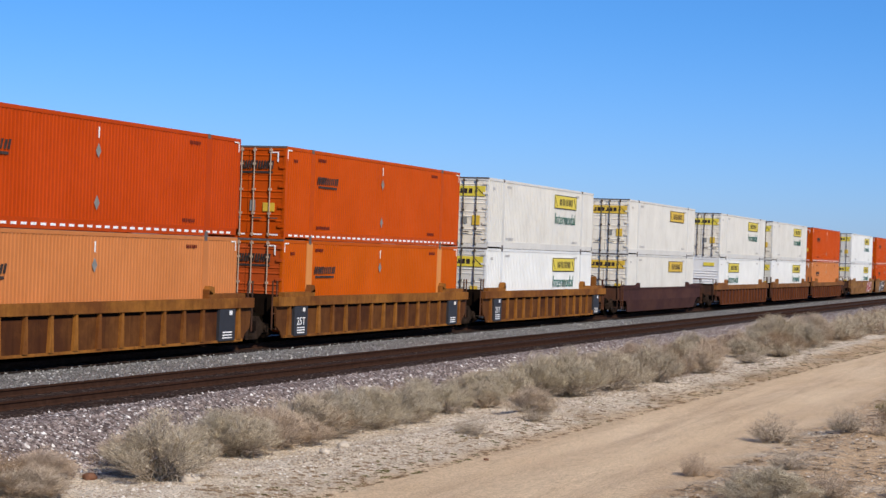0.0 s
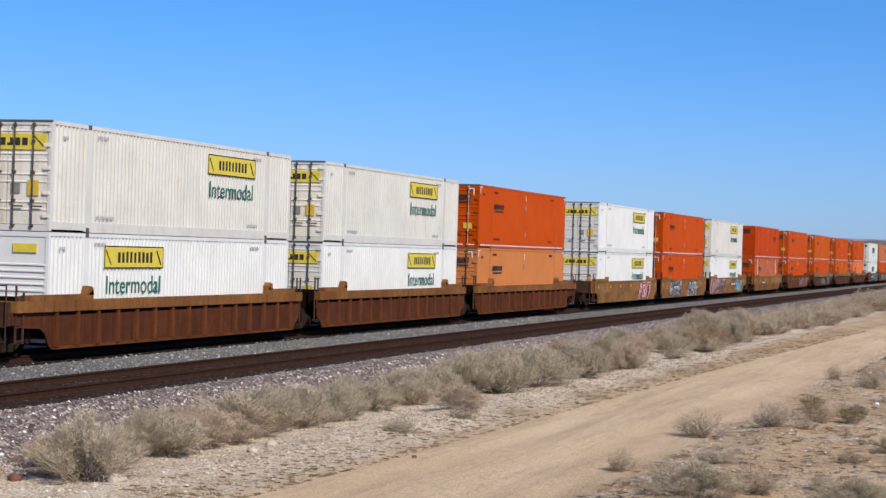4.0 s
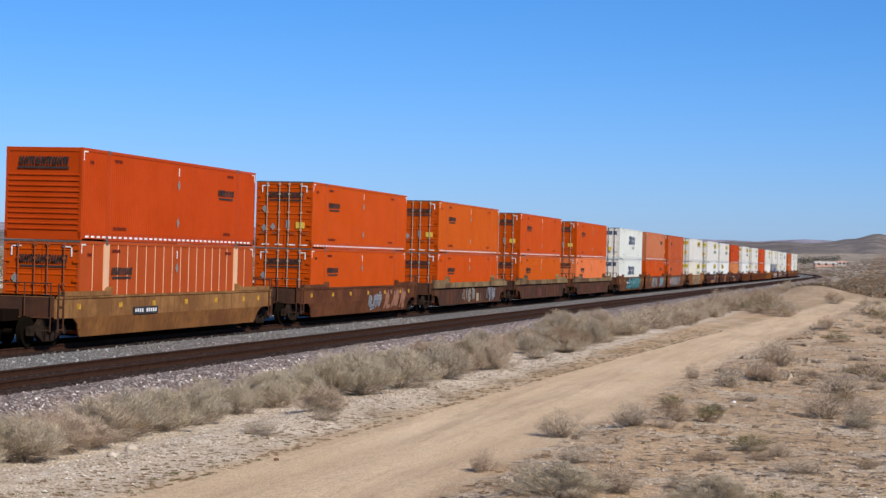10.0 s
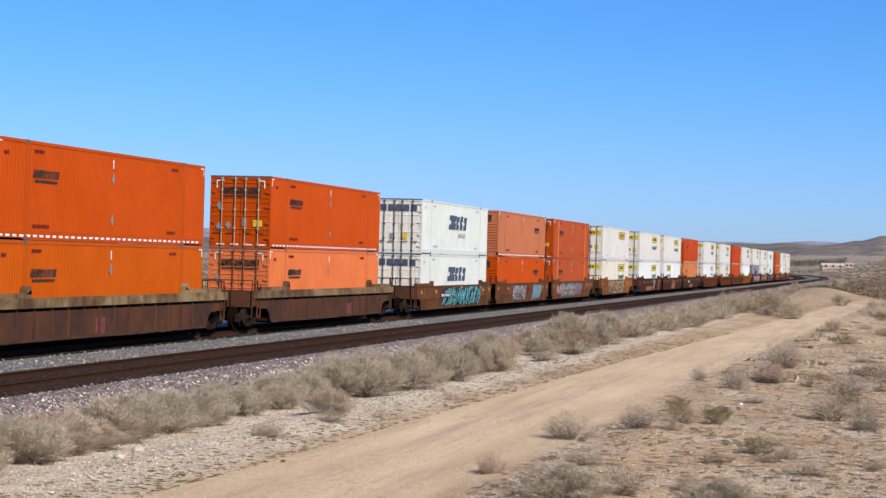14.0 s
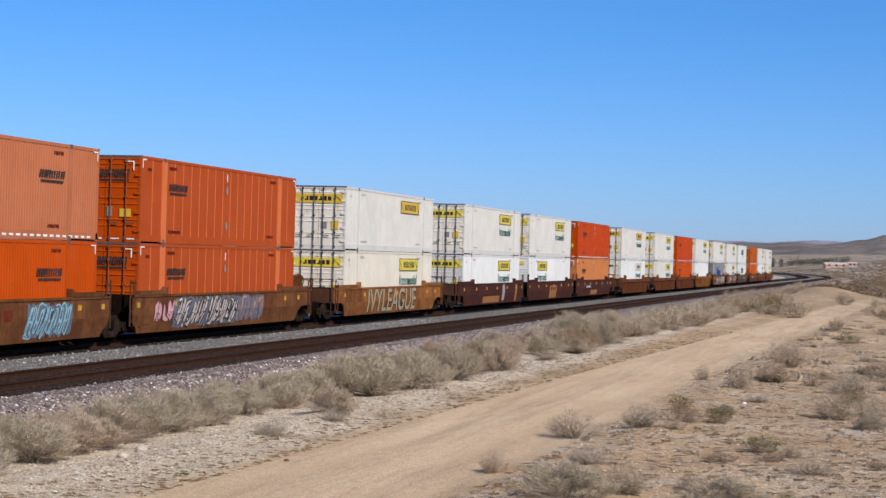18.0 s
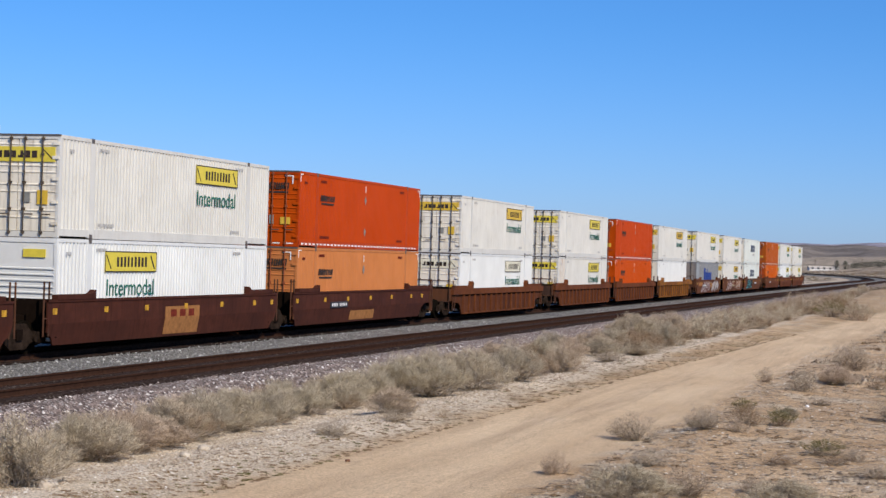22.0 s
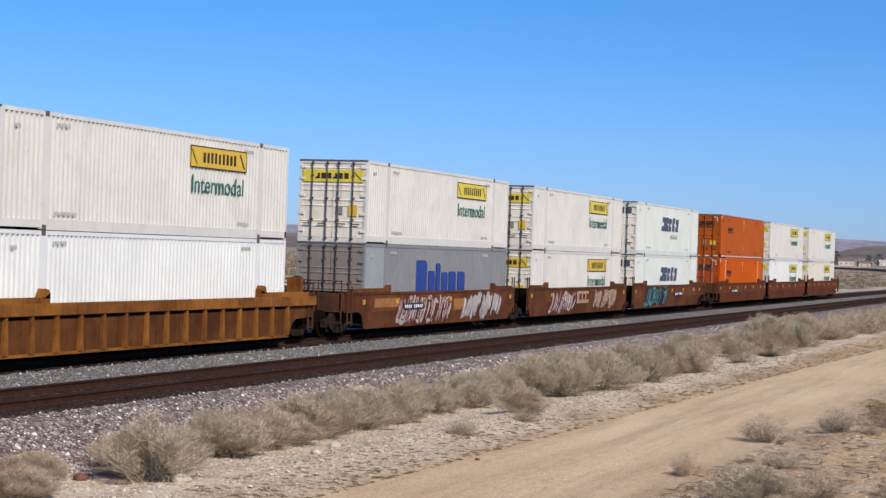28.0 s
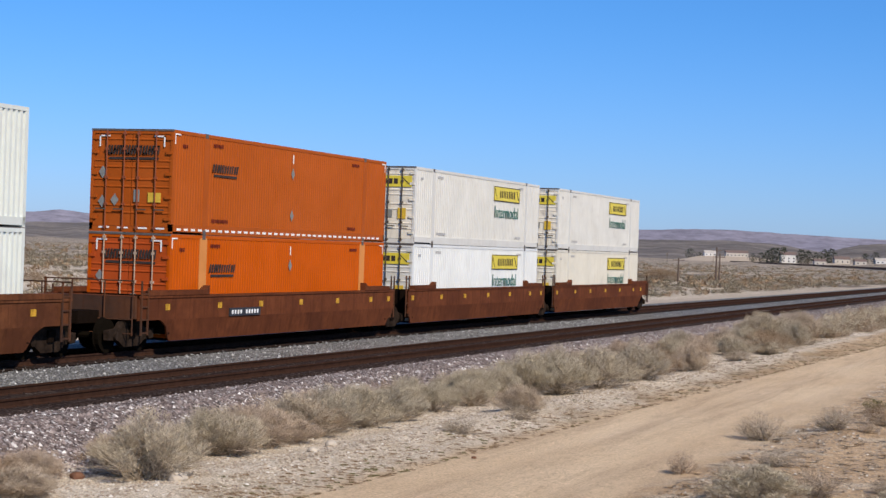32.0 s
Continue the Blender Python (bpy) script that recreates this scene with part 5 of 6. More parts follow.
CAR_AT = [r[0] for r in RIDERS[::3]]
SPRAY = {n: plain("spray_" + n, c, 0.8, 0, 0.25, 0.06) for n, c in dict(
    chalk=(0.42, 0.36, 0.32), white=(0.66, 0.64, 0.61), black=(0.03, 0.03, 0.035), pink=(0.52, 0.30, 0.31), maroon=(0.16, 0.05, 0.05), blue=(0.30, 0.42, 0.50), teal=(0.10, 0.34, 0.36),
    grey=(0.30, 0.29, 0.29), red=(0.42, 0.05, 0.05), olive=(0.30, 0.24, 0.15), tan=(0.34, 0.28, 0.18), mint=(0.42, 0.55, 0.50), primer=(0.30, 0.135, 0.048), slate=(0.12, 0.14, 0.17),
    mauve=(0.27, 0.14, 0.13), sky=(0.22, 0.42, 0.50), yellow=(0.55, 0.42, 0.10)).items()}
def piece(k, x0, x1, z0, z1, fill, line, seed, cells, lean=0.12, shine=None, back=None, bold=1.0):
    graffiti(CAR_AT[k], x0, x1, z0, z1, SPRAY[fill], SPRAY[line], seed, cells, lean, SPRAY.get(shine), SPRAY.get(back), bold, k in (12, 13, 14))


piece(7, 3.2, 6.6, 0.42, 1.5, "red", "white", 11, 4, 0.1, None, "maroon")
piece(8, -5.6, -1.6, 0.40, 1.55, "black", "white", 12, 6, 0.2, "grey", "black", 1.3)
piece(8, 1.2, 4.9, 0.40, 1.5, "black", "white", 13, 6, 0.2, "grey", "black", 1.2)
piece(9, -8.4, -1.4, 0.38, 1.6, "mauve", "black", 14, 11, 0.3, "white", "pink", 0.8)
piece(9, 4.0, 7.2, 0.5, 1.45, "sky", "black", 15, 5, 0.2, "white", "slate", 1.1)
piece(11, 0.6, 3.0, 0.5, 1.3, "slate", "grey", 16, 4, 0.1, "grey")
piece(11, 3.6, 7.8, 0.45, 1.45, "primer", "mauve", 33, 6, 0.3, None, None, 0.6)
piece(12, -2.5, 0.6, 0.5, 1.25, "slate", "olive", 31, 4, 0.1)
piece(12, 4.4, 6.6, 0.45, 1.3, "slate", "grey", 32, 4, 0.1, "grey", None, 0.8)
piece(15, -3.6, 5.6, 0.42, 1.55, "teal", "black", 17, 19, 0.5, "mint", "black", 0.95)
piece(16, -3.6, 0.6, 0.42, 1.52, "chalk", "black", 18, 10, 0.5, "teal", "slate", 0.85)
piece(16, 3.2, 6.0, 0.42, 1.5, "slate", "sky", 28, 6, 0.4, "black", "slate", 0.8)
piece(17, -5.2, 0.8, 0.40, 1.55, "chalk", "black", 19, 14, 0.5, "white", "slate", 0.9)
piece(17, -7.0, -5.5, 0.6, 1.5, "pink", "maroon", 29, 2, 0.2)
piece(17, 1.0, 3.8, 0.5, 1.5, "mauve", "slate", 39, 6, 0.3, "chalk", "slate", 0.9)
sprayed_word(CAR_AT[18], "IVYLEAGUE", -4.6, 4.2, 0.42, 1.53, SPRAY["tan"], SPRAY["black"])
piece(26, -5.0, 0.6, 0.38, 1.5, "chalk", "maroon", 21, 14, 0.3, "maroon", None, 0.9)
piece(26, 2.2, 6.8, 0.40, 1.55, "chalk", "grey", 22, 9, 0.4, "white", None, 0.9)
piece(27, -5.4, -1.2, 0.42, 1.5, "chalk", "maroon", 23, 8, 0.4, "white", None, 0.8)
piece(27, 2.2, 6.4, 0.5, 1.5, "primer", "chalk", 24, 8, 0.3, None, None, 0.7)
piece(28, -5.9, -1.2, 0.40, 1.55, "black", "teal", 25, 5, 0.5, "teal", "black")
for k, (x0, x1, z0, z1, tone) in ((19, (-3.2, 1.4, 0.42, 0.82, "primer")), (19, (2.2, 2.9, 0.5, 1.5, "grey")), (19, (6.2, 6.7, 0.42, 1.5, "primer")), (20, (-1.0, 1.7, 0.42, 1.3, "primer")),
                                 (21, (-2.0, 1.2, 0.42, 0.8, "primer")), (26, (-7.4, -4.9, 1.08, 1.4, "primer")), (27, (-0.85, 1.25, 0.84, 1.42, "tan")), (12, (1.2, 2.0, 0.45, 0.93, "olive")), (12, (2.2, 2.5, 0.45, 0.93, "slate")), (13, (-1.4, -0.7, 0.45, 0.93, "maroon")), (14, (2.4, 3.1, 0.45, 0.93, "maroon")), (26, (1.0, 2.6, 0.85, 1.3, "primer"))):
    for lo, hi in ((z0, min(z1, KNEE)), (max(z0, KNEE), z1)):
        if hi > lo:
            patch = Shape().box(x0, x1, -SIDE - 0.008, -SIDE + 0.002, lo, hi)
            part("paint_patch", patch if k in (12, 13, 14) else lean_in(patch), SPRAY[tone], CAR_AT[k], "patch of touch-up paint")

marks = Shape()
for x in (-0.6, 0.1, 0.8):
    marks.box(x, x + 0.45, -SIDE - 0.014, -SIDE - 0.006, KNEE + 0.02, 1.2)
part("trade_mark", marks, M_REDINK, CAR_AT[20], "dark red blocks on the primer patch")
marks = Shape()
for x in (-0.5, 0.15, 0.8):
    marks.box(x, x + 0.45, -SIDE - 0.016, -SIDE - 0.006, 1.0, 1.3)
for k in (16, 27):
    part("trade_mark", marks, M_REDINK, CAR_AT[k], "faded dark red blocks").location.x = 0.9 if k == 16 else 0.0

# how deep each kind of car body hangs on its trucks
for body, row in zip(CAR_AT, TRAIN):
    drop = {"plum": 0.18, "sooty": 0.06, "russet": 0.08}.get(row[3], 0.16 if CARS[row[3]]["style"] == "ribbed" else 0.10)
    for ob in body.children:
        if ob.name.split(".")[0] not in ("truck", "well_floor", "coupler", "draft_sill", "air_hose", "bulkhead"):
            ob.location.z -= drop

# ---- scrub ----
M_TWIG = island_mat("dry_grey_twig", [(0.0, (0.21, 0.165, 0.12)), (0.55, (0.41, 0.345, 0.265)), (1.0, (0.60, 0.52, 0.42))], 0.85, [(0.0, (1.0, 0.90, 0.82)), (0.5, (1.0, 0.98, 0.94)), (1.0, (0.88, 0.85, 0.82))])
M_SAGE = island_mat("grey_sage_leaf", [(0.0, (0.28, 0.23, 0.175)), (0.5, (0.475, 0.405, 0.31)), (1.0, (0.67, 0.58, 0.455))], 0.85,
                    [(0.0, (1.0, 0.90, 0.85)), (0.3, (1.0, 0.98, 0.93)), (0.7, (0.94, 0.94, 0.87)), (1.0, (0.82, 0.82, 0.80))])
M_FARSAGE = island_mat("dull_olive_brush", [(0.0, (0.13, 0.105, 0.07)), (0.6, (0.23, 0.19, 0.13)), (1.0, (0.34, 0.29, 0.21))])
M_BROWNLEAF = island_mat("brown_dry_leaf", [(0.0, (0.18, 0.115, 0.065)), (0.6, (0.28, 0.19, 0.115)), (1.0, (0.38, 0.28, 0.18))])
M_OLIVE = island_mat("olive_green_leaf", [(0.0, (0.07, 0.065, 0.02)), (0.6, (0.14, 0.125, 0.04)), (1.0, (0.22, 0.19, 0.08))])

M_DEADWOOD = island_mat("dead_dark_twig", [(0.0, (0.10, 0.075, 0.05)), (0.7, (0.21, 0.165, 0.115)), (1.0, (0.34, 0.28, 0.22))])


def bush_meshes(seed, plumes, tips_each, leaf, spread=1.0, thin=1.0, bare=0.38):
    """A shrub one metre wide and one high: stems that fan from the foot and carry plumes of fine upright twigs, bare near the ground."""
    rnd = random.Random(seed)
    wood, tips = Shape(), Shape()

    def sliver(sh, p, d, length, width):
        side = d.cross(Vector((rnd.uniform(-1, 1), rnd.uniform(-1, 1), rnd.uniform(-1, 1)))).normalized() * width
        sh.quad(p - side, p + side, p + d * length)

    for i in range(plumes):
        az, out = i * 2.4 + rnd.uniform(-0.7, 0.7), ((i + 0.5) / plumes) ** 0.6
        tall = (0.98 - 0.56 * out ** 2.0) * rnd.uniform(0.70, 1.04)
        foot = Vector((math.cos(az) * 0.12 * out, math.sin(az) * 0.12 * out, 0))
        reach = 0.46 * out * rnd.uniform(0.75, 1.12)
        knee = Vector((math.cos(az) * reach * 0.8, math.sin(az) * reach * 0.8, tall * 0.38))
        top = Vector((math.cos(az) * reach, math.sin(az) * reach, tall * 0.84))

        def on_stem(u):
            return foot.lerp(knee, u).lerp(knee.lerp(top, u), u)

        for u in range(5):
            p, q = on_stem(u / 5), on_stem((u + 1) / 5)
            sliver(wood, p, (q - p).normalized(), (q - p).length * 1.2, 0.009 - 0.0012 * u)
        # bare grey twigs that arch out low down
        for _ in range(26):
            p = on_stem(rnd.uniform(0.02, 0.6)) + Vector((rnd.gauss(0, 0.03), rnd.gauss(0, 0.03), 0))
            d = Vector((math.cos(az) * out + rnd.gauss(0, 0.5), math.sin(az) * out + rnd.gauss(0, 0.5), rnd.gauss(0.45, 0.4))).normalized()
            sliver(wood, p, d, rnd.uniform(0.10, 0.30), rnd.uniform(0.003, 0.006))
        girth = rnd.uniform(0.075, 0.125) * (1.15 - 0.3 * out)
        full = rnd.uniform(0.55, 1.2)
        for _ in range(int(tips_each * full)):
            u = bare + (1 - bare) * rnd.random() ** 0.6
            k = math.sin(math.pi * (0.10 + 0.78 * (u - bare) / (1 - bare)))
            r = girth * k * rnd.random() ** 0.4
            a, h = rnd.uniform(0, 6.283), rnd.gauss(0, 0.035)
            p = on_stem(u) + Vector((math.cos(a) * r, math.sin(a) * r, h))
            if p.z < 0.03:
                continue
            d = Vector((math.cos(a) * 0.5 + math.cos(az) * 0.3 * out + rnd.gauss(0, 0.32), math.sin(a) * 0.5 + math.sin(az) * 0.3 * out + rnd.gauss(0, 0.32), rnd.gauss(0.75, 0.3))).normalized()
            sliver(tips, p, d, rnd.uniform(0.03, 0.10), rnd.uniform(0.0010, 0.0024) * thin)
    for sh in (wood, tips):
        sh.v = [(x * spread, y * spread, max(z, -0.02)) for x, y, z in sh.v]

    def raw(sh, name, mat):
        me = bpy.data.meshes.new(name)
        me.from_pydata(sh.v, [], sh.f)
        me.materials.append(mat)
        return me
    return raw(wood, "stem", M_TWIG), raw(tips, "foliage", leaf)


BUSHES = {
    "sage": [bush_meshes(k, 26 + 2 * k, 540, M_SAGE, 1.0, 1.0, 0.50) for k in range(7)],
    "grey": [bush_meshes(10 + k, 24, 210, M_TWIG, 1.0, 0.9, 0.3) for k in range(3)],
    "brown": [bush_meshes(20 + k, 22, 220, M_BROWNLEAF) for k in range(2)],
    "olive": [bush_meshes(30 + k, 22, 220, M_OLIVE) for k in range(2)],
}
BUSH_SAYS = {"sage": "rounded grey-green sagebrush, dry twigs at its foot", "grey": "leafless grey desert shrub of thin twigs", "brown": "dry brown desert shrub", "olive": "small olive-green desert shrub"}
brnd = random.Random(77)


FAR_SHRUBS = []


def bush(kind, x, y, tall, wide, group="desert shrubs"):
    if math.hypot(x, y) > 88:
        FAR_SHRUBS.append((kind, x, y, tall, wide))
        return None
    wood, tips = brnd.choice(BUSHES[kind])
    root = tagged(new("shrub"), BUSH_SAYS[kind], "shrub", group)
    part("stem", wood, M_TWIG, root)
    part("foliage", tips, M_SAGE, root)
    root.matrix_basis = Matrix.LocRotScale((x, y, rise(x, y) - 0.02), Euler((0, 0, brnd.uniform(0, 6.28))), (wide * 1.5, wide * 1.5, tall * 1.28))
    return root


for x, y, h, w in ((-14.3, 22.5, 0.45, 0.9), (-13.6, 25.1, 1.0, 1.35), (-14.2, 28.8, 0.83, 1.2), (-14.2, 30.2, 0.87, 1.1), (-14.4, 32.1, 0.86, 1.2), (-14.3, 33.5, 0.87, 1.1), (-14.2, 34.9, 0.8, 1.1),
                   (-14.1, 36.6, 0.78, 1.15), (-14.2, 39.3, 0.7, 1.0), (-14.0, 41.3, 0.67, 0.9), (-14.3, 44.0, 0.85, 1.2)):
    bush("sage", x, y, h, w, "shrubs along the ballast")
for x, y, h, w in ((-14.0, 45.6, 1.09, 1.4), (-13.3, 46.3, 1.18, 1.5), (-12.9, 49.2, 1.17, 1.6), (-12.6, 52.3, 1.15, 1.5), (-13.7, 61.4, 0.96, 1.2), (-13.8, 65.5, 0.92, 1.3), (-14.2, 72.5, 0.9, 1.4),
                   (-14.6, 84.8, 1.32, 2.1), (-13.4, 86.6, 1.34, 2.1), (-12.6, 93.4, 1.3, 2.0), (-12.2, 101.5, 1.25, 1.9)):
    bush("sage", x, y, h, w, "shrubs along the ballast")
for kind, x, y, h, w in (("grey", -12.0, 34.9, 0.38, 0.7), ("sage", -12.3, 39.9, 0.57, 1.0), ("grey", -11.9, 38.6, 0.34, 0.6), ("sage", -12.4, 72.7, 0.56, 1.1), ("grey", -12.3, 66.2, 0.37, 1.0),
                         ("grey", -6.8, 31.6, 0.45, 0.5), ("grey", -6.6, 38.6, 0.62, 0.95), ("grey", -5.4, 40.4, 0.6, 0.75), ("brown", -4.7, 42.4, 0.5, 0.75), ("olive", -4.0, 43.1, 0.48, 0.66),
                         ("grey", -6.1, 59.9, 0.52, 0.46), ("grey", -4.4, 54.3, 0.7, 0.7), ("sage", -3.8, 59.7, 0.64, 1.1), ("grey", -3.9, 68.1, 1.15, 1.25), ("olive", -2.4, 92.2, 0.62, 1.1),
                         ("grey", -1.3, 54.9, 0.76, 1.2)):
    bush(kind, x, y, h, w)
for kind, x, y, h, w in (("grey", -1.4, 46.1, 0.78, 1.0), ("grey", -0.6, 47.4, 0.58, 0.9), ("brown", -2.4, 62.1, 0.3, 0.76), ("grey", -5.3, 32.7, 0.32, 0.75), ("sage", -4.8, 27.9, 0.52, 1.15),
                         ("sage", -2.5, 28.7, 0.44, 1.0), ("grey", -3.2, 30.3, 0.33, 0.42), ("grey", -1.4, 33.5, 0.31, 0.82), ("brown", -0.6, 64.2, 0.59, 1.2), ("sage", -7.5, 136.9, 1.4, 2.5),
                         ("olive", -9.4, 139, 1.3, 2.4), ("sage", -11.5, 147.1, 1.3, 2.6), ("sage", -1.4, 145.7, 1.1, 2.2), ("grey", -4.2, 29.4, 0.54, 0.85), ("sage", -12.8, 118, 1.2, 2.2)):
    bush(kind, x, y, h, w)
# a second, uneven line of shrubs behind the first
for k in range(46):
    y = 22 + k * 1.15 + brnd.uniform(-0.5, 0.5) + (0.022 * k) ** 2 * 6
    bush(brnd.choice(("sage", "sage", "sage", "brown")), -14.7 + brnd.uniform(-0.5, 0.5), y, brnd.uniform(0.45, 0.85), brnd.uniform(0.8, 1.3), "shrubs along the ballast")
# fuller growth where the verge widens
for _ in range(62):
    y = brnd.uniform(50, 150)
    bush(brnd.choice(("sage", "sage", "sage", "grey", "brown")), brnd.uniform(-14.9, -12.4 + (y - 50) * 0.008), y, brnd.uniform(0.55, 1.1), brnd.uniform(1.0, 1.9), "shrubs along the ballast")
# low dry shrubs over the open ground
for _ in range(34):
    y = 26 + 90 * brnd.random() ** 1.2
    m, h = road_middle(y)
    bush(brnd.choice(("grey", "grey", "brown", "sage", "olive")), m + h + 0.9 + brnd.random() * (3.5 + y * 0.07), y, brnd.uniform(0.16, 0.42), brnd.uniform(0.35, 0.8))
# thinner cover further off
for _ in range(70):
    y = brnd.uniform(104, 240)
    x = brnd.uniform(-14.2, -11.5) - max(0, (150 - y) * 0.0)
    bush(brnd.choice(("sage", "sage", "brown")), x, y, brnd.uniform(0.6, 1.2), brnd.uniform(1.0, 2.0), "shrubs along the ballast")
for _ in range(120):
    y = 105 + 230 * brnd.random() ** 1.2
    m, h = road_middle(y)
    x = m + h + 1.0 + brnd.random() * (4 + y * 0.10)
    bush(brnd.choice(("sage", "grey", "grey", "brown", "olive")), x, y, brnd.uniform(0.3, 0.9), brnd.uniform(0.6, 1.6))


def scatter(name, count, place, mesh_pts, mesh_faces, size, mat, label, category, flat=1.0, seed=3):
    """Many small pieces in one mesh."""
    g = np.random.default_rng(seed)
    base = np.array(mesh_pts, float)
    xyz = place(g, count)
    count = len(xyz)
    sc = size[0] + (size[1] - size[0]) * g.random(count) ** 2
    a = g.random(count) * 6.283
    ca, sa = np.cos(a)[:, None], np.sin(a)[:, None]
    jit = 1 + 0.35 * (g.random((count, len(base), 3)) - 0.5) * 2
    p = base[None] * jit * sc[:, None, None]
    px = p[..., 0] * ca - p[..., 1] * sa
    py = p[..., 0] * sa + p[..., 1] * ca
    v = np.stack([px, py, p[..., 2] * flat], -1) + xyz[:, None]
    f = (np.array(mesh_faces)[None] + (np.arange(count) * len(base))[:, None, None]).reshape(-1, 3)
    me = bpy.data.meshes.new(name)
    me.from_pydata(v.reshape(-1, 3).tolist(), [], f.tolist())
    me.materials.append(mat)
    return tagged(new(name, me), label, category, kind="stuff")


OCT_P = [(1, 0, 0), (-1, 0, 0), (0, 1, 0), (0, -1, 0), (0, 0, 0.8), (0, 0, -0.8)]
OCT_F = [(0, 2, 4), (2, 1, 4), (1, 3, 4), (3, 0, 4), (2, 0, 5), (1, 2, 5), (3, 1, 5), (0, 3, 5)]


def on_shoulder(g, n):
    y = 20 + 90 * g.random(n) ** 1.6
    o = g.random(n)
    x = NEAR_X + 1.35 + o * 3.0
    z = np.interp(x - NEAR_X, [1.3, 2.05, 3.35, 4.5], [-0.06, -0.10, -0.60, -0.62])
    return np.stack([x, y, z], -1)


def between(g, n):
    y = 22 + 70 * g.random(n) ** 1.5
    x = NEAR_X - 1.0 - g.random(n) * 4.6
    z = np.interp(-(x - NEAR_X), [1.0, 2.0, 2.7, 6], [-0.05, -0.06, -0.17, -0.19])
    return np.stack([x, y, z], -1)


def verge(g, n):
    y = 20 + 70 * g.random(n) ** 1.5
    x = np.where(g.random(n) < 0.6, -15.4 + 3.9 * g.random(n), -6.4 + 6.5 * g.random(n))
    return np.array([(a, b, rise(a, b)) for a, b in zip(x, y)])


M_GREYCHIP = island_mat("loose_grey_stone", GREY_STOPS)
scatter("ballast_stones", 34000, on_shoulder, OCT_P, OCT_F, (0.018, 0.055), M_STONES, "loose purple-grey ballast stones with white chips", "ballast stones")
scatter("grey_ballast_stones", 9000, between, OCT_P, OCT_F, (0.015, 0.045), M_GREYCHIP, "loose grey ballast stones between the tracks", "ballast stones", seed=5)
scatter("pebbles", 60000, verge, OCT_P, OCT_F, (0.009, 0.042), M_PEBBLES, "pale pebbles on the verges of the dirt road", "pebbles", 0.7, seed=6)



def plain_scrub(g, n):
    r = 230 + 800 * g.random(n) ** 1.6
    a = np.radians(-40 + 44 * g.random(n))
    x, y = r * np.sin(a), r * np.cos(a)
    keep = (x < -37) | (x > -3 + y * 0.001)
    keep &= ~((np.abs(x + 36) < 3) & (y < 500))
    x, y = x[keep], y[keep]
    side = np.where(y > 480, TRAIN_X - (y - 500).clip(0) ** 2 / 3000, TRAIN_X)
    k2 = (np.abs(x - side) > 12)
    return np.array([(a, b, rise(a, b) - 0.05) for a, b in zip(x[k2], y[k2])])


def clump_mesh():
    g = np.random.default_rng(9)
    p, f = [], []
    for i in range(30):
        a = g.random() * 6.28
        r = 0.55 * g.random()
        c = np.array([math.cos(a) * r, math.sin(a) * r, 0.12 + 0.35 * g.random()])
        n = len(p)
        for _ in range(3):
            p.append(tuple(c + (g.random(3) - 0.5) * (0.3, 0.3, 0.42)))
        f.append((n, n + 1, n + 2))
    return p, f


CP, CF = clump_mesh()
scatter("desert_scrub", 9000, plain_scrub, CP, CF, (0.5, 1.4), M_FARSAGE, "low sagebrush scattered over the plain", "scrub", 0.7, seed=12)


def strip_scrub(g, n):
    y = 45 + 330 * g.random(n) ** 1.3
    x = -37.5 - (8 + y * 0.75) * g.random(n) ** 1.3
    return np.array([(a, b, rise(a, b) - 0.03) for a, b in zip(x, y)])


def right_field(g, n):
    y = 60 + 420 * g.random(n) ** 1.4
    m = np.array([road_middle(v)[0] + road_middle(v)[1] for v in y])
    x = m + 0.8 + (3 + y * 0.12) * g.random(n)
    return np.array([(a, b, rise(a, b) - 0.03) for a, b in zip(x, y)])


def litter_field(g, n):
    y = 24 + 90 * g.random(n) ** 1.5
    m = np.array([road_middle(v)[0] + road_middle(v)[1] for v in y])
    x = m + 0.3 + (5 + y * 0.06) * g.random(n)
    return np.array([(a, b, rise(a, b) + 0.01) for a, b in zip(x, y)])


TUFT_P, TUFT_F = [], []
tg = np.random.default_rng(21)
for _ in range(130):
    c = (tg.random(3) - (0.5, 0.5, 0)) * (0.9, 0.9, 0.45)
    k = len(TUFT_P)
    TUFT_P += [tuple(c), tuple(c + (0.03, 0.02, 0)), tuple(c + (tg.random(3) - (0.5, 0.5, 0.1)) * (0.15, 0.15, 0.16))]
    TUFT_F.append((k, k + 1, k + 2))
FINE_P, FINE_F = [], []
for _ in range(230):
    c = (tg.random(3) - (0.5, 0.5, 0)) * (0.9, 0.9, 0.22)
    c[2] *= max(0.1, 1.0 - 2.2 * math.hypot(c[0], c[1]))
    k = len(FINE_P)
    FINE_P += [tuple(c), tuple(c + (0.010, 0.008, 0)), tuple(c + (tg.random(3) - (0.5, 0.5, 0.0)) * (0.2, 0.2, 0.30))]
    FINE_F.append((k, k + 1, k + 2))
scatter("sage_tufts", 2600, strip_scrub, TUFT_P, TUFT_F, (0.5, 1.5), M_FARSAGE, "sagebrush tufts beyond the tracks", "scrub", 0.8, seed=31)
scatter("brown_tufts", 500, strip_scrub, TUFT_P, TUFT_F, (0.5, 1.9), M_BROWNLEAF, "brown weed tufts beyond the tracks", "scrub", 0.8, seed=32)
scatter("field_tufts", 700, right_field, FINE_P, FINE_F, (0.3, 1.1), M_TWIG, "dry grey tufts on the open ground", "scrub", 0.6, seed=33)
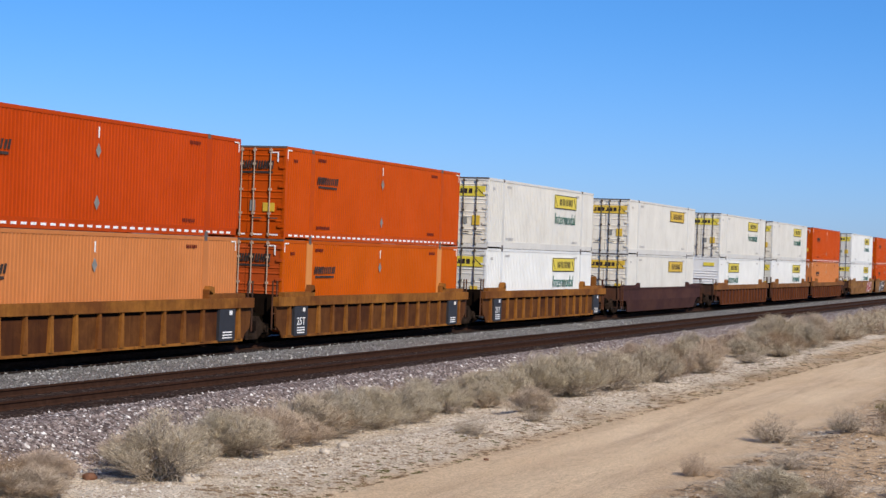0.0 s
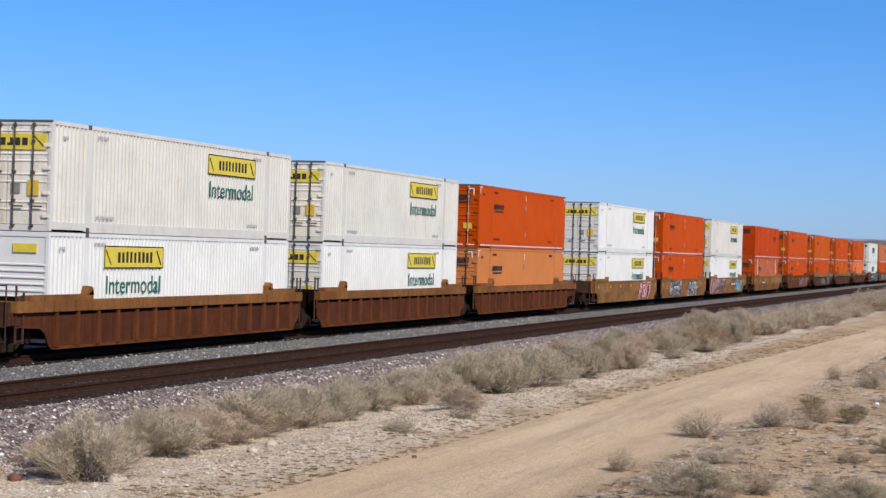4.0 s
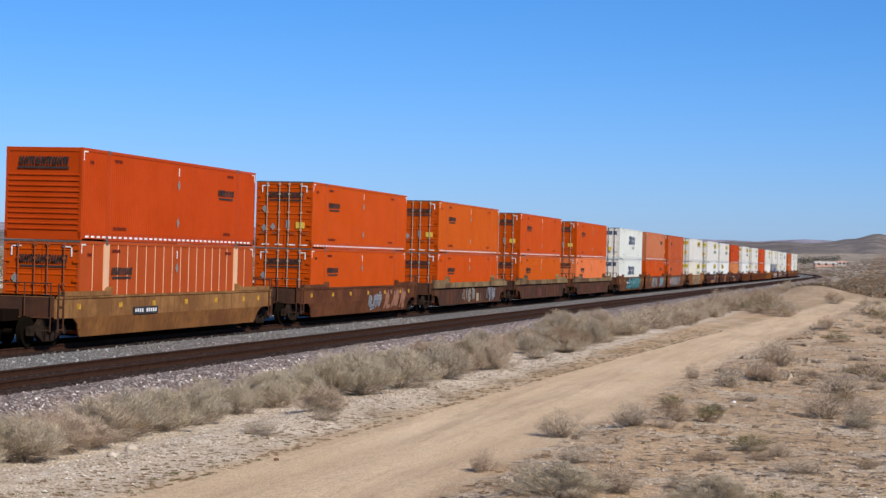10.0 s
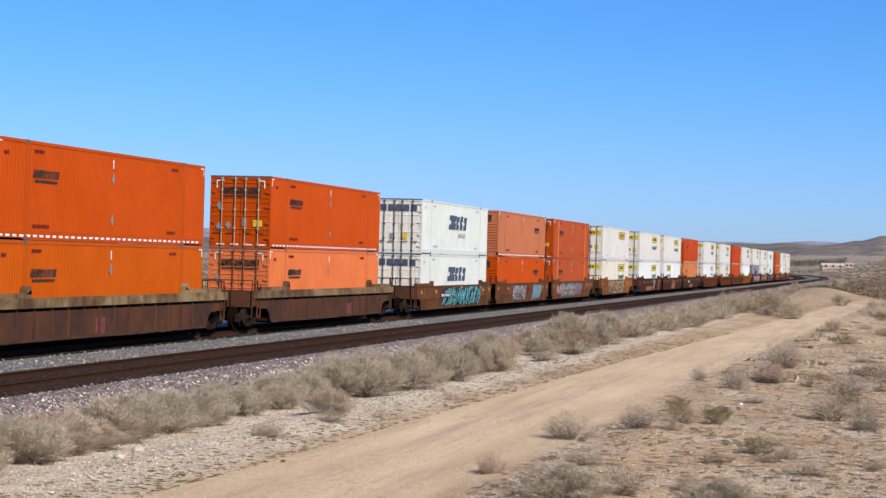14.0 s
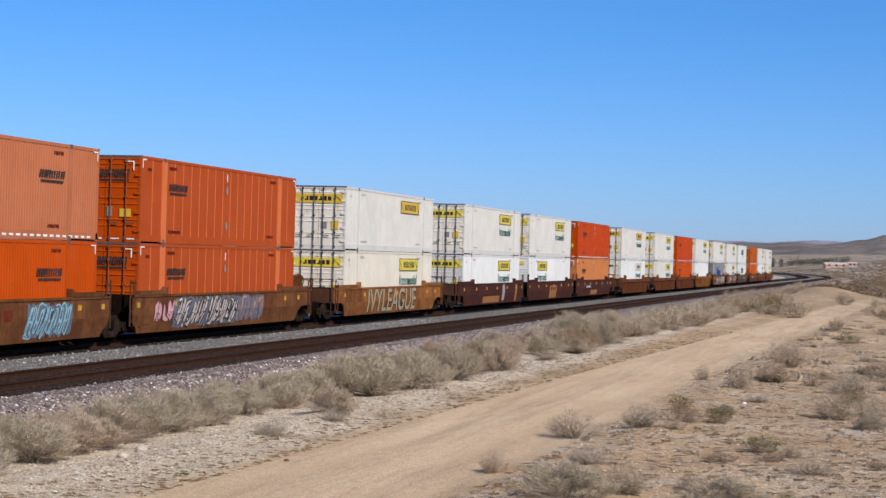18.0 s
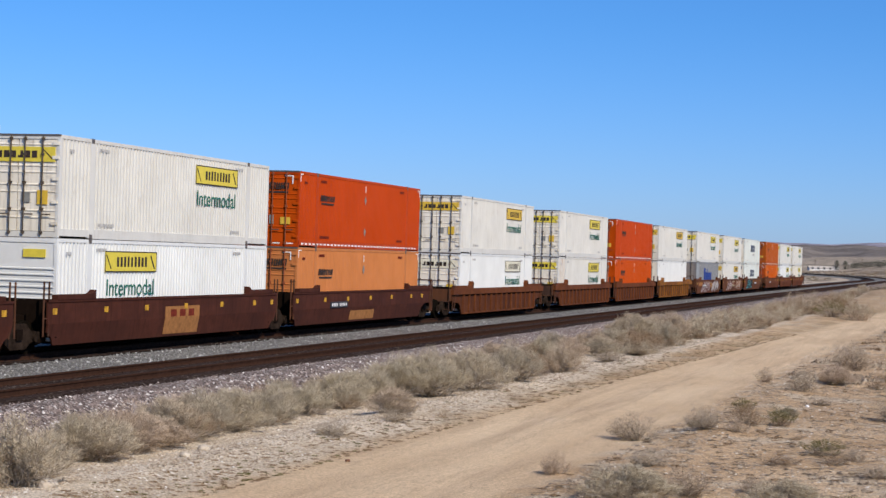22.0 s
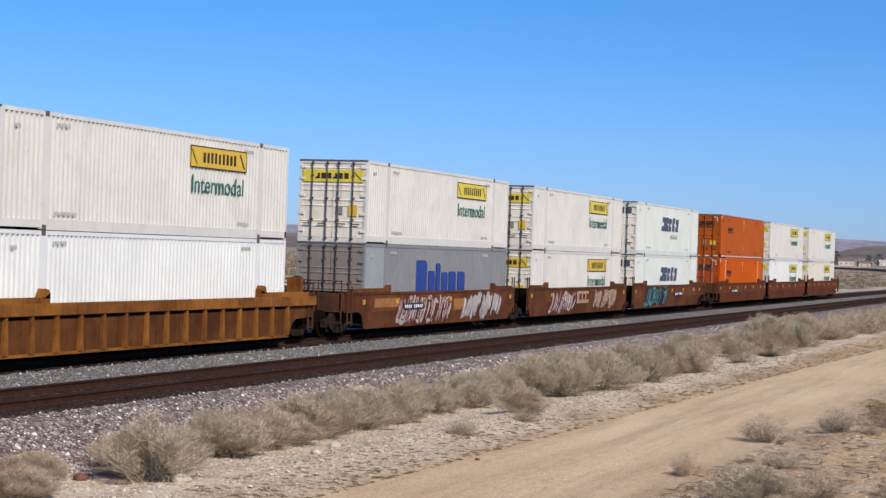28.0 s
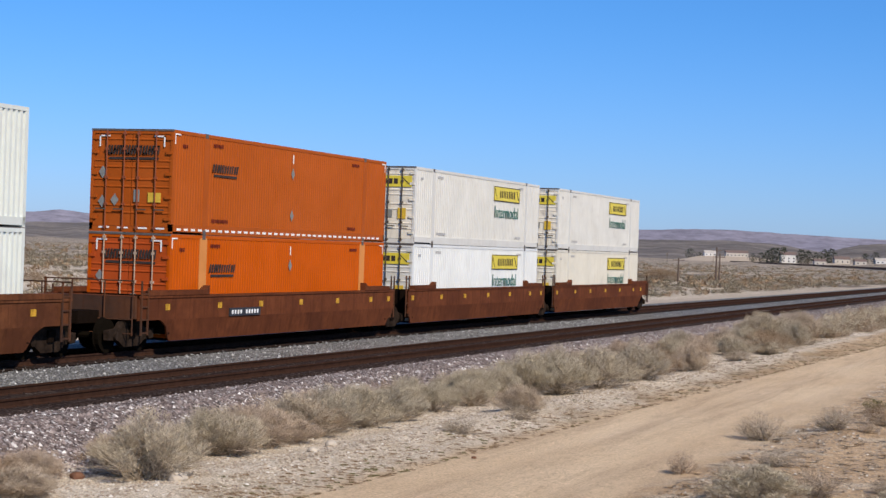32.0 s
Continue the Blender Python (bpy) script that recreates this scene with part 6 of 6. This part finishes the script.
scatter("field_weeds", 350, right_field, FINE_P, FINE_F, (0.3, 0.9), M_BROWNLEAF, "brown weeds on the open ground", "scrub", 0.6, seed=34)


def road_edge(g, n):
    y = 24 + 80 * g.random(n) ** 1.4
    m = np.array([road_middle(v)[0] - road_middle(v)[1] for v in y])
    x = m + 0.15 - 1.6 * g.random(n) ** 1.5
    k = np.array([noise.noise((0.25 * b, a * 0.4, 2)) for a, b in zip(x, y)]) > -0.6
    return np.array([(a, b, rise(a, b)) for a, b in zip(x[k], y[k])])


def slope_scrub(g, n):
    r = 240 + 1100 * g.random(n) ** 1.3
    a = np.radians(-5.5 + 10 * g.random(n))
    x, y = r * np.sin(a), r * np.cos(a)
    line = np.where(y > 500, TRAIN_X - (y - 500).clip(0) ** 2 / 3000, TRAIN_X)
    k = x > line + 14
    return np.array([(a, b, rise(a, b) - 0.05) for a, b in zip(x[k], y[k])])


scatter("road_weeds", 2600, road_edge, FINE_P, FINE_F, (0.03, 0.14), M_BROWNLEAF, "low dead weeds along the road's edge", "weeds", 0.5, seed=41)
scatter("green_weeds", 700, road_edge, FINE_P, FINE_F, (0.03, 0.12), M_OLIVE, "sparse green weeds along the road's edge", "weeds", 0.5, seed=42)
scatter("slope_scrub", 3600, slope_scrub, TUFT_P, TUFT_F, (0.6, 1.7), M_BROWNLEAF, "sagebrush on the rising ground", "scrub", 0.6, seed=43)
scatter("slope_brush", 4200, slope_scrub, TUFT_P, TUFT_F, (0.6, 1.9), M_DEADWOOD, "dark brush on the rising ground", "scrub", 0.6, seed=44)
STICK_P, STICK_F = [(-1, -0.03, 0), (1, 0.03, 0.03), (-0.2, 0.03, 0.08), (0.3, -0.4, 0.02)], [(0, 1, 2), (2, 1, 3)]
scatter("dry_grass", 1100, litter_field, FINE_P, FINE_F, (0.05, 0.20), M_TWIG, "low dry grass tufts on the open ground", "grass", 0.7, seed=51)
scatter("dead_grass", 800, litter_field, FINE_P, FINE_F, (0.04, 0.18), M_BROWNLEAF, "small brown grass tufts on the open ground", "grass", 0.6, seed=52)
scatter("dead_twigs", 8000, litter_field, STICK_P, STICK_F, (0.04, 0.22), M_DEADWOOD, "dead twigs strewn over the sand", "twigs", 0.8, seed=35)
scatter("dark_scrub", 2600, plain_scrub, CP, CF, (0.6, 1.9), M_BROWNLEAF, "darker brown scrub scattered over the plain", "scrub", 0.7, seed=13)


# ---- rocks and litter by the road ----
def rock(x, y, r, mat, label):
    bm = bmesh.new()
    bmesh.ops.create_icosphere(bm, subdivisions=2, radius=r)
    for v in bm.verts:
        v.co *= 1 + 0.35 * noise.noise(v.co * (2.2 / r) + Vector((x, y, 0)))
        v.co.z *= 0.65
    me = bpy.data.meshes.new("rock")
    bm.to_mesh(me)
    bm.free()
    me.materials.append(mat)
    ob = tagged(new("rock", me), label, "rock", "rocks by the road")
    ob.location = (x, y, rise(x, y) + r * 0.25)


M_ROCKPALE = plain("pale_rock", (0.50, 0.43, 0.34), 0.9)
M_ROCKBROWN = plain("red_brown_rock", (0.16, 0.08, 0.05), 0.9)
M_LITTER = plain("white_litter", (0.8, 0.8, 0.8), 0.6)
rock(-13.0, 24.8, 0.15, M_ROCKPALE, "pale rock at the foot of a shrub")
rock(-14.6, 24.6, 0.12, M_ROCKBROWN, "red-brown rock beside the ballast")
rock(-13.1, 30.9, 0.12, M_ROCKPALE, "pale rock at the edge of the shrubs")
rock(-12.9, 29.6, 0.10, M_ROCKPALE, "pale rock at the edge of the shrubs")
rock(-10.6, 31.6, 0.05, M_ROCKBROWN, "small dark stone on the road's edge")
rock(-5.55, 29.1, 0.07, M_LITTER, "crumpled white litter on the ground")
rock(-3.9, 49.5, 0.06, M_LITTER, "crumpled white litter on the ground")


# ---- the far side: town, poles, trees ----
M_STUCCO = plain("pale_stucco", (0.48, 0.43, 0.37), 0.8)
M_PINKWALL = plain("pink_stucco", (0.52, 0.32, 0.24), 0.8)
M_WHITEWALL = plain("white_house_paint", (0.62, 0.60, 0.57), 0.7)
M_ROOF = plain("brown_roof_shingle", (0.16, 0.11, 0.09), 0.8)
M_TREE = island_mat("dark_tree_leaf", [(0.0, (0.03, 0.035, 0.025)), (0.6, (0.06, 0.065, 0.045)), (1.0, (0.11, 0.11, 0.08))])
M_BARK = plain("grey_bark", (0.14, 0.11, 0.09), 0.9)
M_POLE = plain("weathered_pole", (0.13, 0.095, 0.075), 0.9)
M_GLASS = plain("dark_window", (0.03, 0.035, 0.045), 0.2)


def at(bearing, dist):
    a = radians(bearing)
    return dist * math.sin(a), dist * math.cos(a)


def house(bearing, dist, wide, deep, tall, wall, roof, label, lift=0.0, turn=20):
    x, y = at(bearing, dist)
    root = tagged(new("house"), label, "house", "houses on the plain")
    part("wall", Shape().box(-wide / 2, wide / 2, -deep / 2, deep / 2, -0.3, tall), wall, root)
    if lift:
        mound, n = Shape(), 24
        for r, z in ((1.0, 0.0), (1.9 + lift * 0.35, -lift - 0.4)):
            for i in range(n):
                a = 2 * math.pi * i / n
                w = 1 + 0.15 * noise.noise((i * 0.7, dist, r))
                mound.v.append((math.cos(a) * wide * 0.75 * r * w, math.sin(a) * wide * 0.75 * r * w, z))
        mound.f = [tuple(range(n))] + [(i, (i + 1) % n, n + (i + 1) % n, n + i) for i in range(n)]
        part("earth_mound", mound, M_PALEDIRT, root, "low rise of bare earth under the house")
    rf = Shape()
    h = tall + deep * 0.28
    rf.quad((-wide / 2 - 0.4, -deep / 2 - 0.4, tall), (wide / 2 + 0.4, -deep / 2 - 0.4, tall), (wide / 2 + 0.4, 0, h), (-wide / 2 - 0.4, 0, h))
    rf.quad((-wide / 2 - 0.4, deep / 2 + 0.4, tall), (wide / 2 + 0.4, deep / 2 + 0.4, tall), (wide / 2 + 0.4, 0, h), (-wide / 2 - 0.4, 0, h))
    rf.quad((-wide / 2 - 0.1, -deep / 2, tall), (-wide / 2 - 0.1, deep / 2, tall), (-wide / 2 - 0.1, 0, h))
    rf.quad((wide / 2 + 0.1, -deep / 2, tall), (wide / 2 + 0.1, deep / 2, tall), (wide / 2 + 0.1, 0, h))
    part("roof", rf, roof, root)
    n = max(2, int(wide / 4))
    for i in range(n):
        for z in ((1.0,) if tall < 4.5 else (1.0, 3.9)):
            cx = -wide / 2 + wide * (i + 0.5) / n
            part("window", Shape().box(cx - 0.7, cx + 0.7, -deep / 2 - 0.05, -deep / 2 + 0.1, z, z + 1.3), M_GLASS, root)
    root.matrix_basis = pose(x, y, rise(x, y) + lift, 0, 0, turn)


def tree(bearing, dist, tall, wide, seed, lift=0.0):
    rnd = random.Random(seed)
    x, y = at(bearing, dist)
    root = tagged(new("tree"), "dark full-crowned tree by the houses", "tree", "trees on the plain")
    tr = Shape().tube((0, 0, -0.3), (0, 0, tall * 0.55), tall * 0.035, 7, tall * 0.015)
    for i in range(6):
        a = i * 1.05 + rnd.random()
        tr.tube((0, 0, tall * (0.25 + 0.04 * i)), (math.cos(a) * wide * 0.3, math.sin(a) * wide * 0.3, tall * (0.5 + 0.06 * i)), tall * 0.015, 5, tall * 0.005)
    part("trunk", tr, M_BARK, root)
    cr = Shape()
    for _ in range(420):
        a, r = rnd.uniform(0, 6.28), rnd.random() ** 0.5
        t = rnd.random()
        rr = wide * 0.5 * r * math.sin(math.pi * (0.12 + 0.84 * t)) ** 0.7 * rnd.uniform(0.7, 1.15)
        c = Vector((math.cos(a) * rr, math.sin(a) * rr, tall * (0.10 + 0.90 * t)))
        q = [c + Vector((rnd.uniform(-1, 1), rnd.uniform(-1, 1), rnd.uniform(-1, 1))) * tall * 0.06 for _ in range(3)]
        cr.quad(*q)
    part("crown", cr, M_TREE, root)
    root.matrix_basis = pose(x, y, rise(x, y) + lift, 0, 0, rnd.uniform(0, 360))


def pole(bearing, dist, tall, arms, label):
    x, y = at(bearing, dist)
    root = tagged(new("utility_pole"), label, "utility pole", "poles beyond the track")
    part("post", Shape().tube((0, 0, -0.5), (0, 0, tall), 0.16, 8, 0.11), M_POLE, root)
    for z in arms:
        part("crossarm", Shape().box(-1.2, 1.2, -0.06, 0.06, tall - z, tall - z + 0.12), M_POLE, root)
        ins = Shape()
        for q in (-1.1, -0.5, 0.5, 1.1):
            ins.tube((q, 0, tall - z + 0.12), (q, 0, tall - z + 0.3), 0.05, 6)
        part("insulator", ins, M_GREYMARK, root)
    root.matrix_basis = pose(x, y, rise(x, y), 0, 0, 60)


house(-9.15, 1900, 15, 11, 8.0, M_WHITEWALL, M_ROOF, "white two-storey house among trees", 1.5)
house(-10.7, 2200, 26, 11, 4.4, M_STUCCO, M_ROOF, "long pale stucco house", 6.5)
house(-11.5, 2300, 15, 10, 4.0, M_WHITEWALL, M_STUCCO, "small pale house with a light roof", 6.5)
house(-7.55, 1850, 15, 10, 4.2, M_STUCCO, M_ROOF, "pale stucco house with a brown roof", 1.5)
house(-7.0, 1800, 11, 8, 3.6, M_STUCCO, M_ROOF, "small pale house with a brown roof", 0.0)
house(-6.3, 1900, 18, 9, 3.6, M_WHITEWALL, M_STUCCO, "long white house with a light roof", 0.0)
house(-8.2, 1800, 11, 8, 3.8, M_STUCCO, M_ROOF, "small pale house at the edge of town", 0.0)
house(-4.15, 1250, 20, 5, 1.7, M_WHITEWALL, M_STUCCO, "long white farm building", 0.0)
house(-1.88, 1140, 13, 5, 1.9, M_PINKWALL, M_STUCCO, "long pink stucco house on the plain", 0.0, 14)
house(-1.4, 1150, 5, 4, 2.0, M_STUCCO, M_PINKWALL, "small pink-roofed shed beside the house", 0.0, 14)
house(0.9, 1000, 16, 8, 3.6, M_WHITEWALL, M_ROOF, "white house on the plain", 0.0, 10)
for k, (b, d, h, w) in enumerate(((-9.75, 1850, 14, 14), (-9.6, 1900, 16, 15), (-9.45, 1880, 16, 15), (-9.28, 1920, 17, 12), (-8.75, 1880, 15, 15), (-8.55, 1900, 14, 13), (-8.05, 1870, 15, 15), (-7.85, 1900, 16, 15),
                                  (-8.3, 1860, 12, 11), (-6.85, 1940, 11, 10), (-6.55, 1900, 12, 12), (-12.1, 2400, 15, 18), (-11.8, 2420, 11, 12), (-10.2, 1950, 10, 11), (-9.95, 1900, 11, 12), (-3.75, 1250, 6.5, 4.5), (-3.5, 1260, 6, 4.5),
                                  (-3.2, 1300, 4, 8), (-2.9, 1320, 4, 8), (-2.5, 1300, 4.5, 8), (-2.2, 1320, 4, 8))):
    tree(b, d, h, w, 40 + k, 0.0)
for k in range(22):
    tree(-3.3 + 0.085 * k, 1330 + (k * 37) % 60, 3.4 + (k * 5) % 2, 7, 90 + k, 0.0)
pole(-11.3, 290, 5.4, (0.5,), "dark timber pole beyond the track")
pole(-11.2, 300, 4.4, (0.6,), "short timber pole beyond the track")
pole(-12.45, 270, 3.6, (0.4,), "short timber post on the plain")
for k in range(10):
    pole(-3.0 - k * 1.4, 1280 + 30 * k, 7.0, (0.5, 1.3), "utility pole far out on the plain")

for k in range(16):
    x, y = at(-12.95 + brnd.uniform(-0.42, 0.42), 285 + brnd.uniform(-5, 5))
    bush("brown", x, y, 1.9, 1.7, "thicket beyond the tracks")
for k in range(8):
    x, y = at(-32.6 + brnd.uniform(-0.6, 0.6), 150 + brnd.uniform(-3, 3))
    bush("brown", x, y, 0.9, 1.2, "thicket beyond the tracks")
HEAP_BRUSH = (("grey", -13.7, 156, 1.6, 2.4), ("grey", -12.9, 159, 1.5, 2.6), ("brown", -12.1, 152, 1.2, 2.0), ("grey", -11.4, 156, 1.5, 2.4), ("brown", -10.8, 160, 1.7, 2.2),
              ("brown", -10.1, 154, 1.5, 2.4), ("grey", -9.6, 150, 1.1, 2.0), ("brown", -8.7, 148, 1.4, 2.2), ("olive", -8.3, 150, 0.9, 1.6), ("grey", -12.6, 147, 1.0, 2.0), ("grey", -13.4, 170, 1.5, 2.8),
              ("brown", -5.2, 186, 1.3, 1.8), ("brown", -10.6, 330, 2.2, 3.2), ("grey", -12.0, 300, 1.6, 3.4))
M_RUBBLE = plain("chalk_white_rubble", (0.72, 0.69, 0.64), 0.9)
for x, y, r in ((-13.6, 258, 0.55), (-14.1, 262, 0.38), (-13.0, 256, 0.25)):
    rock(x, y, r, M_RUBBLE, "chalk-white broken rubble by the heap")
for x, y, r in ((-16.0, 300, 0.5), (-15.5, 306, 0.7), (-16.8, 296, 0.35), (-15.0, 300, 0.4)):
    rock(x, y, r, M_ROCKPALE, "pale broken rubble beside the ballast")
# brush on the flank of the spoil heap, pale rubble on its crest
for kind, x, y, h, w in HEAP_BRUSH:
    bush(kind, x, y, h, w, "brush by the spoil heap")
for k in range(16):
    b, d = -11.4 + k * 0.32, 190 + (k * 67) % 120
    x, y = at(b, d)
    if x < -38:
        bush("brown", x, y, 0.7, 1.5)


def far_shrubs():
    """Shrubs too far off to be counted, one mesh for each kind of foliage."""
    rnd = random.Random(55)
    forms = {}
    for kind, leaf in (("sage", M_SAGE), ("grey", M_TWIG), ("brown", M_BROWNLEAF), ("olive", M_OLIVE)):
        forms[kind] = [bush_meshes(60 + k, 20, 85, leaf, 1.0, 2.3, 0.46) for k in range(3)]
    for layer, name in ((0, "stems"), (1, "foliage")):
        for kind in forms:
            pts, faces, n = [], [], 0
            for k, (which, x, y, tall, wide) in enumerate(FAR_SHRUBS):
                if which != kind:
                    continue
                me = forms[kind][k % 3][layer]
                co = np.empty(len(me.vertices) * 3)
                me.vertices.foreach_get("co", co)
                co = co.reshape(-1, 3) * (wide * 1.5, wide * 1.5, tall * 1.28)
                a = k * 1.7
                turn = np.array(((math.cos(a), math.sin(a), 0), (-math.sin(a), math.cos(a), 0), (0, 0, 1)))
                pts.append(co @ turn + (x, y, rise(x, y) - 0.02))
                faces.append(np.arange(len(co)).reshape(-1, 3) + n)
                n += len(co)
            if not pts:
                continue
            me = bpy.data.meshes.new("far_shrubs")
            me.from_pydata(np.concatenate(pts).tolist(), [], np.concatenate(faces).tolist())
            me.materials.append(forms[kind][0][layer].materials[0])
            tagged(new("far_shrubs", me), "%s %s of desert shrubs further off" % ({"sage": "grey-green sage", "grey": "bare grey", "brown": "dry brown", "olive": "dark olive"}[kind], name), "shrubs", kind="stuff")


far_shrubs()

# ---- what moves ----
def motions():
    """The train rolls by at 19.2 m/s."""
    times = [0, 4, 8, 12, 16, 20, 24, 28, 32]
    gone = [19.2 * t for t in times]
    for ob, mid, z, turned in RIDERS:
        rows = []
        for t, g in zip(times, gone):
            m = ride(mid - g)
            m = m @ pose(0, 0, z, 0, 0, 180 if turned else 0)
            rows.append((t, m))
        walk(ob, rows)


motions()
